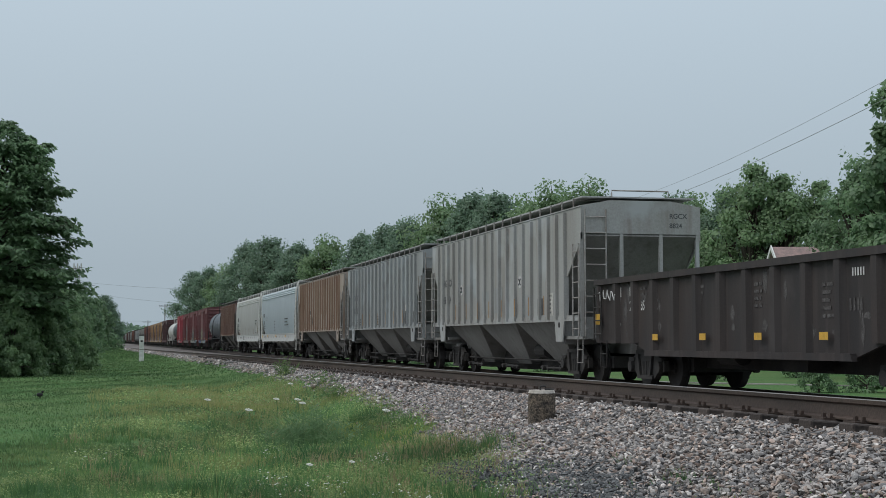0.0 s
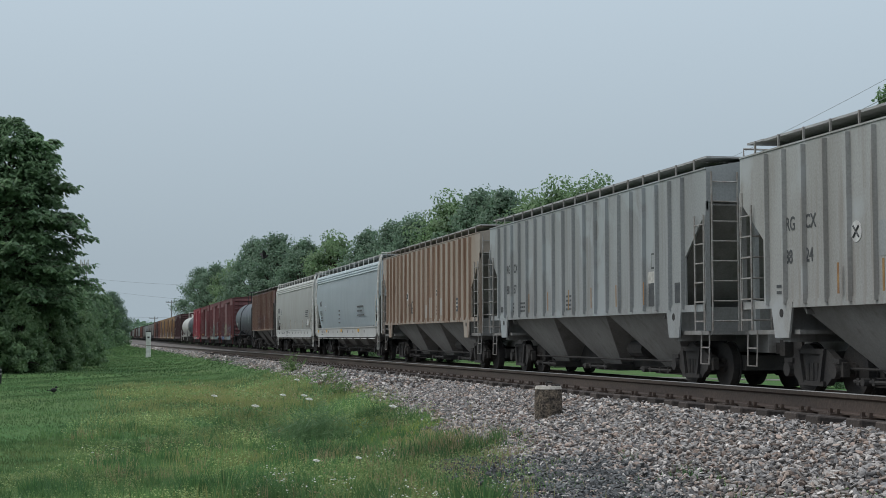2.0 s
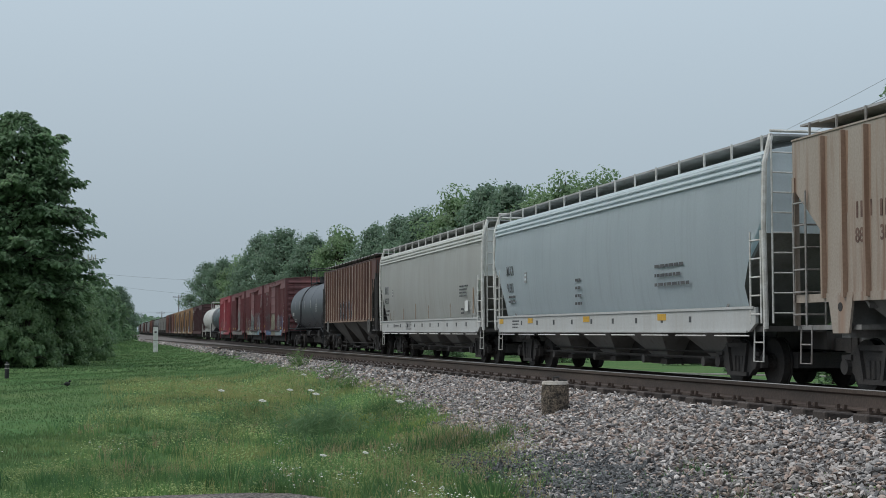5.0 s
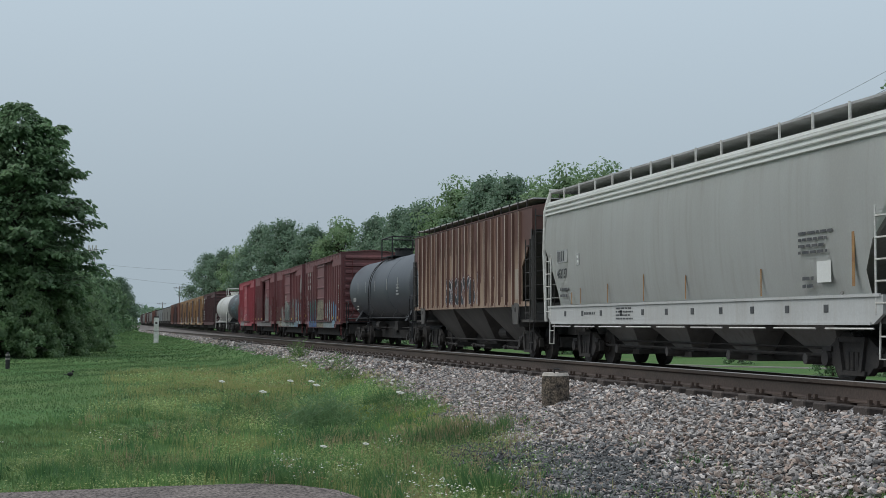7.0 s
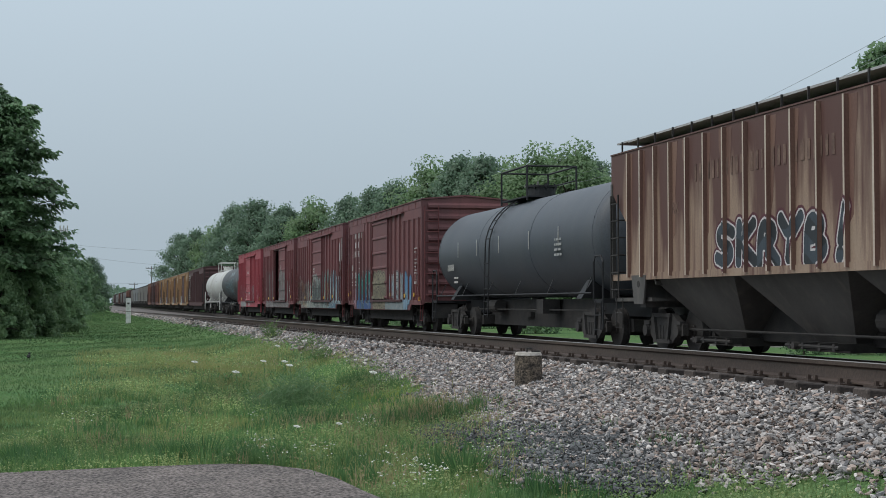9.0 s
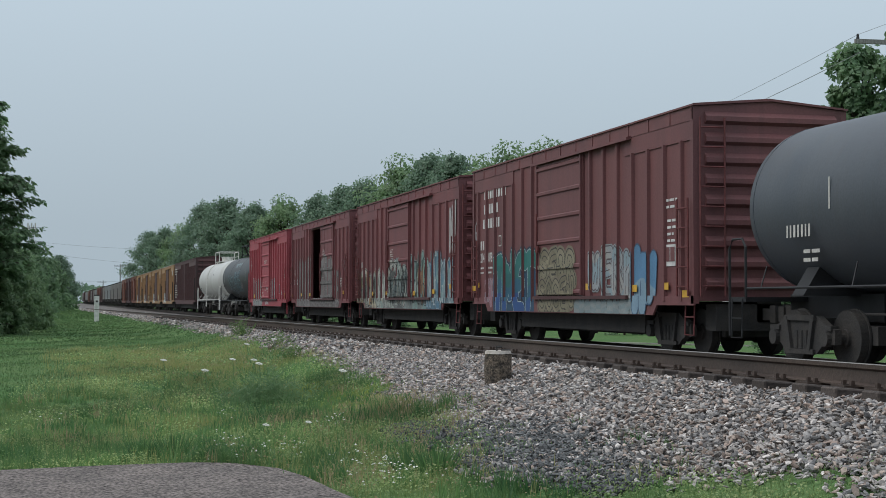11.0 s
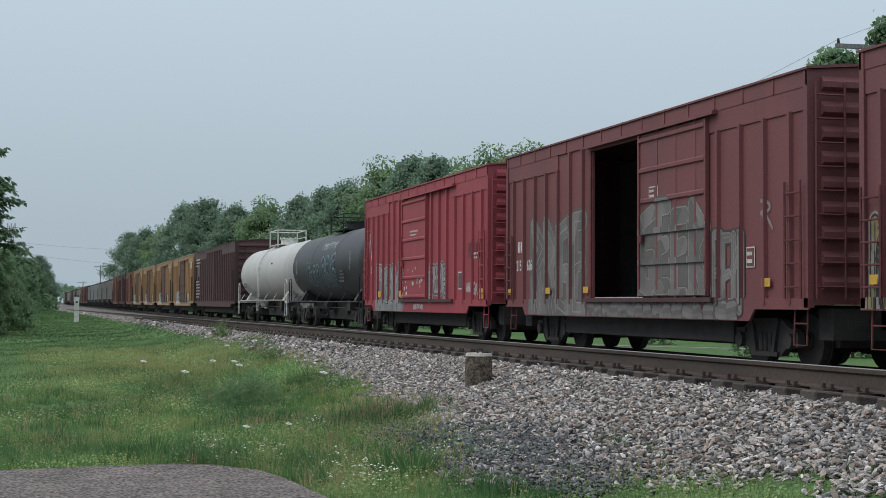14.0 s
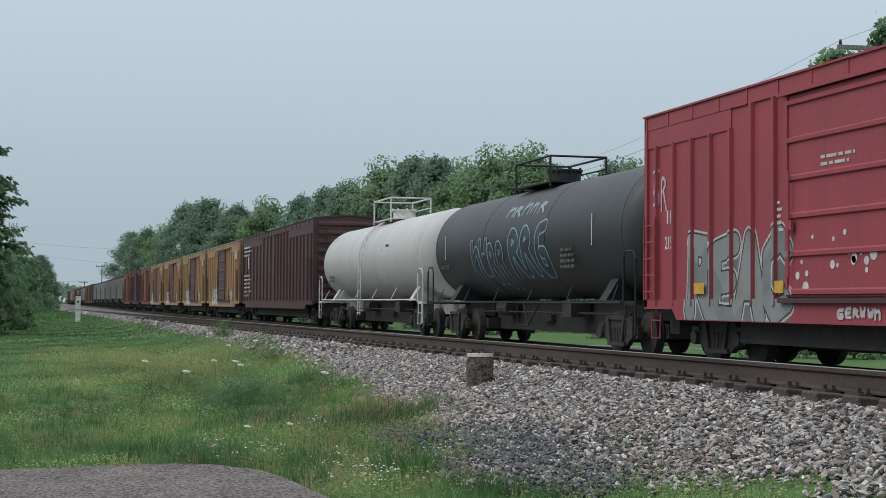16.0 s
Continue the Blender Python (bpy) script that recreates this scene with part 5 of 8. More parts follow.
# ---- ribbed covered hoppers ----
def hopper(name, label, start, end, coat, rods, under, end_coat=None, ribs=19, rolling=True, bracket=None, ribcoat=None, eave=4.36, rib=0.036, flank=None):
    length = end - start
    h = length / 2
    car = root(name, label, "covered hopper", start, end)
    low, cut = 1.66, 1.12
    side = [(-h, eave), (-h, 3.55), (-h + cut, 2.66), (-h + cut, low), (h - cut, low), (h - cut, 2.66), (h, 3.55), (h, eave)]
    for s in (-1, 1):
        a, b = sorted((s * 1.54, s * 1.58))
        bm = bmesh.new()
        slab(bm, side, "x", a, b)
        part("side_sheet", bm, coat, car)
    span = h - cut - 0.06
    spots = [2 * k / (ribs - 1) - 1 for k in range(ribs)]
    RIBS[car.name] = [span * u * (1.07 - 0.07 * u * u) for u in spots]
    for y in RIBS[car.name]:
        bm = bmesh.new()
        slab(bm, [(-1.58, y - rib), (-1.665, y - rib * 0.85), (-1.665, y + rib * 0.85), (-1.58, y + rib)], "z", low - 0.06, eave - 0.05)
        bm.faces.ensure_lookup_table()
        # flank coat darkens the rib's sides: rust stain and shade in one colour
        for k in (2, 4):
            bm.faces[k].material_index = 1 if flank else 0
        part("side_rib", bm, (ribcoat or coat, flank) if flank else (ribcoat or coat), car)
    bm = bmesh.new()
    slab(bm, [(-1.6, eave), (-1.6, eave + 0.03), (-0.8, eave + 0.17), (0.8, eave + 0.17), (1.6, eave + 0.03), (1.6, eave), (0, eave + 0.1)], "y", -h, h)
    part("roof", bm, coat, car)
    # running board round the roof, on small posts
    for s in (-1, 1):
        a, b = sorted((s * 1.5, s * 0.6))
        walkway(car, a, b, -h + 0.86, h - 0.86, eave + 0.25)
        bm = bmesh.new()
        box(bm, -1.5, 1.5, s * (h - 0.5) - 0.35, s * (h - 0.5) + 0.35, eave + 0.245, eave + 0.28)
        part("end_walkway", bm, ROOFDARK, car)
    for k in range(17):
        y = -h + 0.75 + k * (length - 1.3) / 16
        bm = bmesh.new()
        tube(bm, ((-1.52, y, eave), (-1.52, y, eave + 0.27)), 0.022, 4)
        part("running_board_post", bm, rods, car)
    for k in range(4):
        y = -h + length * (k + 0.5) / 4
        bm = bmesh.new()
        box(bm, -0.45, 0.45, y - 1.4, y + 1.4, eave + 0.17, eave + 0.29)
        part("roof_hatch", bm, coat, car)
    for s in (-1, 1):
        bm = bmesh.new()
        for y in (s * (h - 0.05),):
            tube(bm, ((-0.75, y, eave + 0.27), (-0.75, y, eave + 0.42), (0.75, y, eave + 0.42), (0.75, y, eave + 0.27)), 0.02, 5)
        part("end_rail", bm, rods, car)
    # ends: upright top sheet, slope sheet, posts, platform
    for s in (-1, 1):
        bm = bmesh.new()
        a, b = sorted((s * (h + 0.005), s * (h - 0.04)))
        slab(bm, [(-1.54, 3.7), (1.54, 3.7), (1.54, eave + 0.02), (0.8, eave + 0.15), (-0.8, eave + 0.15), (-1.54, eave + 0.02)], "y", a, b)
        part("end_sheet", bm, coat, car)
        bm = bmesh.new()
        slab(bm, [(s * (h - 0.06), 3.72), (s * (h - 2.5), 1.5), (s * (h - 2.5), 1.42), (s * (h + 0.0), 3.64)], "x", -1.52, 1.52)
        part("slope_sheet", bm, end_coat or under, car)
        for x in (-1.56, -0.52, 0.52, 1.5):
            bm = bmesh.new()
            box(bm, x - 0.04, x + 0.05, min(s * h, s * (h - 0.1)), max(s * h, s * (h - 0.1)), 1.15, 3.72)
            part("end_post", bm, end_coat or coat, car)
        bm = bmesh.new()
        a, b = sorted((s * (h + 0.02), s * (h - 2.2)))
        box(bm, -1.5, 1.5, a, b, 1.08, 1.16)
        box(bm, -0.3, 0.3, a, b, 0.72, 1.1)
        part("end_platform", bm, under, car)
        bm = bmesh.new()
        a, b = sorted((s * (h - 1.85), s * (h - 1.55)))
        box(bm, -1.5, 1.5, a, b, 0.95, 1.66)
        part("bolster_web", bm, under, car)
        ladder(car, -1.64, s * (h - 0.3) - 0.28, 1.15, 3.45, 0.46, "y", rods, 6)
        ladder(car, -1.5, s * (h + 0.07), 1.15, 4.3, 0.55, "x", rods, 8, "end_ladder")
        step(car, s * (h - 0.3), rods, 1.15, 0.5)
        bm = bmesh.new()
        y = s * (h - 1.72)
        slab(bm, [(y - 0.42, 1.64), (y + 0.42, 1.64), (y + 0.27, 1.02), (y - 0.27, 1.02)], "x", -1.61, -1.57)
        br = part("bolster_bracket", bm, bracket or coat, car)
        bm = bmesh.new()
        drum(bm, (-1.616, y, 1.45), "x", 0.075, 0.008, 12)
        part("jacking_hole", bm, SOOT, br)
    bm = bmesh.new()
    box(bm, -1.6, -1.5, -h + 0.02, h - 0.02, 1.54, 1.68)
    part("side_sill", bm, coat, car)
    # three hopper bays with outlet gates
    bay = (length - 4.2) / 3
    for k in (-1, 0, 1):
        yc = k * bay
        bm = bmesh.new()
        top = [(-1.5, yc - bay / 2 + 0.05, 1.6), (1.5, yc - bay / 2 + 0.05, 1.6), (1.5, yc + bay / 2 - 0.05, 1.6), (-1.5, yc + bay / 2 - 0.05, 1.6)]
        bot = [(-0.55, yc - 0.62, 0.34), (0.55, yc - 0.62, 0.34), (0.55, yc + 0.62, 0.34), (-0.55, yc + 0.62, 0.34)]
        tv, bv = [bm.verts.new(p) for p in top], [bm.verts.new(p) for p in bot]
        bm.faces.new(bv[::-1])
        bm.faces.new(tv)
        for j in range(4):
            bm.faces.new((tv[j], tv[(j + 1) % 4], bv[(j + 1) % 4], bv[j]))
        hb = part("hopper_bay", bm, under, car)
        bm = bmesh.new()
        box(bm, -0.75, 0.75, yc - 0.8, yc + 0.8, 0.2, 0.36)
        tube(bm, ((-1.05, yc - 0.95, 0.3), (-1.05, yc + 0.95, 0.3)), 0.035)
        for k2 in (-0.8, -0.3, 0.3, 0.8):
            box(bm, -1.08, -0.7, yc + k2 - 0.04, yc + k2 + 0.04, 0.24, 0.36)
        drum(bm, (-1.16, yc + 0.5, 0.3), "x", 0.07, 0.12, 10)
        part("outlet_gate", bm, SOOT, hb)
    bm = bmesh.new()
    box(bm, -0.3, 0.3, -h + 2, h - 2, 0.3, 1.2)
    drum(bm, (-0.6, -bay / 2 - 0.5, 0.75), "y", 0.2, 0.95, 12)
    tube(bm, ((-0.95, -h + 2.4, 0.5), (-0.95, h - 2.4, 0.5)), 0.025)
    part("rigging_and_fill", bm, SOOT, car)
    part("brake_wheel", BRAKE_WHEEL, rods, car, at=(0.7, -h - 0.12, 2.4))
    gear(car, length, 1.9, rolling)
    return car


# ---- smooth-sided covered hoppers with a deep side sill ----
def smooth_hopper(name, label, start, end, coat, sillcoat, rods, rolling=True):
    length = end - start
    h = length / 2
    car = root(name, label, "covered hopper", start, end)
    bend = [(-1.43, 1.5), (-1.52, 1.9), (-1.58, 2.5), (-1.6, 3.1), (-1.585, 3.6), (-1.55, 3.96), (-1.51, 4.34)]
    for s in (-1, 1):
        bm = bmesh.new()
        rows = []
        for x, z in bend:
            u = max(0.0, (3.0 - z) / 1.5)
            inset = 0.15 + 0.95 * math.sin(min(1.0, u * 1.25) * math.pi / 2) - 0.12 * max(0, u - 0.8)
            rows.append([bm.verts.new((s * -x * 1.0 if s > 0 else x, y, z)) for y in (-h + inset, -h + inset + 1.5, 0, h - inset - 1.5, h - inset)])
        for a, b in zip(rows, rows[1:]):
            for j in range(4):
                bm.faces.new((a[j], a[j + 1], b[j + 1], b[j]))
        bmesh.ops.solidify(bm, geom=bm.faces[:], thickness=0.04)
        part("side_sheet", bm, coat, car, smooth=True).data.set_sharp_from_angle(angle=radians(30))
    for k, z in enumerate((3.98, 4.1, 4.22)):
        bm = bmesh.new()
        slab(bm, [(-1.545 + k * 0.012, z), (-1.60 + k * 0.012, z + 0.015), (-1.60 + k * 0.012, z + 0.06), (-1.535 + k * 0.012, z + 0.075)], "y", -h + 0.16, h - 0.16)
        part("side_band", bm, coat, car)
    bm = bmesh.new()
    slab(bm, [(-1.53, 4.3), (-1.53, 4.36), (-0.8, 4.5), (0.8, 4.5), (1.53, 4.36), (1.53, 4.3)], "y", -h + 0.15, h - 0.15)
    part("roof", bm, coat, car)
    for s in (-1, 1):
        a, b = sorted((s * 1.45, s * 0.45))
        walkway(car, a, b, -h + 0.66, h - 0.66, 4.64)
        bm = bmesh.new()
        box(bm, -1.45, 1.45, s * (h - 0.35) - 0.3, s * (h - 0.35) + 0.3, 4.625, 4.665)
        part("end_walkway", bm, ROOFDARK, car)
    for k in range(15):
        y = -h + 0.3 + k * (length - 0.6) / 14
        bm = bmesh.new()
        tube(bm, ((-1.5, y, 4.34), (-1.5, y, 4.66)), 0.026, 4)
        part("running_board_post", bm, rods, car)
    bm = bmesh.new()
    box(bm, -0.35, 0.35, -h + 1.5, h - 1.5, 4.5, 4.6)
    part("roof_hatch", bm, coat, car)
    bm = bmesh.new()
    slab(bm, [(-h + 0.75, 1.04), (h - 0.75, 1.04), (h - 0.45, 1.2), (h - 0.45, 1.5), (-h + 0.45, 1.5), (-h + 0.45, 1.2)], "x", -1.6, -1.54)
    box(bm, -1.63, -1.6, -h + 0.5, h - 0.5, 1.47, 1.52)
    box(bm, -1.63, -1.6, -h + 0.8, h - 0.8, 1.03, 1.07)
    part("side_sill", bm, sillcoat, car, "deep pale side sill")
    bm = bmesh.new()
    for k in range(9):
        y = -h + 1.6 + k * (length - 3.2) / 8
        tube(bm, ((-1.62, y - 0.9, 0.97), (-1.62, y + 0.7, 0.97)), 0.016, 4)
    part("sill_lip", bm, rods, car)
    for s in (-1, 1):
        bm = bmesh.new()
        a, b = sorted((s * (h - 0.14), s * (h - 0.2)))
        slab(bm, [(-1.5, 2.85), (1.5, 2.85), (1.5, 4.34), (0.8, 4.48), (-0.8, 4.48), (-1.5, 4.34)], "y", a, b)
        part("end_sheet", bm, coat, car)
        bm = bmesh.new()
        slab(bm, [(s * (h - 0.2), 3.02), (s * (h - 2.3), 1.4), (s * (h - 2.3), 1.32), (s * (h - 0.14), 2.95)], "x", -1.45, 1.45)
        part("slope_sheet", bm, SLOPE, car)
        bm = bmesh.new()
        a, b = sorted((s * (h - 0.2), s * (h - 2.3)))
        box(bm, -1.5, 1.5, a, b, 1.05, 1.15)
        box(bm, -0.3, 0.3, a, b, 0.72, 1.1)
        part("end_platform", bm, MUDDY, car)
        for x in (-1.6, 1.6):
            bm = bmesh.new()
            tube(bm, ((x * 0.97, s * (h - 0.1), 1.1), (x, s * (h - 0.06), 3.0), (x * 0.98, s * (h - 0.06), 4.12), (x * 0.93, s * (h - 0.07), 4.42), (x * 0.88, s * (h - 0.1), 4.66)), 0.052, 8)
            part("end_post", bm, rods, car)
        bm = bmesh.new()
        tube(bm, ((-1.45, s * (h - 0.06), 4.72), (1.45, s * (h - 0.06), 4.72)), 0.03, 6)
        part("end_rail", bm, rods, car)
        ladder(car, -1.6, s * (h - 0.45) - 0.25, 1.2, 2.9, 0.46, "y", rods, 5)
        ladder(car, -1.45, s * (h - 0.02), 1.2, 4.5, 0.5, "x", rods, 9, "end_ladder")
        step(car, s * (h - 0.5), rods, 1.2, 0.5)
    for k in range(4):
        yc = (k - 1.5) * (length - 5.2) / 4
        bm = bmesh.new()
        w = (length - 5.2) / 8
        tv = [bm.verts.new(p) for p in ((-1.4, yc - w, 1.5), (1.4, yc - w, 1.5), (1.4, yc + w, 1.5), (-1.4, yc + w, 1.5))]
        bv = [bm.verts.new(p) for p in ((-0.5, yc - 0.4, 0.42), (0.5, yc - 0.4, 0.42), (0.5, yc + 0.4, 0.42), (-0.5, yc + 0.4, 0.42))]
        bm.faces.new(bv[::-1])
        bm.faces.new(tv)
        for j in range(4):
            bm.faces.new((tv[j], tv[(j + 1) % 4], bv[(j + 1) % 4], bv[j]))
        hb = part("hopper_bay", bm, SLOPE, car)
        bm = bmesh.new()
        box(bm, -0.6, 0.6, yc - 0.5, yc + 0.5, 0.3, 0.42)
        drum(bm, (-1.0, yc, 0.42), "x", 0.1, 0.5, 10)
        part("outlet_gate", bm, MUDDY, hb)
    bm = bmesh.new()
    box(bm, -0.22, 0.22, -h + 2, h - 2, 0.34, 0.95)
    tube(bm, ((-0.9, -h + 2.6, 0.5), (-0.9, h - 2.6, 0.5)), 0.035)
    tube(bm, ((-0.7, -h + 2.6, 0.62), (-0.7, h - 2.6, 0.62)), 0.025)
    part("rigging_and_fill", bm, SOOT, car)
    part("brake_wheel", BRAKE_WHEEL, rods, car, at=(0.7, -h - 0.05, 2.4))
    gear(car, length, 2.3, rolling)
    return car


# ---- tank cars ----
def tank_car(name, label, start, end, coat, rods, under, radius=1.46, cage_y=0.0, low_rail=1.2, rolling=True, tall=0.9, climb=True):
    length = end - start
    h = length / 2
    car = root(name, label, "tank car", start, end)
    zc, hb = 2.66, h - 0.75
    rings = [(-hb - 0.02 - 0.52, 0.08), (-hb - 0.5, 0.42), (-hb - 0.42, 0.8), (-hb - 0.26, 1.15), (-hb - 0.1, 1.36), (-hb + 0.06, 1.45), (-hb + 0.2, 1.46)]
    rings = [(y, r * radius / 1.46) for y, r in rings]
    rings += [(-hb / 3, radius), (hb / 3, radius)] + [(-y, r) for y, r in rings[::-1]]
    bm = bmesh.new()
    n = 56
    loops = [[bm.verts.new((r * math.cos(j * 2 * math.pi / n), y, zc + r * math.sin(j * 2 * math.pi / n))) for j in range(n)] for y, r in rings]
    for a, b in zip(loops, loops[1:]):
        for j in range(n):
            bm.faces.new((a[j], a[(j + 1) % n], b[(j + 1) % n], b[j]))
    bm.faces.new(loops[0])
    bm.faces.new(loops[-1][::-1])
    part("tank", bm, coat, car, smooth=True)
    for y in (-hb + 0.22, -hb / 3, hb / 3, hb - 0.22):
        bm = bmesh.new()
        pts = [((radius + 0.004) * math.cos(a * math.pi / 20), y, zc + (radius + 0.004) * math.sin(a * math.pi / 20)) for a in range(41)]
        tube(bm, pts, 0.007, 4)
        part("weld_seam", bm, coat, car)
    # manway with platform and safety rail on top
    bm = bmesh.new()
    box(bm, -0.75, 0.75, cage_y - 1.35, cage_y + 1.35, zc + radius + 0.0, zc + radius + 0.04)
    pf = part("platform", bm, under, car)
    bm = bmesh.new()
    for x in (-0.75, 0.75):
        for y in (-1.35, 1.35):
            tube(bm, ((x, cage_y + y, zc + radius - 0.1), (x, cage_y + y, zc + radius + tall)), 0.03, 6)
        tube(bm, ((x, cage_y - 1.35, zc + radius + tall), (x, cage_y + 1.35, zc + radius + tall)), 0.03, 6)
        if x > 0:
            tube(bm, ((x, cage_y - 1.35, zc + radius + tall * 0.55), (x, cage_y + 1.35, zc + radius + tall * 0.55)), 0.022, 6)
    for y in (-1.35, 1.35):
        tube(bm, ((-0.75, cage_y + y, zc + radius + tall), (0.75, cage_y + y, zc + radius + tall)), 0.03, 6)
    part("safety_rail", bm, rods, car)
    bm = bmesh.new()
    drum(bm, (0, cage_y - 0.35, zc + radius - 0.1), "z", 0.42, 0.45, 20)
    drum(bm, (0, cage_y - 0.35, zc + radius + 0.35), "z", 0.47, 0.05, 20)
    for k in range(8):
        a = k * math.pi / 4
        drum(bm, (0.44 * math.cos(a), cage_y - 0.35 + 0.44 * math.sin(a), zc + radius + 0.3), "z", 0.03, 0.14, 6)
    part("manway", bm, under, pf)
    bm = bmesh.new()
    drum(bm, (0.1, cage_y + 0.65, zc + radius - 0.05), "z", 0.14, 0.32, 10)
    part("relief_valve", bm, under, pf)
    # ladder bowed over the shell
    if climb:
        bm = bmesh.new()
        arc = [(-(radius + 0.1) * math.cos(a), zc + (radius + 0.1) * math.sin(a)) for a in [k * math.pi / 2 * 0.72 / 6 for k in range(7)]]
        for d in (-0.22, 0.22):
            tube(bm, [(-1.6, cage_y + 0.1 + d, 0.62)] + [(x, cage_y + 0.1 + d, z) for x, z in arc], 0.02, 5)
        for k in range(5):
            z = 0.7 + k * 0.38
            tube(bm, ((-1.6, cage_y - 0.12, z), (-1.6, cage_y + 0.32, z)), 0.017, 5)
        for x, z in arc[1:]:
            tube(bm, ((x, cage_y - 0.12, z), (x, cage_y + 0.32, z)), 0.017, 5)
        part("side_ladder", bm, rods, car)
    else:
        # low stirrup frame under the hand rod
        bm = bmesh.new()
        for k in (-0.25, 0.25):
            tube(bm, ((-1.52, k - 0.9, low_rail), (-1.52, k * 1.6 - 1.1, 0.55)), 0.018, 5)
        tube(bm, ((-1.52, -1.5, 0.55), (-1.52, -0.7, 0.55)), 0.018, 5)
        tube(bm, ((-1.52, -1.5, 0.55), (-1.52, -2.4, low_rail)), 0.016, 5)
        part("stirrup", bm, rods, car)
    # long hand rod along the side, with its stays
    for s in (-1, 1):
        bm = bmesh.new()
        tube(bm, ((s * 1.52, -hb + 0.1, low_rail), (s * 1.52, hb - 0.1, low_rail)), 0.024, 6)
        part("hand_rod", bm, rods, car)
        for k in range(6):
            y = -hb + 0.6 + k * (2 * hb - 1.2) / 5
            bm = bmesh.new()
            tube(bm, ((s * 1.52, y, low_rail), (s * 1.25, y + 0.3, low_rail + 0.38)), 0.014, 5)
            part("rod_stay", bm, rods, car)
    # saddles, stub sills, end platforms with corner hand irons
    for s in (-1, 1):
        bm = bmesh.new()
        y = s * (h - 2.3)
        slab(bm, [(-1.35, 1.15), (1.35, 1.15), (1.05, 1.62), (0.8, 1.45), (0, 1.25), (-0.8, 1.45), (-1.05, 1.62)], "y", y - 0.2, y + 0.2)
        part("saddle", bm, under, car)
        bm = bmesh.new()
        a, b = sorted((s * (h - 0.1), s * (h - 3.2)))
        box(bm, -0.3, 0.3, a, b, 0.72, 1.18)
        a, b = sorted((s * (h - 0.1), s * (h - 0.75)))
        box(bm, -1.5, 1.5, a, b, 1.05, 1.13)
        part("end_platform", bm, under, car)
        for x in (-1.5, 1.5):
            bm = bmesh.new()
            tube(bm, ((x, s * (h - 0.75), 1.1), (x, s * (h - 0.75), 2.0), (x, s * (h - 0.62), 2.15), (x, s * (h - 0.25), 2.15), (x, s * (h - 0.12), 2.0), (x, s * (h - 0.12), 0.45)), 0.024, 6)
            part("corner_rail", bm, rods, car)
        step(car, s * (h - 0.42), rods, 1.1, 0.42)
    bm = bmesh.new()
    drum(bm, (0, cage_y, 0.75), "z", 0.2, 0.6, 12)
    box(bm, -0.35, 0.35, cage_y - 0.35, cage_y + 0.35, 0.62, 0.78)
    part("outlet_valve", bm, SOOT, car)
    bm = bmesh.new()
    drum(bm, (-0.5, cage_y + 2.4, 0.95), "y", 0.2, 0.9, 12)
    box(bm, -0.8, -0.3, cage_y - 3.0, cage_y - 2.4, 0.75, 1.15)
    tube(bm, ((-0.6, -h + 2.5, 0.85), (-0.6, h - 2.5, 0.85)), 0.025)
    # long box added as dark fill for the shade under the tank's belly
    box(bm, -0.22, 0.22, -h + 2.5, h - 2.5, 0.36, 1.15)
    part("rigging_and_fill", bm, SOOT, car)
    part("brake_wheel", BRAKE_WHEEL, rods, car, at=(0.8, -h + 0.1, 1.9))
    gear(car, length, 2.0, rolling)
    return car


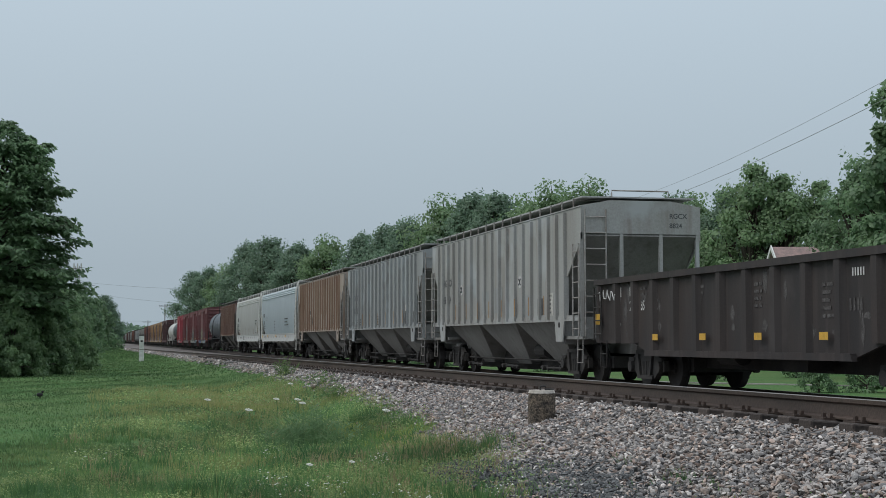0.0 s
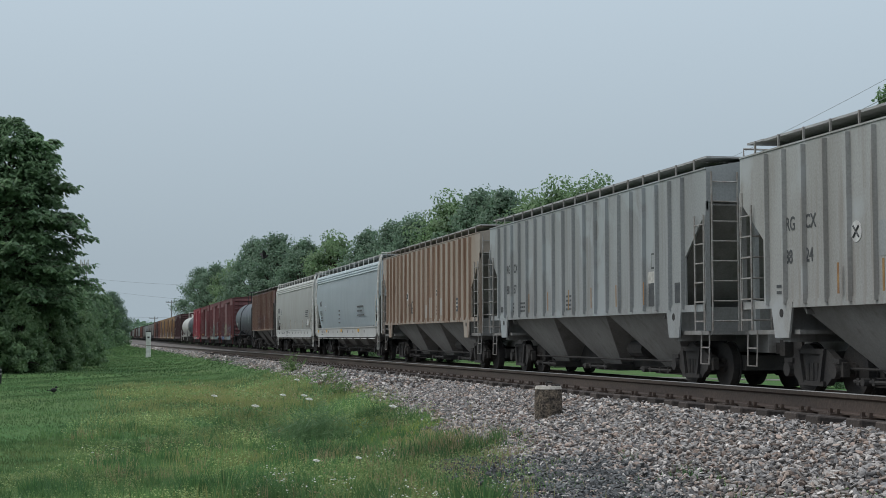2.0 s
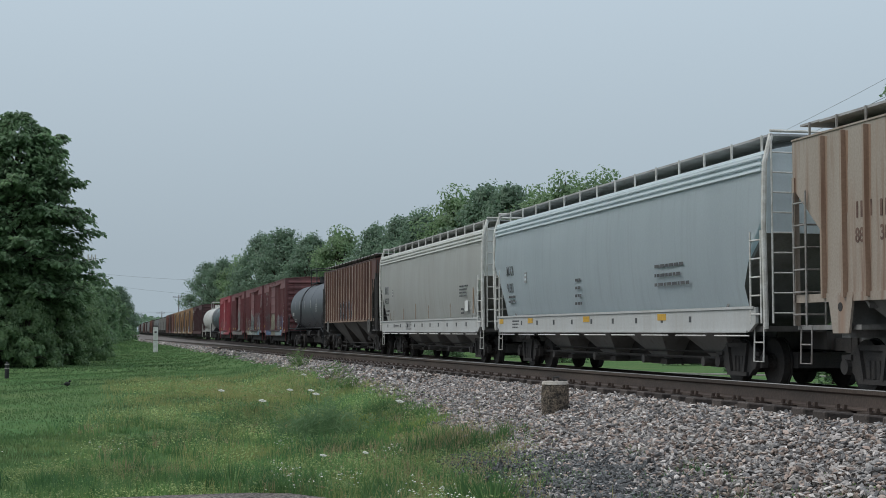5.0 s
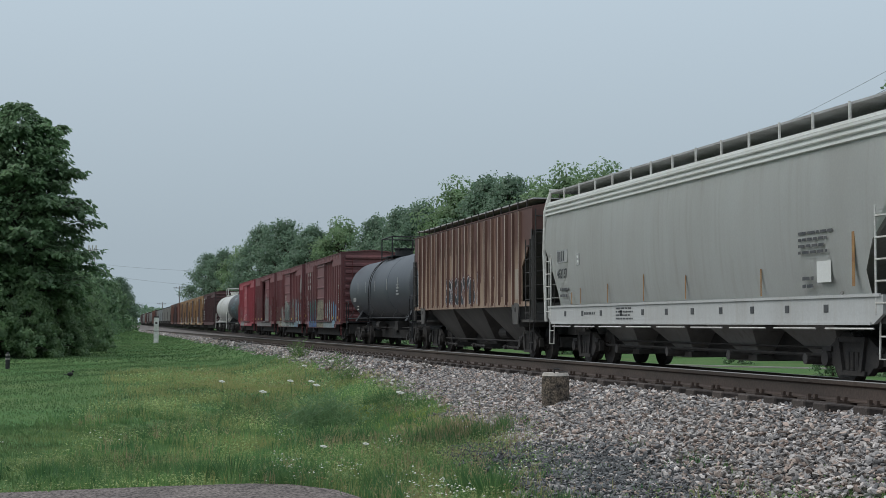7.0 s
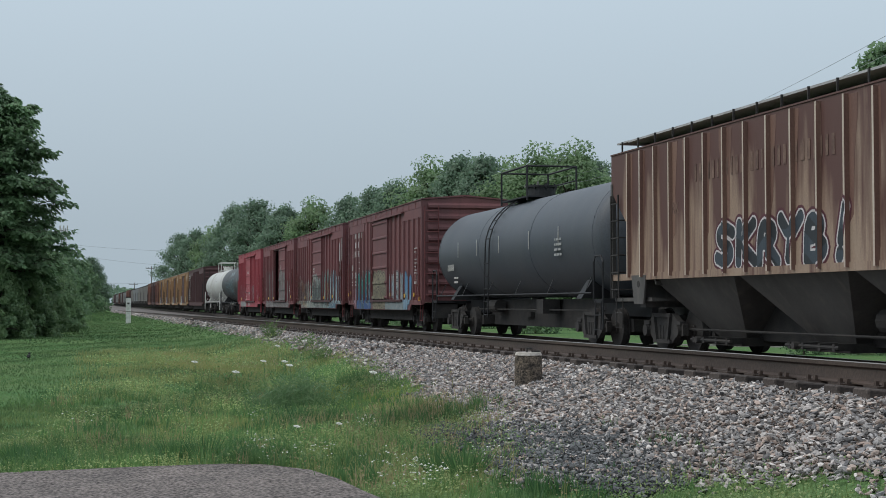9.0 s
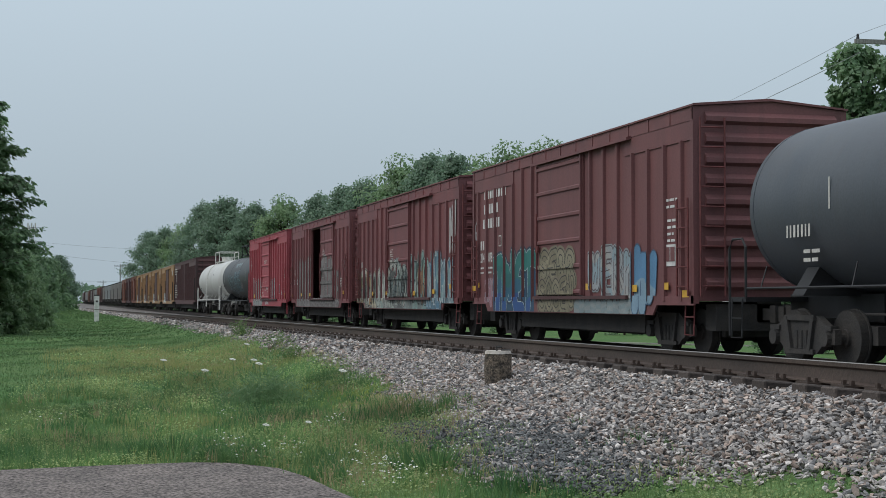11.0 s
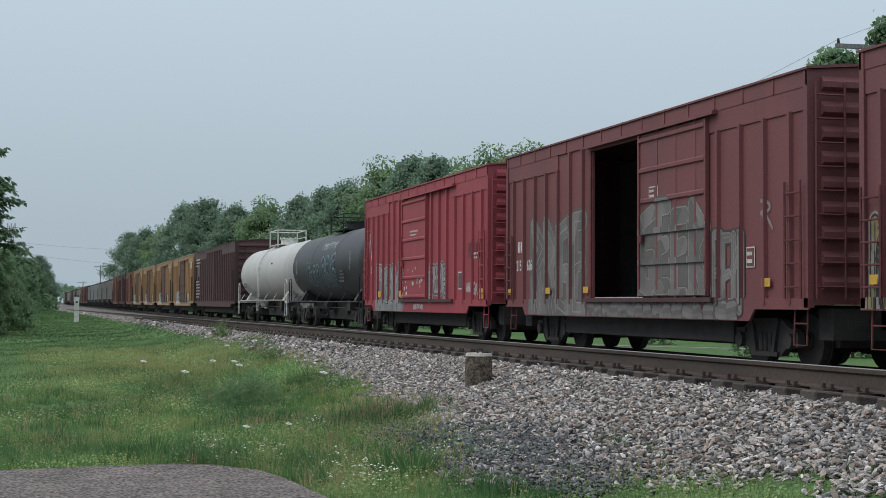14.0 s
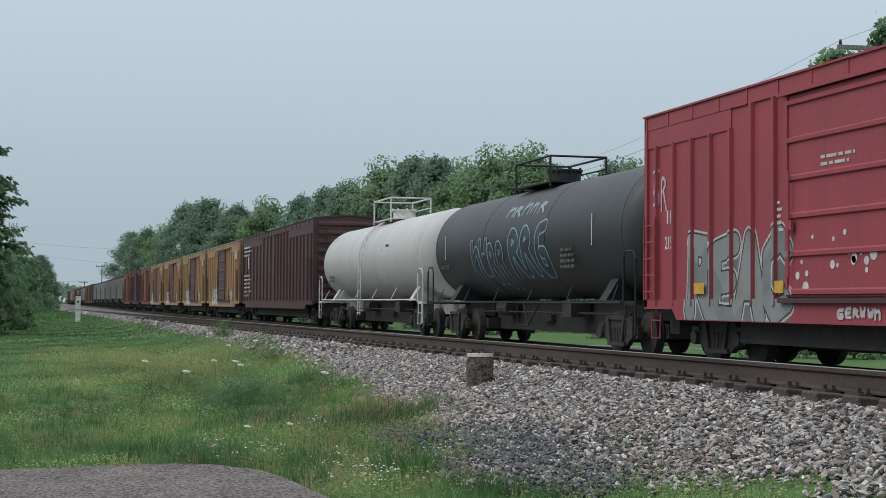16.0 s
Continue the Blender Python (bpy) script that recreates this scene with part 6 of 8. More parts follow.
# ---- gondola ----
def gondola(name, label, start, end):
    length = end - start
    h = length / 2
    car = root(name, label, "gondola car", start, end)
    outline = [(-h, 2.36), (-h, 0.98), (-h + 2.4, 0.98), (-h + 3.4, 0.73), (h - 3.4, 0.73), (h - 2.4, 0.98), (h, 0.98), (h, 2.36)]
    for s in (-1, 1):
        a, b = sorted((s * 1.5, s * 1.45))
        bm = bmesh.new()
        slab(bm, outline, "x", a, b)
        part("side_wall", bm, GONDOLA, car)
        bm = bmesh.new()
        a, b = sorted((s * 1.62, s * 1.42))
        box(bm, a, b, -h - 0.05, h + 0.05, 2.36, 2.49)
        part("top_rail", bm, GONDOLA, car)
    bm = bmesh.new()
    slab(bm, [(-h + 3.2, 0.715), (h - 3.2, 0.715), (h - 3.25, 0.84), (-h + 3.25, 0.84)], "x", -1.6, -1.5)
    part("bottom_rail", bm, GONDOLA, car)
    n = 14
    for k in range(n):
        y = -h + 0.15 + (length - 0.3) * k / (n - 1)
        z0 = 0.84 if abs(y) < h - 3.2 else 1.0
        bm = bmesh.new()
        slab(bm, [(-1.5, y - 0.16), (-1.6, y - 0.09), (-1.6, y + 0.09), (-1.5, y + 0.16)], "z", z0, 2.36)
        part("side_stake", bm, GONDOLA, car)
    for s in (-1, 1):
        bm = bmesh.new()
        a, b = sorted((s * h, s * (h - 0.06)))
        box(bm, -1.5, 1.5, a, b, 1.0, 2.42)
        part("end_wall", bm, GONDOLA, car)
        for k in range(3):
            bm = bmesh.new()
            z = 1.2 + k * 0.42
            slab(bm, [(s * h, z), (s * (h + 0.1), z + 0.06), (s * (h + 0.1), z + 0.14), (s * h, z + 0.2)], "x", -1.45, 1.45)
            part("end_rib", bm, GONDOLA, car)
    bm = bmesh.new()
    box(bm, -1.45, 1.45, -h + 0.06, h - 0.06, 1.0, 1.08)
    part("floor", bm, GONDOLA, car)
    bm = bmesh.new()
    box(bm, -0.3, 0.3, -h, h, 0.45, 1.0)
    drum(bm, (-0.8, 1.2, 0.75), "y", 0.2, 0.9, 12)
    box(bm, -0.95, -0.45, -1.8, -0.9, 0.5, 0.9)
    part("underframe", bm, SOOT, car)
    for y in (-h + 0.1, h - 0.6):
        ladder(car, -1.66, y, 1.05, 2.3, 0.5, "y", SOOT, 4)
        step(car, y + 0.25, SOOT, 1.05, 0.42)
    for y, z in ((h - 0.2, 1.55), (h - 3.9, 1.12), (h - 6.43, 1.12), (h - 8.93, 1.12), (h - 11.4, 1.12), (h - 14.0, 1.12)):
        plate(car, y, z, 0.3, 0.13 if z < 1.3 else 0.25, REFLECTOR, "reflector", -1.604)
    lettering(car, "48", h - 1.2, 1.72, 0.3, WHITE_INK, -1.507, 0.8)
    lettering(car, "24", h - 2.1, 1.72, 0.3, WHITE_INK, -1.507, 0.8)
    lettering(car, "35", h - 2.8, 1.72, 0.3, WHITE_INK, -1.507, 0.8)
    print_bars(car, h - 1.25, 2.26, 0.42, 1, WHITE_INK, 0.3, 0.22, -1.507, 2)
    print_bars(car, h - 2.12, 2.26, 0.35, 1, WHITE_INK, 0.3, 0.22, -1.507, 3)
    for k, (y, z, n2) in enumerate(((h - 1.3, 1.45, 1), (h - 2.1, 1.55, 2), (h - 2.8, 2.22, 3), (h - 3.5, 2.2, 4), (h - 3.5, 1.75, 3), (h - 4.6, 2.1, 2), (h - 5.9, 2.15, 3), (h - 8.6, 2.1, 4), (h - 11.2, 2.0, 5))):
        print_bars(car, y, z, 0.42, n2, SCUFF, 0.13, 0.06, -1.507, 40 + k)
    print_bars(car, h - 12.2, 2.2, 0.5, 1, WHITE_INK, 0.16, 0.13, -1.507, 5)
    print_bars(car, h - 12.1, 1.72, 0.5, 1, SCUFF, 0.16, 0.2, -1.507, 6)
    r = random.Random(4)
    for k in range(26):
        y, z = r.uniform(-h + 0.5, h - 0.5), r.uniform(1.1, 2.2)
        bm = bmesh.new()
        w, e = r.uniform(0.03, 0.16), r.uniform(0.05, 0.3)
        slab(bm, [(y - w, z), (y - w * 0.3, z - e), (y + w, z - e * 0.5), (y + w * 0.7, z + e * 0.6), (y, z + e)], "x", -1.503, -1.5)
        part("scuff", bm, SCUFF, car)
    bm = bmesh.new()
    pts = [(-1.61, h - 0.25 - 0.09 * k - 0.03 * math.sin(k * 2.2), 2.1 + 0.13 * math.sin(k * 1.9 + 0.5)) for k in range(14)]
    tube(bm, pts, 0.014, 4)
    part("sprayed_tag", bm, WHITE_INK, car)
    gear(car, length, 2.1, True)
    return car


# ---- the freight train: its cars in order, nearest first ----
SCUFF = shade("worn_grey_scuffs", (0.105, 0.098, 0.095), 0.85, other=(0.05, 0.045, 0.043), scale=9, grain=0.3, bump=0)
GREY_INK = shade("faded_grey_lettering", (0.27, 0.28, 0.28), 0.8, other=(0.36, 0.36, 0.35), scale=5, grain=0.1, bump=0)
OCHRE = shade("ochre_rust", (0.36, 0.22, 0.09), 0.8, other=(0.25, 0.13, 0.06), scale=5, grain=0.15, bump=0)
gondola("gondola_car", "grimy black-brown open gondola car with yellow reflectors, on rails", 17.9, 33.4)

c = hopper("covered_hopper", "faded grey ribbed covered hopper with rust streaks, on rails", 34.5, 51.2, GREY1, RODGREY, SLOPE)
h = (51.2 - 34.5) / 2
for word, y, z in (("RG", 6.48, 2.88), ("CX", 5.74, 2.88), ("88", 6.5, 2.31), ("24", 5.74, 2.31)):
    lettering(c, word, y, z, 0.33, DARK_INK, -1.586, 0.85)
for y in (3.99, -2.92):
    bm = bmesh.new()
    drum(bm, (-1.59, y, 2.7), "x", 0.17, 0.008, 20)
    disc = part("round_sticker", bm, WHITE_INK, c)
    bm = bmesh.new()
    tube(bm, ((-1.594, y - 0.09, 2.61), (-1.594, y + 0.09, 2.79)), 0.02, 4)
    tube(bm, ((-1.594, y + 0.09, 2.61), (-1.594, y - 0.09, 2.79)), 0.02, 4)
    part("cross_mark", bm, DARK_INK, disc)
print_bars(c, h - 1.5, 1.95, 0.35, 2, DARK_INK, x=-1.588, seed=8)
plate(c, -4.9, 1.95, 0.5, 0.45, DARK_INK, x=-1.582)
plate(c, -5.75, 2.0, 0.6, 0.6, STICKER, x=-1.582)
print_bars(c, -5.5, 2.25, 0.5, 5, DARK_INK, x=-1.592, seed=9)
for k in range(8):
    plate(c, h - 3.9 - k * 1.42, 1.98, 0.06, 0.5, OCHRE, "rust_and_shade_run", -1.667)
for k, (y, z, w, e) in enumerate(((3.0, 2.55, 0.6, 0.55), (2.2, 2.7, 0.55, 0.6), (-0.6, 2.25, 0.9, 0.75), (0.9, 2.2, 0.8, 0.7), (-3.6, 2.0, 0.7, 0.6))):
    plate(c, y, z, w, e, GREY2, "repainted_patch", -1.581)

for word, z in (("RGCX", 4.1), ("8824", 3.86)):
    t = lettering(c, word, 0, 0, 0.17, DARK_INK)
    t.matrix_basis = pose(0.75, -h - 0.006, z, 90, 0, 0)

c = hopper("covered_hopper", "cool grey ribbed covered hopper with dark car number, on rails", 52.8, 69.7, GREY2, RODGREY, SLOPE)
h = (69.7 - 52.8) / 2
for word, y, z in (("RG", 6.48, 2.9), ("CX", 5.72, 2.9), ("88", 6.48, 2.3), ("57", 5.72, 2.3)):
    lettering(c, word, y, z, 0.34, DARK_INK, -1.586, 0.85)
plate(c, h - 4.05, 2.75, 0.25, 0.3, STICKER, x=-1.582)
plate(c, -5.55, 2.68, 0.28, 0.34, DARK_INK, x=-1.582)
plate(c, -5.55, 2.68, 0.2, 0.26, GREY2, x=-1.59)
plate(c, -5.4, 1.95, 0.34, 0.5, DARK_INK, x=-1.583)
print_bars(c, 0.7, 2.1, 0.5, 5, DARK_INK, 0.11, 0.05, -1.586, 34)
print_bars(c, 6.1, 2.02, 0.5, 3, DARK_INK, x=-1.586, seed=11)
print_bars(c, 5.0, 2.02, 0.6, 3, DARK_INK, x=-1.586, seed=12)
plate(c, h - 1.45, 1.85, 0.28, 0.16, DARK_INK, x=-1.582)
plate(c, -h + 1.5, 1.95, 0.4, 0.42, DARK_INK, x=-1.582)
plate(c, -h + 3.0, 2.2, 0.5, 0.5, STICKER, x=-1.582)
for k in range(6):
    plate(c, h - 4.6 - k * 1.8, 1.98, 0.05, 0.5, OCHRE, "rust_and_shade_run", -1.667)

TANPATCH = paint("faded_cream_patch", (0.4, 0.39, 0.37), (0.35, 0.325, 0.3), (0.3, 0.18, 0.1), 0.6)
c = hopper("covered_hopper", "tan ribbed covered hopper with long rust streaks, on rails", 71.0, 87.8, TAN, RODGREY, SLOPE, ribcoat=TANRIB, flank=LIGHT_RUST_AND_SHADE)
h = (87.8 - 71.0) / 2
rib_rust_and_shade(c, LIGHT_RUST_AND_SHADE, 9, (0.03, 0.13), share=0.6)
for y in (3.12, -2.25):
    bm = bmesh.new()
    drum(bm, (-1.59, y, 2.62), "x", 0.17, 0.008, 20)
    disc = part("round_sticker", bm, WHITE_INK, c)
    bm = bmesh.new()
    tube(bm, ((-1.594, y - 0.09, 2.53), (-1.594, y + 0.09, 2.71)), 0.02, 4)
    tube(bm, ((-1.594, y + 0.09, 2.53), (-1.594, y - 0.09, 2.71)), 0.02, 4)
    part("cross_mark", bm, DARK_INK, disc)
print_bars(c, 6.15, 3.12, 0.5, 1, FADED_INK, 0.3, 0.26, -1.586, 15)
print_bars(c, 5.4, 3.1, 0.45, 1, FADED_INK, 0.3, 0.26, -1.586, 16)
for word, y in (("88", 6.2), ("38", 5.42)):
    lettering(c, word, y, 2.47, 0.33, FADED_INK, -1.586, 0.85)
plate(c, -5.32, 2.13, 0.34, 0.46, DARK_INK, x=-1.584)
print_bars(c, -5.2, 2.27, 0.25, 3, STICKER, 0.12, 0.06, -1.592, 13)
print_bars(c, -2.1, 2.15, 0.4, 3, FADED_INK, 0.13, 0.06, -1.587, 17)
sprayed(c, 2.75, 2.1, 1.95, 2.4, 2, ((0.05, 0.045, 0.045),), (0.05, 0.045, 0.045), None, 0.02, 0.008, seed=31, base=-1.586, proud=-1.669, rib=0.036)
for y, z, w, e in ((-1.15, 2.1, 0.7, 0.75), (-0.4, 1.98, 0.6, 0.5), (-2.95, 2.1, 0.6, 0.6)):
    plate(c, y, z, w, e, TANPATCH, "repainted_patch", -1.581)

c = smooth_hopper("covered_hopper", "smooth pale blue-grey covered hopper with white sill, on rails", 88.9, 108.5, BLUEGREY, SILLGREY, RAILWHITE)
h = (108.5 - 88.9) / 2
lettering(c, "MULX", 8.24, 2.73, 0.38, DARK_INK, -1.604, 0.74, 2.0)
lettering(c, "91361", 8.24, 2.22, 0.38, DARK_INK, -1.575, 0.76, 4.3)
print_bars(c, 8.1, 2.12, 0.85, 2, DARK_INK, 0.14, 0.07, -1.567, 16)
plate(c, 6.2, 2.6, 0.22, 0.3, GREY_INK, "stencil", -1.592)
print_bars(c, 6.27, 2.7, 0.14, 2, BLUEGREY, 0.12, 0.06, -1.599, 35)
print_bars(c, -4.2, 2.5, 2.0, 3, DARK_INK, 0.2, 0.07, -1.605, 17)
print_bars(c, 1.5, 2.4, 0.6, 4, DARK_INK, 0.2, 0.07, -1.6, 18)
for y in (8.9, 5.69, 0.6, -4.6):
    plate(c, y, 1.36, 0.5, 0.14, REFLECTOR, "reflector", -1.602)
print_bars(c, h - 2.2, 1.38, 0.8, 3, DARK_INK, 0.09, 0.04, -1.603, 19)
for k in range(9):
    plate(c, h - 3.2 - k * 1.6, 1.3, 0.12, 0.12, DARK_INK, "stencil", -1.601)

c = smooth_hopper("covered_hopper", "smooth pale warm-grey covered hopper with white sill, on rails", 109.9, 128.7, CREAMGREY, SILLGREY, RAILWHITE)
h = (128.7 - 109.9) / 2
plate(c, 7.67, 2.82, 0.9, 0.34, GREY_INK, "faded_panel", -1.596)
print_bars(c, 8.05, 2.95, 0.75, 1, DARK_INK, 0.3, 0.26, -1.608, 21)
lettering(c, "463137", 8.17, 2.25, 0.34, DARK_INK, -1.575, 0.86, 4.3)
print_bars(c, 8.0, 1.98, 0.85, 2, DARK_INK, 0.17, 0.07, -1.553, 22)
plate(c, 6.33, 2.68, 0.24, 0.3, GREY_INK, "stencil", -1.592)
print_bars(c, 6.4, 2.78, 0.14, 2, CREAMGREY, 0.12, 0.06, -1.599, 36)
print_bars(c, -6.1, 2.62, 1.3, 4, DARK_INK, 0.11, 0.05, -1.6, 23)
plate(c, -6.95, 1.92, 0.5, 0.36, CREAMGREY, x=-1.552)
print_bars(c, -6.15, 1.85, 0.45, 2, DARK_INK, 0.13, 0.06, -1.55, 24)
plate(c, -8.0, 2.1, 0.09, 0.9, OCHRE, "rust_and_shade_run", -1.575)
for k in range(11):
    plate(c, h - 2.0 - k * 1.45, 1.3, 0.16, 0.13, DARK_INK, "stencil", -1.601)
print_bars(c, h - 6.0, 1.42, 1.3, 4, DARK_INK, 0.08, 0.035, -1.603, 25)
print_bars(c, h - 3.6, 1.33, 0.9, 1, DARK_INK, 0.08, 0.06, -1.603, 26)
for y, e in ((7.0, 0.3), (6.27, 0.4), (4.15, 0.45), (1.68, 0.6), (-0.82, 0.5), (-4.48, 0.5)):
    plate(c, y, 1.55 + e / 2, 0.05, e, OCHRE, "rust_and_shade_run", -1.548)

c = hopper("covered_hopper", "heavily rusted cream covered hopper with graffiti, on rails", 129.9, 146.7, RUSTY, SOOT, MUDDY, MUDDY, ribs=18, ribcoat=CREAMRIB, bracket=MUDDY, rib=0.032, flank=RUST_AND_SHADE)
h = (146.7 - 129.9) / 2
rib_rust_and_shade(c, RUST_AND_SHADE, 5, (0.07, 0.28), share=0.6)
print_bars(c, 3.7, 3.75, 6.3, 1, FADED_INK, 0.3, 0.34, -1.586, 27)
for word, y, z in (("P", 5.95, 2.85), ("RX", 4.85, 2.85)):
    lettering(c, word, y, z, 0.33, FADED_INK, -1.586, 0.8)
sprayed(c, 2.75, -2.5, 1.74, 2.5, "SKRYBI", ((0.05, 0.065, 0.08), (0.03, 0.035, 0.04)), (0.55, 0.52, 0.52), (0.1, 0.03, 0.04), 0.115, 0.035, 0.05, seed=3, base=-1.586, proud=-1.669, rib=0.03)
plate(c, -4.9, 2.4, 0.55, 1.1, FADED_INK, x=-1.582)
print_bars(c, -3.7, 2.5, 0.5, 2, WHITE_INK, 0.1, 0.06, -1.586, 28)
print_bars(c, -3.7, 1.85, 0.4, 2, WHITE_INK, 0.1, 0.06, -1.586, 29)
plate(c, -6.75, 2.2, 0.3, 0.9, TAN, "repainted_patch", -1.582)

c = tank_car("tank_car", "plain black tank car with top handrail, on rails", 147.4, 164.9, TANKBLACK, BLACK, BLACK, cage_y=1.2, low_rail=1.28)
for y in (-5.2, -2.6, 0.4, 2.9, 5.2):
    plate(c, y, 2.75, 0.04, 0.5, STICKER, "pale_mark", -1.462)
print_bars(c, -4.9, 2.7, 0.8, 4, GREY_INK, 0.13, 0.06, -1.47, 31)
print_bars(c, 6.6, 2.3, 1.1, 1, STICKER, 0.14, 0.2, -1.455, 32)
print_bars(c, 6.3, 1.9, 0.6, 2, STICKER, 0.14, 0.06, -1.31, 33)

c = boxcar("boxcar", "oxide-red boxcar with white lettering and teal graffiti, on rails", 166.1, 181.1, BOX8, RODRED, (1.63, -1.47))
h = 7.5
word_bars(c, 6.45, 4.14, (8,), 0.26, 0.262, WHITE_INK)
word_bars(c, 6.48, 3.73, (6,), 0.26, 0.235, WHITE_INK)
word_bars(c, 6.58, 3.33, (7,), 0.26, 0.235, WHITE_INK)
word_bars(c, h - 0.68, 2.73, (2,), 0.25, 0.21, WHITE_INK)
lettering(c, "214", h - 0.66, 2.14, 0.36, WHITE_INK, -1.556, 0.7)
lettering(c, "078", h - 1.42, 2.14, 0.36, WHITE_INK, -1.556, 0.7)
print_bars(c, h - 0.68, 2.0, 0.4, 2, WHITE_INK, 0.13, 0.05, -1.557, 45)
print_bars(c, h - 1.44, 2.0, 0.45, 2, WHITE_INK, 0.13, 0.05, -1.557, 48)
plate(c, h - 2.55, 2.68, 0.24, 0.3, STICKER)
plate(c, h - 2.55, 2.68, 0.17, 0.23, BOX8, x=-1.567)
for y, z in ((7.33, 1.42), (6.95, 1.5), (-1.9, 1.38), (-4.6, 1.32), (-6.2, 1.35), (-7.15, 1.2)):
    plate(c, y, z, 0.3, 0.14, REFLECTOR, "reflector", -1.602)
plate(c, -6.35, 1.95, 0.5, 0.42, WHITE_INK)
for k in (-0.12, 0.12):
    plate(c, -6.35 + k, 1.97, 0.2, 0.28, BOX8, x=-1.567)
print_bars(c, -6.1, 3.05, 0.6, 2, WHITE_INK, 0.13, 0.05, -1.557, 46)
print_bars(c, -6.2, 2.65, 0.5, 5, WHITE_INK, 0.13, 0.05, -1.557, 47)

TEAL = ((0.03, 0.16, 0.145), (0.03, 0.13, 0.13), (0.03, 0.11, 0.17), (0.03, 0.08, 0.22))
sprayed(c, 5.45, 1.95, 0.8, 2.26, "TNET", TEAL, (0.36, 0.44, 0.44), (0.025, 0.045, 0.075), 0.19, 0.022, 0.06, seed=81, bands=True, ground=(0.028, 0.07, 0.12))
sprayed(c, 6.3, 5.55, 0.9, 1.7, 3, ((0.3, 0.16, 0.19), (0.25, 0.2, 0.23)), (0.36, 0.26, 0.29), None, 0.04, 0.02, seed=82)
sprayed(c, 7.4, 6.98, 2.7, 3.3, 2, ((0.3, 0.27, 0.28),), (0.3, 0.27, 0.28), None, 0.022, 0.01, seed=85)
sprayed(c, 1.4, -1.05, 1.5, 2.2, "SEBR", ((0.22, 0.2, 0.135), (0.26, 0.23, 0.16), (0.19, 0.165, 0.11)), (0.03, 0.028, 0.027), (0.2, 0.17, 0.12), 0.13, 0.03, 0.06, seed=83, doors=(-1.5, 1.7), vein=0.014)
sprayed(c, 1.5, -0.95, 0.84, 1.55, "SOCEN", ((0.22, 0.2, 0.135), (0.25, 0.22, 0.15), (0.17, 0.15, 0.1)), (0.03, 0.028, 0.027), (0.2, 0.17, 0.12), 0.12, 0.028, 0.05, seed=87, doors=(-1.5, 1.7), vein=0.014)
sprayed(c, -1.9, -4.6, 1.2, 2.15, 4, ((0.3, 0.32, 0.33), (0.24, 0.31, 0.34), (0.33, 0.33, 0.32)), (0.09, 0.07, 0.08), (0.26, 0.29, 0.3), 0.13, 0.03, 0.03, seed=84, vein=0.014)
sprayed(c, -1.0, -5.2, 0.82, 1.04, 12, ((0.24, 0.27, 0.27), (0.2, 0.25, 0.26)), (0.07, 0.09, 0.09), None, 0.09, 0.02, seed=88, ground=(0.19, 0.23, 0.23))
sprayed(c, -4.55, -5.6, 0.82, 2.0, 2, ((0.1, 0.22, 0.36), (0.2, 0.3, 0.38)), (0.06, 0.11, 0.18), None, 0.17, 0.03, seed=86, bands=True)

c = boxcar("boxcar", "oxide-red boxcar with pale graffiti along its lower half, on rails", 182.6, 197.8, BOX9, RODRED, (1.82, -1.28))
notice(c, 1.3, 2.75, 0.46, 0.26, BOX9, -1.612)
plate(c, 0.35, 2.35, 0.5, 0.05, STICKER, x=-1.612)
for y, z in ((7.2, 1.42), (4.6, 1.34), (2.3, 1.34), (-2.0, 1.32), (-4.6, 1.36), (-6.7, 1.5)):
    plate(c, y, z, 0.3, 0.14, REFLECTOR, "reflector", -1.602)
lettering(c, "21", 6.82, 2.0, 0.3, WHITE_INK, -1.556, 0.7)
lettering(c, "722", 6.08, 2.0, 0.3, WHITE_INK, -1.556, 0.7)
notice(c, 4.9, 2.4, 0.24, 0.24, BOX9)

word_bars(c, 6.82, 2.57, (2,), 0.23, 0.2, WHITE_INK)
DARKLINE = (0.035, 0.03, 0.034)
sprayed(c, 7.4, 6.45, 0.95, 2.2, 2, ((0.26, 0.21, 0.1), (0.28, 0.25, 0.21)), DARKLINE, (0.27, 0.26, 0.24), 0.09, 0.035, 0.04, seed=91, vein=0.012)
sprayed(c, 6.4, 3.95, 0.84, 2.1, 6, ((0.42, 0.38, 0.27), (0.32, 0.34, 0.29), (0.42, 0.42, 0.37), (0.34, 0.2, 0.1)), DARKLINE, (0.36, 0.36, 0.32), 0.075, 0.03, 0.03, seed=92, ground=(0.12, 0.1, 0.09))
sprayed(c, 3.9, 1.5, 0.84, 2.15, 6, ((0.35, 0.38, 0.33), (0.26, 0.34, 0.31), (0.42, 0.4, 0.34), (0.16, 0.19, 0.19)), DARKLINE, (0.4, 0.4, 0.37), 0.08, 0.03, 0.03, seed=97, ground=(0.15, 0.16, 0.15), doors=(-1.3, 1.85))
sprayed(c, 1.55, -1.3, 0.84, 2.35, 5, ((0.33, 0.37, 0.33), (0.15, 0.2, 0.19), (0.39, 0.38, 0.34), (0.26, 0.33, 0.31)), (0.045, 0.045, 0.048), (0.27, 0.29, 0.28), 0.1, 0.03, 0.035, seed=93, ground=(0.13, 0.14, 0.135), doors=(-1.3, 1.85), vein=0.012)
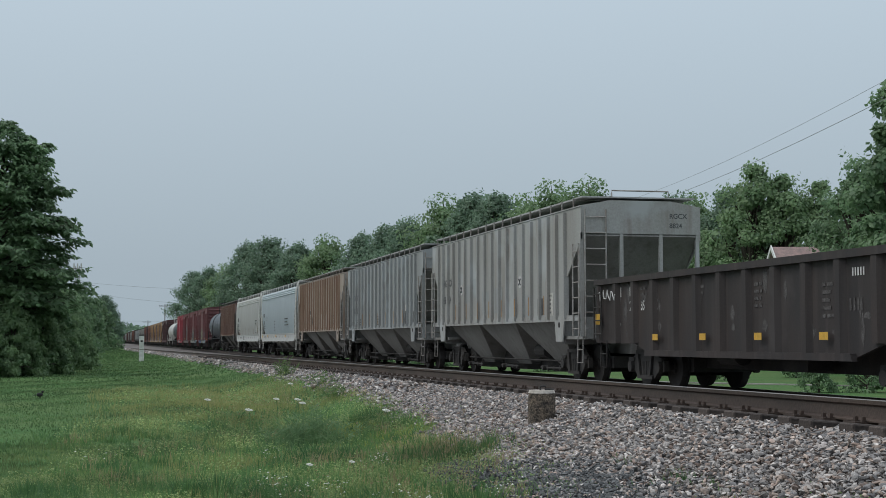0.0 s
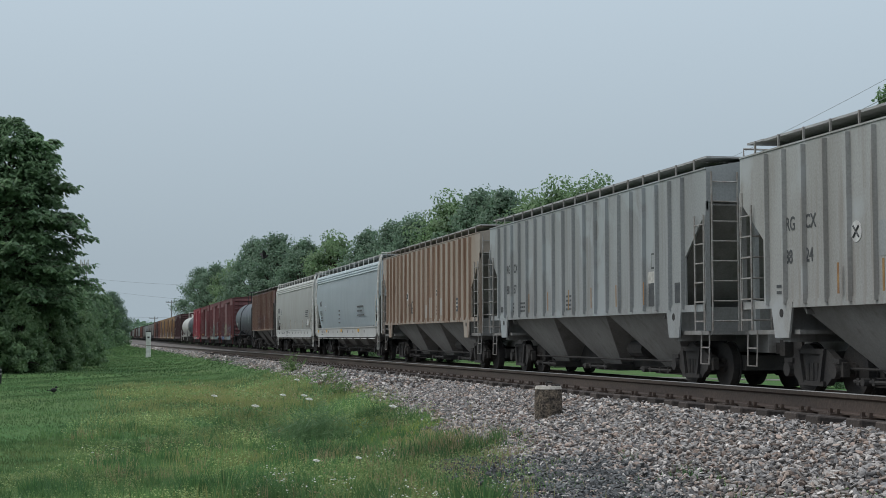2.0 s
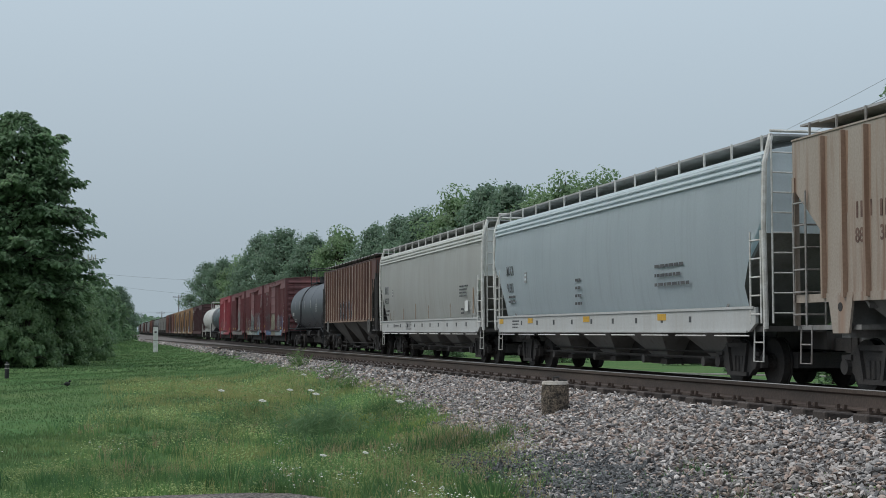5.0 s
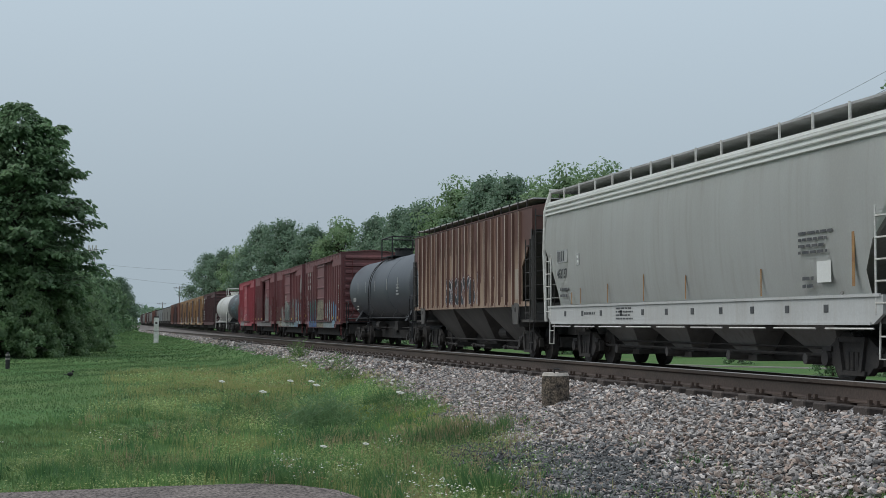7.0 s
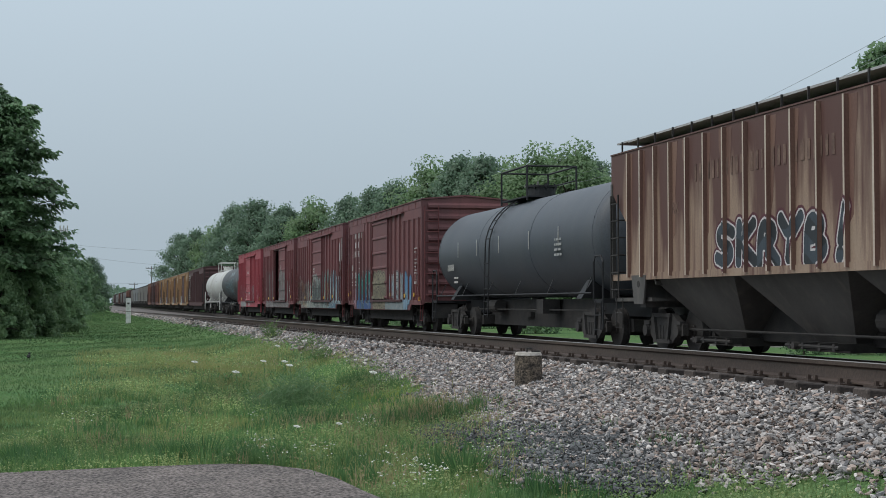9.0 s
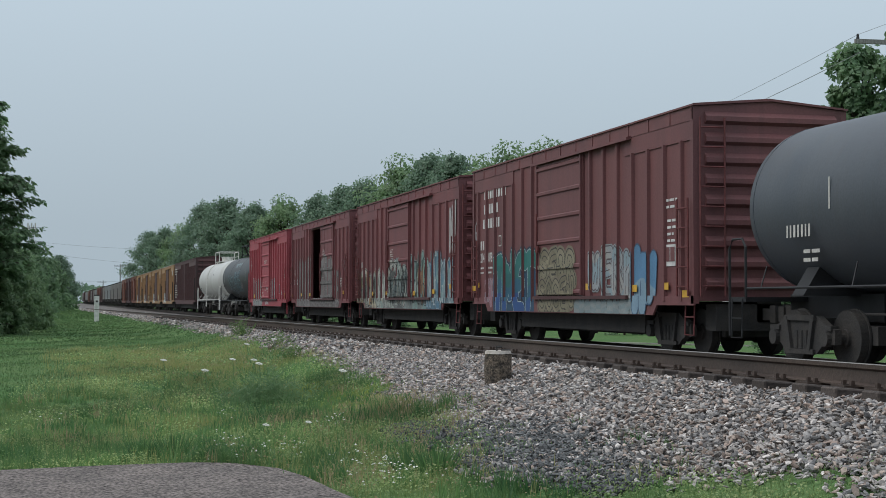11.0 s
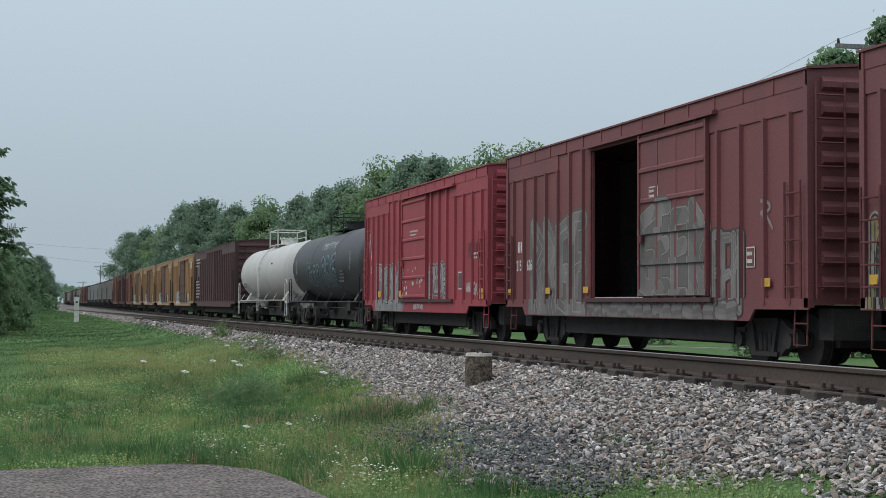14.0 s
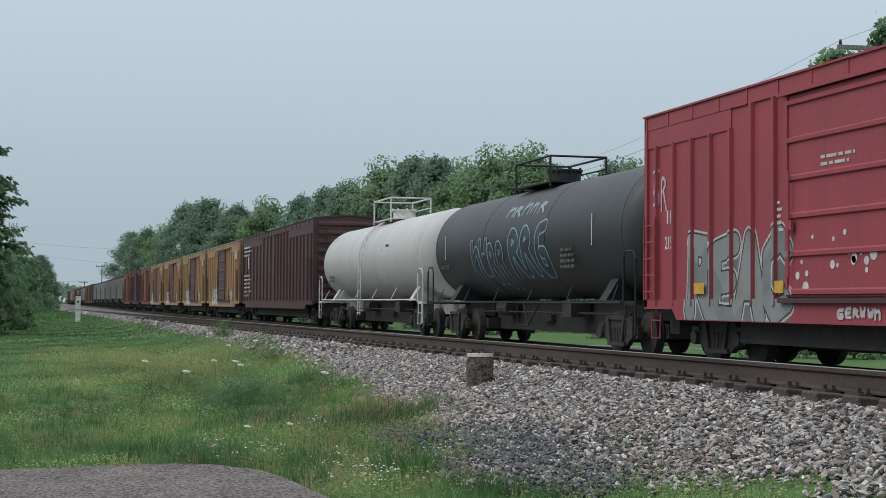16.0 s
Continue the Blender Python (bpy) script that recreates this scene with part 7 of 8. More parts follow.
sprayed(c, -1.3, -3.7, 0.84, 2.5, 4, ((0.22, 0.36, 0.32), (0.32, 0.38, 0.35), (0.18, 0.28, 0.27), (0.33, 0.19, 0.11)), (0.045, 0.05, 0.052), (0.3, 0.32, 0.31), 0.12, 0.032, 0.035, seed=98, ground=(0.15, 0.17, 0.17), vein=0.012)
sprayed(c, -3.75, -7.0, 0.84, 2.4, 6, ((0.14, 0.24, 0.3), (0.22, 0.31, 0.33), (0.09, 0.19, 0.27), (0.22, 0.33, 0.34)), (0.36, 0.4, 0.42), (0.06, 0.1, 0.13), 0.12, 0.022, 0.04, seed=94, ground=(0.09, 0.16, 0.21))
for left, right, top, n, tone, seed in ((7.3, 4.0, 2.15, 9, (0.03, 0.028, 0.03), 191), (3.9, 1.5, 2.2, 7, (0.45, 0.46, 0.42), 192), (1.5, -1.3, 2.35, 7, (0.03, 0.032, 0.034), 193),
                                       (-1.3, -3.7, 2.45, 6, (0.03, 0.034, 0.036), 194), (-3.8, -6.9, 2.35, 8, (0.44, 0.48, 0.49), 195)):
    sprayed(c, left, right, 0.88, top, n, (tone,), tone, None, 0.02, 0.006, seed=seed, bow=1, doors=(-1.3, 1.85))
sprayed(c, -6.45, -7.3, 2.5, 3.9, "NI", ((0.42, 0.41, 0.4), (0.36, 0.35, 0.34)), (0.24, 0.17, 0.17), None, 0.075, 0.02, seed=95, bow=0)

c = boxcar("boxcar", "oxide-red boxcar with its sliding door open, on rails", 199.3, 214.4, BOX10, RODRED, (1.67, -1.3), slid=2.7)
lettering(c, "215", 6.84, 1.87, 0.36, WHITE_INK, -1.556, 0.7)
lettering(c, "626", 6.04, 1.87, 0.36, WHITE_INK, -1.556, 0.7)
word_bars(c, 6.72, 2.58, (2,), 0.27, 0.21, WHITE_INK)
for y, z in ((7.2, 1.35), (4.4, 1.36), (1.95, 1.36), (-6.2, 1.42)):
    plate(c, y, z, 0.3, 0.14, REFLECTOR, "reflector", -1.602)
notice(c, -1.7, 3.2, 0.42, 0.27, BOX10, -1.612)
notice(c, -5.6, 1.85, 0.3, 0.35, BOX10)

GRIMY = ((0.17, 0.155, 0.15), (0.13, 0.118, 0.115), (0.2, 0.185, 0.178))
sprayed(c, 5.75, 2.0, 0.84, 2.95, 4, GRIMY, (0.29, 0.28, 0.27), (0.12, 0.1, 0.1), 0.2, 0.022, 0.06, seed=101, bow=0, ground=(0.14, 0.12, 0.118), vein=0.014)
sprayed(c, -1.05, -4.0, 1.22, 2.9, 4, GRIMY, (0.27, 0.255, 0.245), (0.1, 0.085, 0.085), 0.15, 0.022, 0.03, seed=102, bow=0, doors=(-4.05, -0.98), ground=(0.13, 0.12, 0.115))
sprayed(c, -4.1, -5.3, 0.84, 2.2, 3, GRIMY, (0.25, 0.23, 0.22), (0.07, 0.055, 0.055), 0.07, 0.022, 0.04, seed=103, bow=0, vein=0.012)
sprayed(c, 1.9, -5.2, 0.82, 1.03, 16, GRIMY, (0.08, 0.065, 0.065), None, 0.09, 0.03, seed=104, ground=(0.15, 0.13, 0.125))
sprayed(c, -5.9, -6.4, 2.3, 2.8, 1, ((0.3, 0.25, 0.25),), (0.28, 0.22, 0.22), None, 0.02, 0.01, seed=105)

c = boxcar("boxcar", "bright red boxcar with silver and white graffiti, on rails", 216.0, 231.05, RED11, RED11, (1.77, -1.2))
lettering(c, "215", 6.65, 2.12, 0.34, WHITE_INK, -1.556, 0.7)
lettering(c, "691", 5.65, 2.12, 0.34, WHITE_INK, -1.556, 0.7)
print_bars(c, 6.55, 2.85, 0.35, 1, WHITE_INK, 0.3, 0.25, -1.557, 61)
for y, z in ((5.05, 1.36), (2.15, 1.36), (-6.95, 1.32)):
    plate(c, y, z, 0.42, 0.2 if y > 0 else 0.28, REFLECTOR, "reflector", -1.602)
sprayed(c, 5.55, 1.75, 0.82, 2.2, "REAC", ((0.25, 0.265, 0.26), (0.21, 0.225, 0.22), (0.27, 0.28, 0.275)), (0.04, 0.04, 0.042), (0.5, 0.5, 0.49), 0.19, 0.035, 0.04, seed=113, doors=(-1.25, 1.82), ground=(0.16, 0.165, 0.162), bow=0)
sprayed(c, -1.35, -3.4, 1.2, 2.12, 4, ((0.36, 0.33, 0.34), (0.32, 0.29, 0.3)), (0.035, 0.03, 0.035), (0.3, 0.27, 0.28), 0.12, 0.04, 0.05, seed=112, vein=0.02)
sprayed(c, -5.35, -6.5, 1.3, 1.62, 5, ((0.5, 0.46, 0.46),), (0.5, 0.46, 0.46), None, 0.018, 0.006, seed=115)
sprayed(c, -5.6, -6.9, 2.3, 2.75, 4, ((0.14, 0.05, 0.06),), (0.16, 0.05, 0.06), None, 0.02, 0.01, seed=116)
sprayed(c, 7.2, 6.5, 2.9, 3.6, 2, ((0.5, 0.42, 0.44),), (0.45, 0.3, 0.33), None, 0.022, 0.01, seed=117)
sprayed(c, 0.3, -0.9, 0.88, 1.02, 6, ((0.5, 0.46, 0.46),), (0.5, 0.46, 0.46), None, 0.02, 0.006, seed=118)
for k in range(16):
    r = random.Random(k + 70)
    bm = bmesh.new()
    drum(bm, (-1.618, r.uniform(-0.9, 1.7), r.uniform(1.25, 2.2)), "x", r.uniform(0.03, 0.1), 0.004, 12)
    part("paint_spot", bm, WHITE_INK, c)
plate(c, -4.85, 1.7, 0.42, 0.5, WHITE_INK)
plate(c, -4.85, 1.7, 0.34, 0.42, DARK_INK, x=-1.568)
print_bars(c, 0.75, 3.35, 1.0, 2, STICKER, 0.11, 0.05, -1.615, 62)
print_bars(c, -5.9, 2.45, 0.9, 2, STICKER, 0.11, 0.06, -1.557, 63)
print_bars(c, 2.35, 2.75, 0.35, 5, STICKER, 0.11, 0.05, -1.557, 64)

c = tank_car("tank_car", "black tank car with pale blue sprayed graffiti, on rails", 231.6, 248.1, TANKTAG, BLACK, BLACK, cage_y=0.45, tall=0.66, low_rail=1.1, climb=False)
for y in (-5.6, 6.3):
    plate(c, y, 2.7, 0.05, 0.7, STICKER, "pale_mark", -1.462)
print_bars(c, 6.9, 2.2, 1.2, 1, SCUFF, 0.14, 0.14, -1.43, 71)
print_bars(c, -3.6, 2.35, 1.0, 4, SCUFF, 0.13, 0.07, -1.462, 72)

shell = lambda z: -np.sqrt(np.maximum(1.46 ** 2 - (z - 2.66) ** 2, 0.01)) - 0.006
sprayed(c, 3.7, 0.7, 1.55, 2.75, 4, ((0.036, 0.04, 0.045), (0.04, 0.055, 0.065)), (0.25, 0.37, 0.42), None, 0.1, 0.035, surface=shell, seed=121)
sprayed(c, 0.35, -2.65, 1.85, 2.95, 3, ((0.036, 0.042, 0.05), (0.045, 0.07, 0.085)), (0.22, 0.38, 0.44), None, 0.13, 0.04, surface=shell, seed=122)
sprayed(c, 1.0, -2.1, 3.3, 3.6, 5, ((0.3, 0.38, 0.4),), (0.3, 0.38, 0.4), None, 0.025, 0.01, surface=shell, seed=123)

c = tank_car("tank_car", "white tank car with white handrails and ladder, on rails", 248.5, 266.1, TANKWHITE, RAILWHITE, RAILWHITE, cage_y=0.2, low_rail=1.18, tall=0.78)
print_bars(c, 6.9, 2.15, 1.2, 2, DARK_INK, 0.16, 0.1, -1.42, 73)
print_bars(c, -3.2, 3.1, 0.5, 4, DARK_INK, 0.14, 0.08, -1.42, 74)

c = boxcar("boxcar", "long dark-maroon boxcar with small white lettering, on rails", 267.0, 289.6, MAROON, SOOT, None, ribs=(9, 12), rolling=False)
print_bars(c, 10.6, 4.2, 3.0, 3, STICKER, 0.22, 0.1, -1.606, 75)
plate(c, 9.3, 3.3, 0.9, 0.7, STICKER)
print_bars(c, 10.6, 2.6, 3.0, 6, STICKER, 0.22, 0.08, -1.606, 76)
print_bars(c, 10.4, 1.7, 2.6, 2, STICKER, 0.22, 0.08, -1.606, 77)

# the tail of the train, far down the line
amber = boxcar("boxcar", "weathered amber boxcar with dark doors and graffiti, on rails", 291.1, 307.9, AMBER, SOOT, (1.75, -1.75), roof=SILVERROOF, rolling=False, doorcoat=MAROON, ribs=(6, 6))
plate(amber, -6.8, 3.9, 0.9, 0.5, STICKER, x=-1.602)
oxide = boxcar("boxcar", "brown oxide boxcar, on rails", 361.3, 376.4, BROWN, SOOT, (1.75, -1.3), rolling=False, ribs=(6, 6))
maroon = boxcar("boxcar", "dark-maroon boxcar, on rails", 378.0, 393.1, MAROON, SOOT, (1.75, -1.3), rolling=False, ribs=(6, 6))
drab = hopper("covered_hopper", "dull grey covered hopper, on rails", 411.2, 428.0, DULLGREY, SOOT, MUDDY, rolling=False, ribs=11)
pale = hopper("covered_hopper", "pale grey covered hopper, on rails", 467.5, 484.3, GREY2, SOOT, MUDDY, rolling=False, ribs=11)


def again(car, start, end):
    m = Matrix.Translation((13.1, (start + end) / 2, -0.6))
    TRAIN.append((copy_thing(car, m), (start + end) / 2))


for s in (309.4, 327.7, 346.0):
    again(amber, s, s + 16.8)
again(oxide, 394.6, 409.7)
for k, car in enumerate((drab, drab, None, pale, drab, maroon, oxide, oxide, pale, drab, maroon, drab, maroon, oxide, drab, pale, drab, maroon, maroon, drab, drab)):
    s = 429.6 + k * 18.6
    if car:
        again(car, s, s + 16.8)


# ---- motion ----
def gone(t):
    """How far the train has come after t seconds."""
    return 12.87 * t - 0.00637 * t * t


# ---- things by the track ----
def marker_stub():
    s = new("concrete_marker")
    s.location = (4.82, 15.85, -0.51)
    bm = bmesh.new()
    rings = [(0.155, -0.05), (0.15, 0.05), (0.152, 0.2), (0.148, 0.35), (0.14, 0.375)]
    n = 22
    loops = [[bm.verts.new(((r + 0.006 * math.sin(5 * j + 9 * z)) * math.cos(j * 2 * math.pi / n), (r + 0.006 * math.cos(7 * j)) * math.sin(j * 2 * math.pi / n), z)) for j in range(n)] for r, z in rings]
    for a, b in zip(loops, loops[1:]):
        for j in range(n):
            bm.faces.new((a[j], a[(j + 1) % n], b[(j + 1) % n], b[j]))
    bm.faces.new(loops[0][::-1])
    bm.faces.new(loops[-1])
    part("post_body", bm, CONCRETE, s)
    bm = bmesh.new()
    drum(bm, (0, 0, 0.372), "z", 0.152, 0.035, 18, 0.14)
    part("cap", bm, PALE, s, "chipped pale concrete cap")
    bm = bmesh.new()
    tube(bm, ((-0.03, -0.05, 0.4), (-0.03, -0.05, 0.45), (0.03, -0.05, 0.45)), 0.012, 5)
    tube(bm, ((0.03, -0.02, 0.415), (0.13, -0.03, 0.415)), 0.012, 5)
    part("iron_bolt", bm, SOOT, s)
    tagged(s, "short round pebbled concrete marker standing in the ballast", "marker post")


def white_post():
    s = new("white_post")
    s.location = (2.62, 99, float(ground_z(2.62, 99)))
    bm = bmesh.new()
    box(bm, -0.16, 0.16, -0.1, 0.1, -0.2, 1.7)
    bmesh.ops.bevel(bm, geom=bm.edges[:], offset=0.02, segments=1, affect="EDGES")
    part("post_body", bm, WHITE, s)
    bm = bmesh.new()
    box(bm, -0.17, 0.17, -0.11, 0.11, 1.7, 1.78)
    part("cap", bm, SOOT, s, "dark cap")
    bm = bmesh.new()
    box(bm, -0.168, 0.168, -0.106, 0.106, 0.78, 0.84)
    part("band", bm, RODGREY, s)
    bm = bmesh.new()
    box(bm, -0.07, 0.07, -0.108, -0.1, 1.28, 1.4)
    part("placard", bm, SOOT, s)
    tagged(s, "square white lineside post with a dark cap on the lawn", "marker post")


def bollard():
    s = new("bollard")
    s.location = (-3.15, 46, float(ground_z(-3.15, 46)))
    bm = bmesh.new()
    drum(bm, (0, 0, -0.1), "z", 0.065, 0.52, 12)
    part("bollard_body", bm, BLACK, s)
    for z in (0.3, 0.42):
        bm = bmesh.new()
        drum(bm, (0, 0, z), "z", 0.071, 0.035, 12)
        part("band", bm, RODGREY, s)
    bm = bmesh.new()
    drum(bm, (0, 0, 0.42), "z", 0.07, 0.1, 12, 0.02)
    part("cap", bm, BLACK, s)
    tagged(s, "short black bollard with pale rings on the lawn", "bollard")


marker_stub()
white_post()
bollard()


# ---- weeds and flowers in the verge ----
def clump(name, x, y, stems, tall, spread, material, label, wide=0.012, leaves=4, base=0.35):
    """One leafy weed: bowed stems with narrow leaves."""
    r = np.random.default_rng(int(x * 100 + y * 10))
    pts, faces = [], []
    def blade(a, b, w):
        d = np.array(b) - np.array(a)
        s = np.cross(d, r.normal(size=3))
        s = s / (np.linalg.norm(s) + 1e-9) * w
        k = len(pts)
        m = (np.array(a) + np.array(b)) / 2
        pts.extend([tuple(a - s * 0.4), tuple(a + s * 0.4), tuple(m + s), tuple(b), tuple(m - s)])
        faces.append((k, k + 1, k + 2, k + 3, k + 4))
    for _ in range(stems):
        a = r.uniform(0, 2 * np.pi)
        q = r.uniform(0, 1) ** 0.6
        foot = np.array([base * spread * q * np.cos(a), base * spread * q * np.sin(a), -0.02])
        top = np.array([spread * q * np.cos(a), spread * q * np.sin(a), tall * r.uniform(0.55, 1.0) * (1 - 0.35 * q)])
        blade(foot, top, wide * 0.5)
        for k in range(leaves):
            u = r.uniform(0.25, 1.0)
            p = foot + (top - foot) * u
            b = r.uniform(0, 2 * np.pi)
            blade(p, p + np.array([np.cos(b), np.sin(b), r.uniform(0.1, 0.9)]) * tall * 0.18, wide)
    me = bpy.data.meshes.new(name)
    me.from_pydata(pts, [], faces)
    me.materials.append(material)
    ob = new(name, me)
    ob.location = (x, y, float(ground_z(x, y)))
    return tagged(ob, label, "weed", "weeds in the verge")


clump("weed", 2.62, 18.3, 240, 0.66, 0.42, WEED, "tall blue-green leafy weed clump in the verge grass", 0.007, 2, 0.75)
clump("weed", 2.2, 18.1, 130, 0.5, 0.36, WEED, "blue-green leafy weed clump in the verge grass", 0.007, 2, 0.75)
clump("weed", 3.1, 18.9, 70, 0.4, 0.3, WEED, "blue-green leafy weed clump in the verge grass", 0.007, 2, 0.75)
clump("weed", 4.35, 27.5, 34, 0.4, 0.35, GRASS, "green weed clump at the ballast's edge")
clump("weed", 4.75, 32, 30, 0.45, 0.4, GRASS, "green weed clump at the ballast's edge")
clump("weed", 4.9, 40, 50, 0.6, 0.4, GRASS, "green weed clump at the ballast's edge")
for wx, wy, n, e in ((1.0, 13.0, 110, 0.34), (0.75, 13.2, 90, 0.3), (0.4, 13.3, 80, 0.3), (-0.6, 13.4, 70, 0.27), (2.8, 10.85, 120, 0.36), (2.65, 11.1, 90, 0.32), (2.3, 12.2, 60, 0.26)):
    clump("grass_tuft", wx, wy, n, e, e * 0.75, TALL_GRASS, "thick deep-green grass tuft at the verge", 0.009, 0)


def flower_mesh(r, petals):
    bm = bmesh.new()
    for k in range(petals):
        a = k * 2 * math.pi / petals
        c = Vector((math.cos(a), math.sin(a), 0))
        s = Vector((-math.sin(a), math.cos(a), 0))
        bm.faces.new([bm.verts.new(p) for p in (c * r * 0.15, c * r * 0.7 + s * r * 0.3 + Vector((0, 0, 0.15 * r)), c * r + Vector((0, 0, 0.05 * r)), c * r * 0.7 - s * r * 0.3 + Vector((0, 0, 0.15 * r)))])
    drum(bm, (0, 0, -0.01), "z", r * 0.3, 0.03, 8)
    return finish(bm)


WILD, STEM = flower_mesh(0.06, 13), None
bm = bmesh.new()
tube(bm, ((0, 0, -0.05), (0.03, 0.01, 0.3), (0, 0, 0.6)), 0.006, 4)
STEM = finish(bm)
for fx, fy, fz in ((1.72, 24.48, 0.38), (2.02, 20.65, 0.38), (2.88, 24.76, 0.39), (3.71, 29.46, 0.38), (3.16, 24.16, 0.38), (2.92, 21.75, 0.38), (4.41, 30.51, 0.3), (1.95, 14.0, 0.15), (2.39, 14.2, 0.15), (3.66, 19.04, 0.32)):
    f = new("wild_flower")
    f.location = (fx, fy, float(ground_z(fx, fy)))
    part("stem", STEM, WEED, f, at=Matrix.Diagonal((1, 1, fz / 0.6, 1)))
    part("bloom", WILD, PETAL, f, at=pose(0, 0, fz, 14, 6, 0) @ Matrix.Scale(0.62 if fy < 15 else 1.0, 4), label="flat white flower head")
    tagged(f, "white flat-headed wild flower on a thin stem", "flower", "wild flowers in the verge")

# clover and small daisies: too many to count
x, y = verge(5200, 10.0, 17, -2.5, 3.6)
keep = patchy(x, y, 1.75 - 1.5 * np.clip((x - 0.3) / 1.5, 0, 1) * np.clip((13.2 - y) / 1.5, 0, 1), 1.9, 0.9)
x, y = x[keep], y[keep]
v = np.array([(-0.5, 0, 0), (0, -0.5, 0.1), (0.5, 0, 0), (0, 0.5, 0.1), (0, 0, 0.45)])
v = v[None] * rng.uniform(0.012, 0.026, (len(x), 1, 1)) + np.stack([x, y, ground_z(x, y) + rng.uniform(0.06, 0.17, len(x))], -1)[:, None]
k = np.arange(len(x))[:, None] * 5
f = np.concatenate([np.hstack([k, k + 1, k + 4]), np.hstack([k + 1, k + 2, k + 4]), np.hstack([k + 2, k + 3, k + 4]), np.hstack([k + 3, k, k + 4])])
tagged(bulk("clover_blooms", v.reshape(-1, 3), f, PETAL), "tiny white clover and daisy blooms in the grass", "flowers", kind="stuff")


# ---- beyond the tracks: path, shrubs, house, poles, wires ----
CONCRETE_PATH = shade("grey_concrete", (0.3, 0.29, 0.27), 0.9, other=(0.22, 0.21, 0.19), scale=1.5, grain=0.15)
bm = bmesh.new()
slab(bm, [(18.5, 66.5), (23, 61), (29, 53), (38, 43), (60, 26), (60.2, 26.3), (38.15, 43.35), (29.15, 53.4), (23.2, 61.4), (18.65, 66.85)], "z", -1.6, -1.33)
tagged(part("footpath", bm, CONCRETE_PATH), "pale concrete footpath across the far lawn", "path", kind="structure")
for i, (tx, ty, s) in enumerate(((27.5, 62, 0.2), (33, 66, 0.3), (30, 75, 0.34), (38, 72, 0.36), (26, 84, 0.42), (34, 88, 0.42), (43, 70, 0.42), (23.5, 105, 0.5), (29, 110, 0.55), (26, 125, 0.55), (21.5, 140, 0.5), (24, 160, 0.6), (22, 185, 0.6), (19.5, 215, 0.6), (18.5, 250, 0.65), (48, 78, 0.5), (37, 100, 0.5), (44, 92, 0.5), (24.6, 47.5, 0.2), (26.2, 47, 0.26), (27.6, 45.8, 0.3), (29.6, 46.5, 0.34), (31.5, 45, 0.36), (33.4, 46, 0.4))
                              + tuple((20.5 + 2.6 * k + math.sin(k), 112 - 3.9 * k + 0.045 * k * k * k * 0.12 + 1.2 * math.sin(2.3 * k), 0.46 + 0.08 * math.sin(1.7 * k)) for k in range(15))):
    tree(NEAR_KINDS[2], tx, ty, s, i * 1.9, "bush", "green shrub on the lawn beyond the tracks", "shrubs beyond the tracks")

ROOF = shade("weathered_shingle", (0.29, 0.2, 0.185), 0.9, other=(0.2, 0.15, 0.14), scale=3, grain=0.3)
BRICK = shade("red_brick", (0.22, 0.09, 0.065), 0.9, other=(0.15, 0.07, 0.055), scale=8, grain=0.3)
SIDING = shade("white_siding", (0.62, 0.62, 0.6), 0.7, grain=0.1)


def house():
    s = new("house")
    s.matrix_basis = pose(46.4, 83, float(ground_z(44.6, 83)) - 0.55, 0, 0, -14)
    bm = bmesh.new()
    box(bm, -5.5, 5.5, -3.6, 3.6, -0.3, 5.6)
    part("wall", bm, SIDING, s)
    for k in (-1, 1):
        bm = bmesh.new()
        slab(bm, [(k * 4.1, 5.35), (k * 4.1, 5.55), (0, 8.15), (0, 7.95)], "x", -5.9, 5.9)
        part("roof", bm, ROOF, s)
    for k in (-1, 1):
        bm = bmesh.new()
        slab(bm, [(-3.6, 5.6), (3.6, 5.6), (0, 7.93)], "x", min(k * 5.5, k * 5.42), max(k * 5.5, k * 5.42))
        part("gable", bm, SIDING, s)
    bm = bmesh.new()
    slab(bm, [(-4.15, 5.3), (-4.15, 5.6), (0, 8.25), (4.15, 5.6), (4.15, 5.3), (0, 7.95)], "x", -5.98, -5.9)
    part("verge_board", bm, WHITE, s)
    bm = bmesh.new()
    box(bm, -1.1, -0.3, -0.5, 0.3, 7.0, 9.3)
    ch = part("chimney", bm, BRICK, s)
    bm = bmesh.new()
    box(bm, -1.18, -0.22, -0.58, 0.38, 9.0, 9.14)
    part("chimney_band", bm, PALE, ch)
    for wx in (-3.2, 0, 3.2):
        for wz in (1.2, 3.7):
            bm = bmesh.new()
            box(bm, wx - 0.5, wx + 0.5, -3.63, -3.58, wz, wz + 1.3)
            w = part("window", bm, WHITE, s)
            bm = bmesh.new()
            box(bm, wx - 0.42, wx + 0.42, -3.645, -3.632, wz + 0.08, wz + 1.22)
            part("pane", bm, BLACK, w)
    tagged(s, "white house with a weathered shingle roof and brick chimney", "house")


house()


def strand(points, r, label):
    """A wire that sags from point to point."""
    pts = []
    for a, b in zip(points, points[1:]):
        a, b = Vector(a), Vector(b)
        sag = (b - a).length * 0.012
        pts += [a.lerp(b, k / 14) - Vector((0, 0, 4 * sag * (k / 14) * (1 - k / 14))) for k in range(15 if b == Vector(points[-1]) else 14)]
    bm = bmesh.new()
    tube(bm, pts, r, 5)
    tagged(part("overhead_wire", bm, WIRE), label, "wire", "overhead wires")


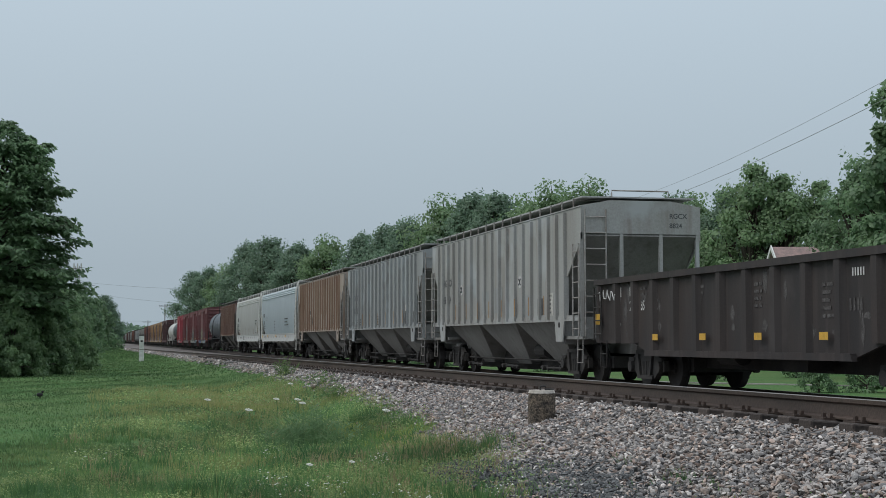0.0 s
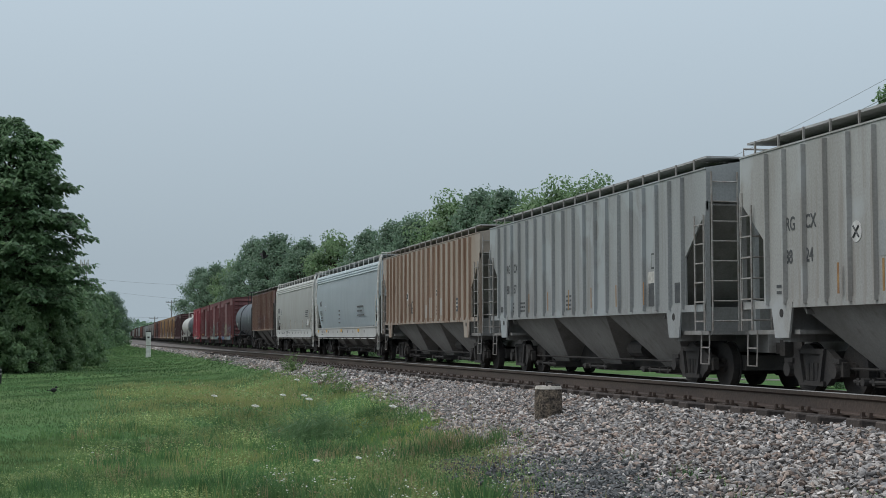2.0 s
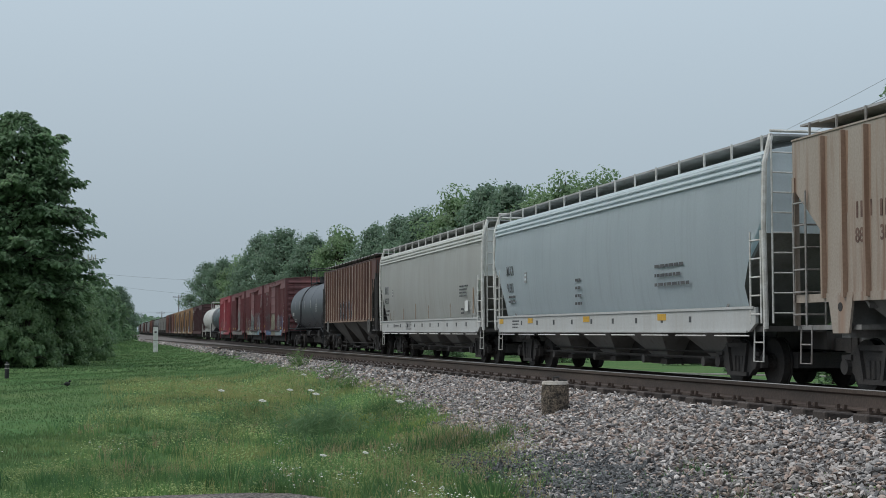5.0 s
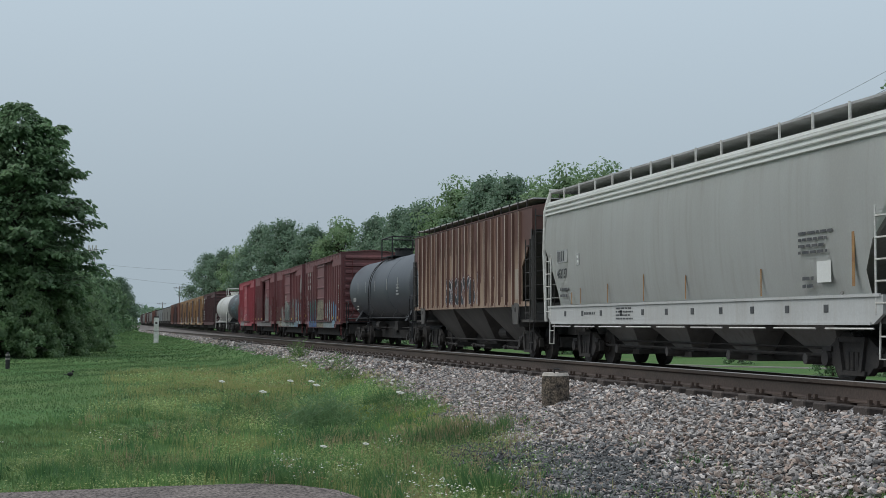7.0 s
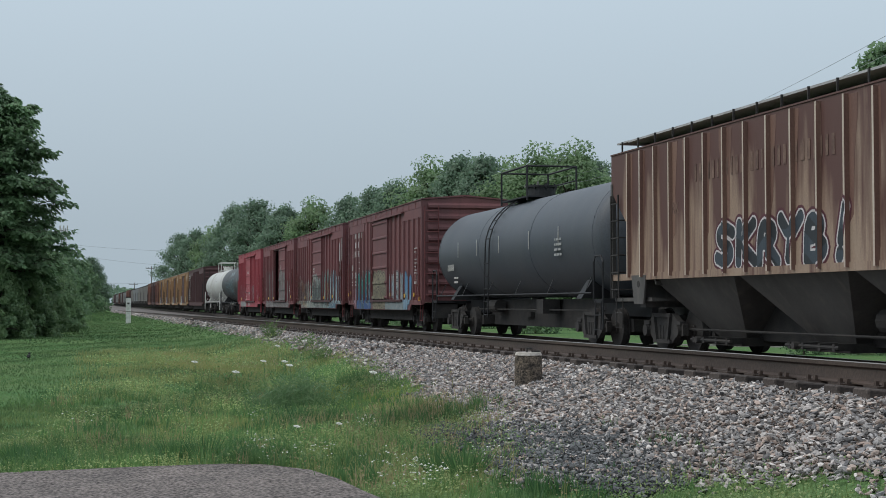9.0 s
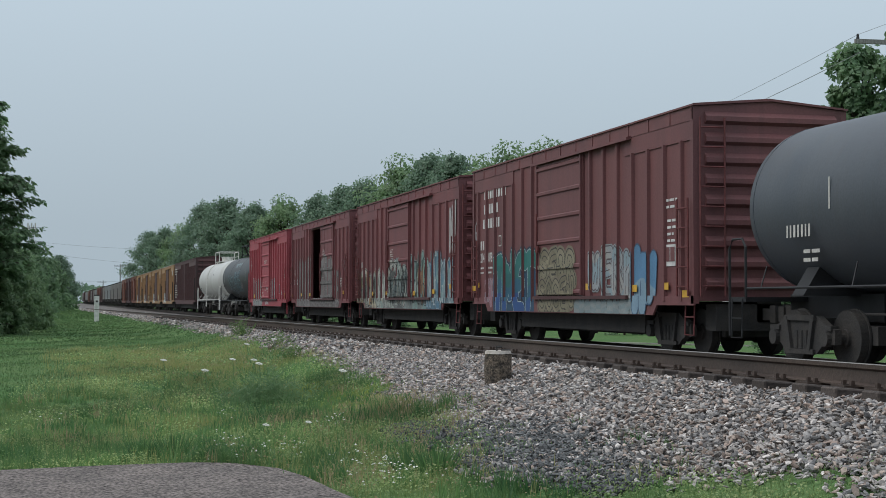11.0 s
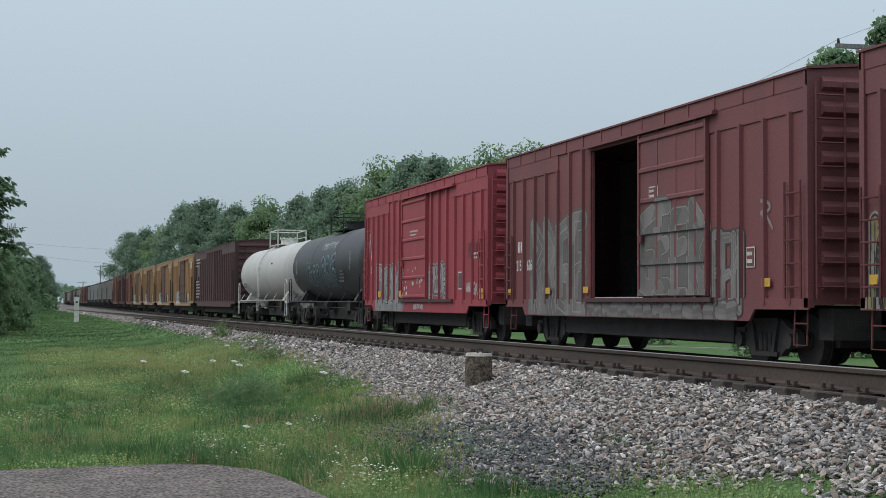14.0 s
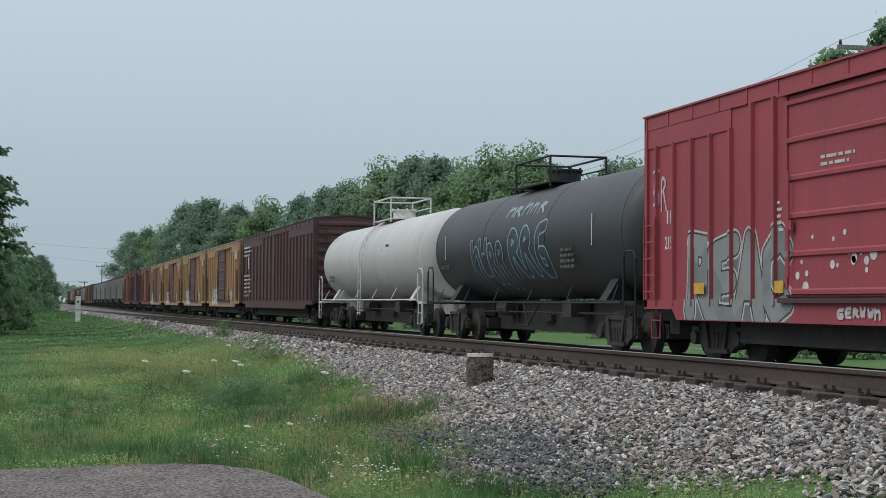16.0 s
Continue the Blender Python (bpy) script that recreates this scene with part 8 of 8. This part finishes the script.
def utility_pole(x, y, top, arm, label, turn=0.0, thick=0.14):
    s = new("utility_pole")
    s.matrix_basis = pose(x, y, float(ground_z(x, y)), 0, 0, turn)
    hgt = top - float(ground_z(x, y))
    bm = bmesh.new()
    tube(bm, ((0, 0, -0.5), (0, 0, hgt * 0.5), (0, 0, hgt)), thick, 8, thick * 0.7)
    part("pole", bm, POLE, s)
    if arm:
        bm = bmesh.new()
        box(bm, -arm, arm * 0.6, -0.06, 0.06, hgt - 0.55, hgt - 0.4)
        a = part("crossarm", bm, POLE, s)
        for k in (-arm + 0.1, -arm * 0.5, arm * 0.5):
            bm = bmesh.new()
            drum(bm, (k, 0, hgt - 0.4), "z", 0.06, 0.18, 8, 0.04)
            part("insulator", bm, BLACK, a)
    tagged(s, label, "utility pole", "poles along the line")


utility_pole(29.3, 44.6, 9.85, 2.9, "grey wooden utility pole with a crossarm beyond the tracks", -4, 0.16)
utility_pole(38, 122, 11, 1.2, "grey wooden utility pole among the trees")
utility_pole(13.7, 330, 8.6, 1.3, "thin wooden pole far down the line", 0, 0.14)
utility_pole(12.8, 420, 6.2, 1.5, "thin wooden pole far down the line", 0, 0.16)
utility_pole(-5.2, 330, 13.8, 1.2, "tall wooden pole behind the trees", 0, 0.2)
strand(((26.5, 44.8, 9.6), (38, 121, 11.0)), 0.008, "thin dark overhead wire beyond the tracks")
strand(((26.5, 44.8, 9.6), (19, 5, 9.4)), 0.008, "thin dark overhead wire beyond the tracks")
strand(((26.6, 44.8, 9.0), (38.2, 121, 10.4)), 0.012, "dark overhead cable beyond the tracks")
strand(((-5.2, 330, 11.2), (21, 330, 8.5)), 0.022, "thin far wire across the line")
strand(((-5.2, 330, 13.4), (21, 330, 11.9)), 0.022, "thin far wire across the line")
strand(((-8, 420, 6.6), (12.8, 420, 6.0), (40, 420, 6.4)), 0.026, "thin far wire across the line")


def lattice_tower():
    s = new("lattice_tower")
    s.location = (-4.7, 302, float(ground_z(-4.7, 302)))
    for dx, dy in ((-1, -1), (1, -1), (1, 1), (-1, 1)):
        bm = bmesh.new()
        tube(bm, ((dx * 0.9, dy * 0.9, 0), (dx * 0.35, dy * 0.35, 16.3)), 0.07, 5)
        part("leg", bm, RODGREY, s)
    for k in range(9):
        z = 1.0 + k * 1.7
        w = 0.9 - 0.55 * z / 16.3
        bm = bmesh.new()
        tube(bm, ((-w, -w, z), (w, -w, z + 1.5)), 0.045, 4)
        tube(bm, ((w, -w, z), (-w, -w, z + 1.5)), 0.045, 4)
        part("brace", bm, RODGREY, s)
    for k in (-0.7, 0, 0.7):
        bm = bmesh.new()
        box(bm, k - 0.13, k + 0.13, -0.6, -0.4, 15.2, 16.8)
        part("antenna_panel", bm, STICKER, s)
    tagged(s, "far grey lattice mast with antenna panels", "mast")


lattice_tower()


# ---- birds ----
FEATHER = shade("dark_feathers", (0.025, 0.024, 0.025), 0.8, grain=0.2, bump=0)


def ball(bm, c, size, n=10):
    m = Matrix.Translation(c) @ Matrix.Diagonal((*size, 1))
    bmesh.ops.create_uvsphere(bm, u_segments=n, v_segments=n - 2, radius=1, matrix=m)


def flying_bird():
    s = new("flying_bird")
    s.scale = (0.8, 0.8, 0.8)
    bm = bmesh.new()
    ball(bm, (0, 0, 0), (0.12, 0.045, 0.045))
    part("body", bm, FEATHER, s)
    bm = bmesh.new()
    ball(bm, (0.128, 0, 0.022), (0.042, 0.034, 0.034))
    tube(bm, ((0.158, 0, 0.022), (0.195, 0, 0.015)), 0.009, 5, 0.003)
    part("head", bm, FEATHER, s)
    bm = bmesh.new()
    slab(bm, [(-0.09, -0.022), (-0.22, -0.05), (-0.22, 0.05), (-0.09, 0.022)], "z", -0.01, 0.01)
    part("tail", bm, FEATHER, s)
    wings = []
    for k in (-1, 1):
        bm = bmesh.new()
        slab(bm, [(0.075, 0), (0.09, k * 0.15), (0.015, k * 0.31), (-0.045, k * 0.3), (-0.06, k * 0.15), (-0.075, 0)], "z", -0.008, 0.008)
        wings.append((part("wing", bm, FEATHER, s, at=(0, k * 0.03, 0.02)), k))
    tagged(s, "dark bird in flight with spread wings", "bird")
    return s, wings


def ground_bird():
    s = new("ground_bird")
    bm = bmesh.new()
    ball(bm, (0, 0, 0.1), (0.085, 0.045, 0.05))
    part("body", bm, FEATHER, s)
    bm = bmesh.new()
    ball(bm, (0.075, 0, 0.165), (0.032, 0.027, 0.028))
    tube(bm, ((0.1, 0, 0.165), (0.135, 0, 0.16)), 0.009, 5, 0.002)
    part("head", bm, FEATHER, s)
    bm = bmesh.new()
    slab(bm, [(-0.06, -0.02), (-0.17, -0.03), (-0.17, 0.03), (-0.06, 0.02)], "z", 0.085, 0.097)
    part("tail", bm, FEATHER, s)
    for k in (-1, 1):
        bm = bmesh.new()
        tube(bm, ((0.0, k * 0.02, 0.07), (0.01, k * 0.022, 0.0), (0.04, k * 0.022, 0.0)), 0.006, 4)
        part("leg", bm, FEATHER, s)
    tagged(s, "small dark bird walking on the lawn", "bird")
    return s


FLYER, FLYER_WINGS = flying_bird()
WALKER = ground_bird()


def motions():
    for car, s in TRAIN:
        walk(car, [(t, pose(13.1, s - gone(t), -0.6)) for t in (0, 2, 4, 6, 8, 10, 12, 14, 16)])
    # wheels roll without slipping
    for wheel, y in WHEELS:
        walk(wheel, [(k / 30, pose(0, y, 0.457, math.degrees(gone(k / 30) / 0.457) % 360, 0, 0)) for k in range(481)])
    # the bird crosses from the lawn up over the train
    flight = ((0, -4.6, 50, 1.6), (1.2, 0.8, 47, 2.0), (2, 4.7, 45.4, 2.9), (2.4, 6.07, 45, 3.91), (2.8, 7.46, 45, 5.18), (3.2, 9.38, 45, 6.57), (3.6, 11.8, 45, 8.16), (4, 14.61, 45, 9.77), (4.2, 16.37, 45, 10.61),
              (5, 23, 46, 13.5), (8, 50, 50, 22), (16, 125, 60, 40))
    walk(FLYER, [(t, pose(x, y, z, -12, -25, 14)) for t, x, y, z in flight])
    for wing, k in FLYER_WINGS:
        walk(wing, [(j / 15, pose(0, k * 0.03, 0.02, k * (12 + 38 * math.sin(j / 15 * 2 * math.pi * 3.6)), 0, 0)) for j in range(241)])
    steps = ((0, -1.39, 36.14), (0.5, -1.33, 36.49), (1, -1.29, 36.93), (1.5, -1.28, 37.0), (2.5, -1.24, 37.0), (3, -1.22, 37.1), (3.5, -1.21, 37.4), (4, -1.16, 37.48), (6.5, -1.12, 37.9), (7, -1.09, 37.84),
             (7.5, -1.15, 37.52), (8, -1.26, 37.16), (8.5, -1.33, 37.11), (9, -1.38, 37.21), (9.2, -1.43, 37.51), (11.5, -1.7, 38.2), (16, -2.2, 39))
    walk(WALKER, [(t, pose(x, y, float(ground_z(x, y)), 0, 0, 20 + (15 if t < 7.2 else 60))) for t, x, y in steps])


motions()
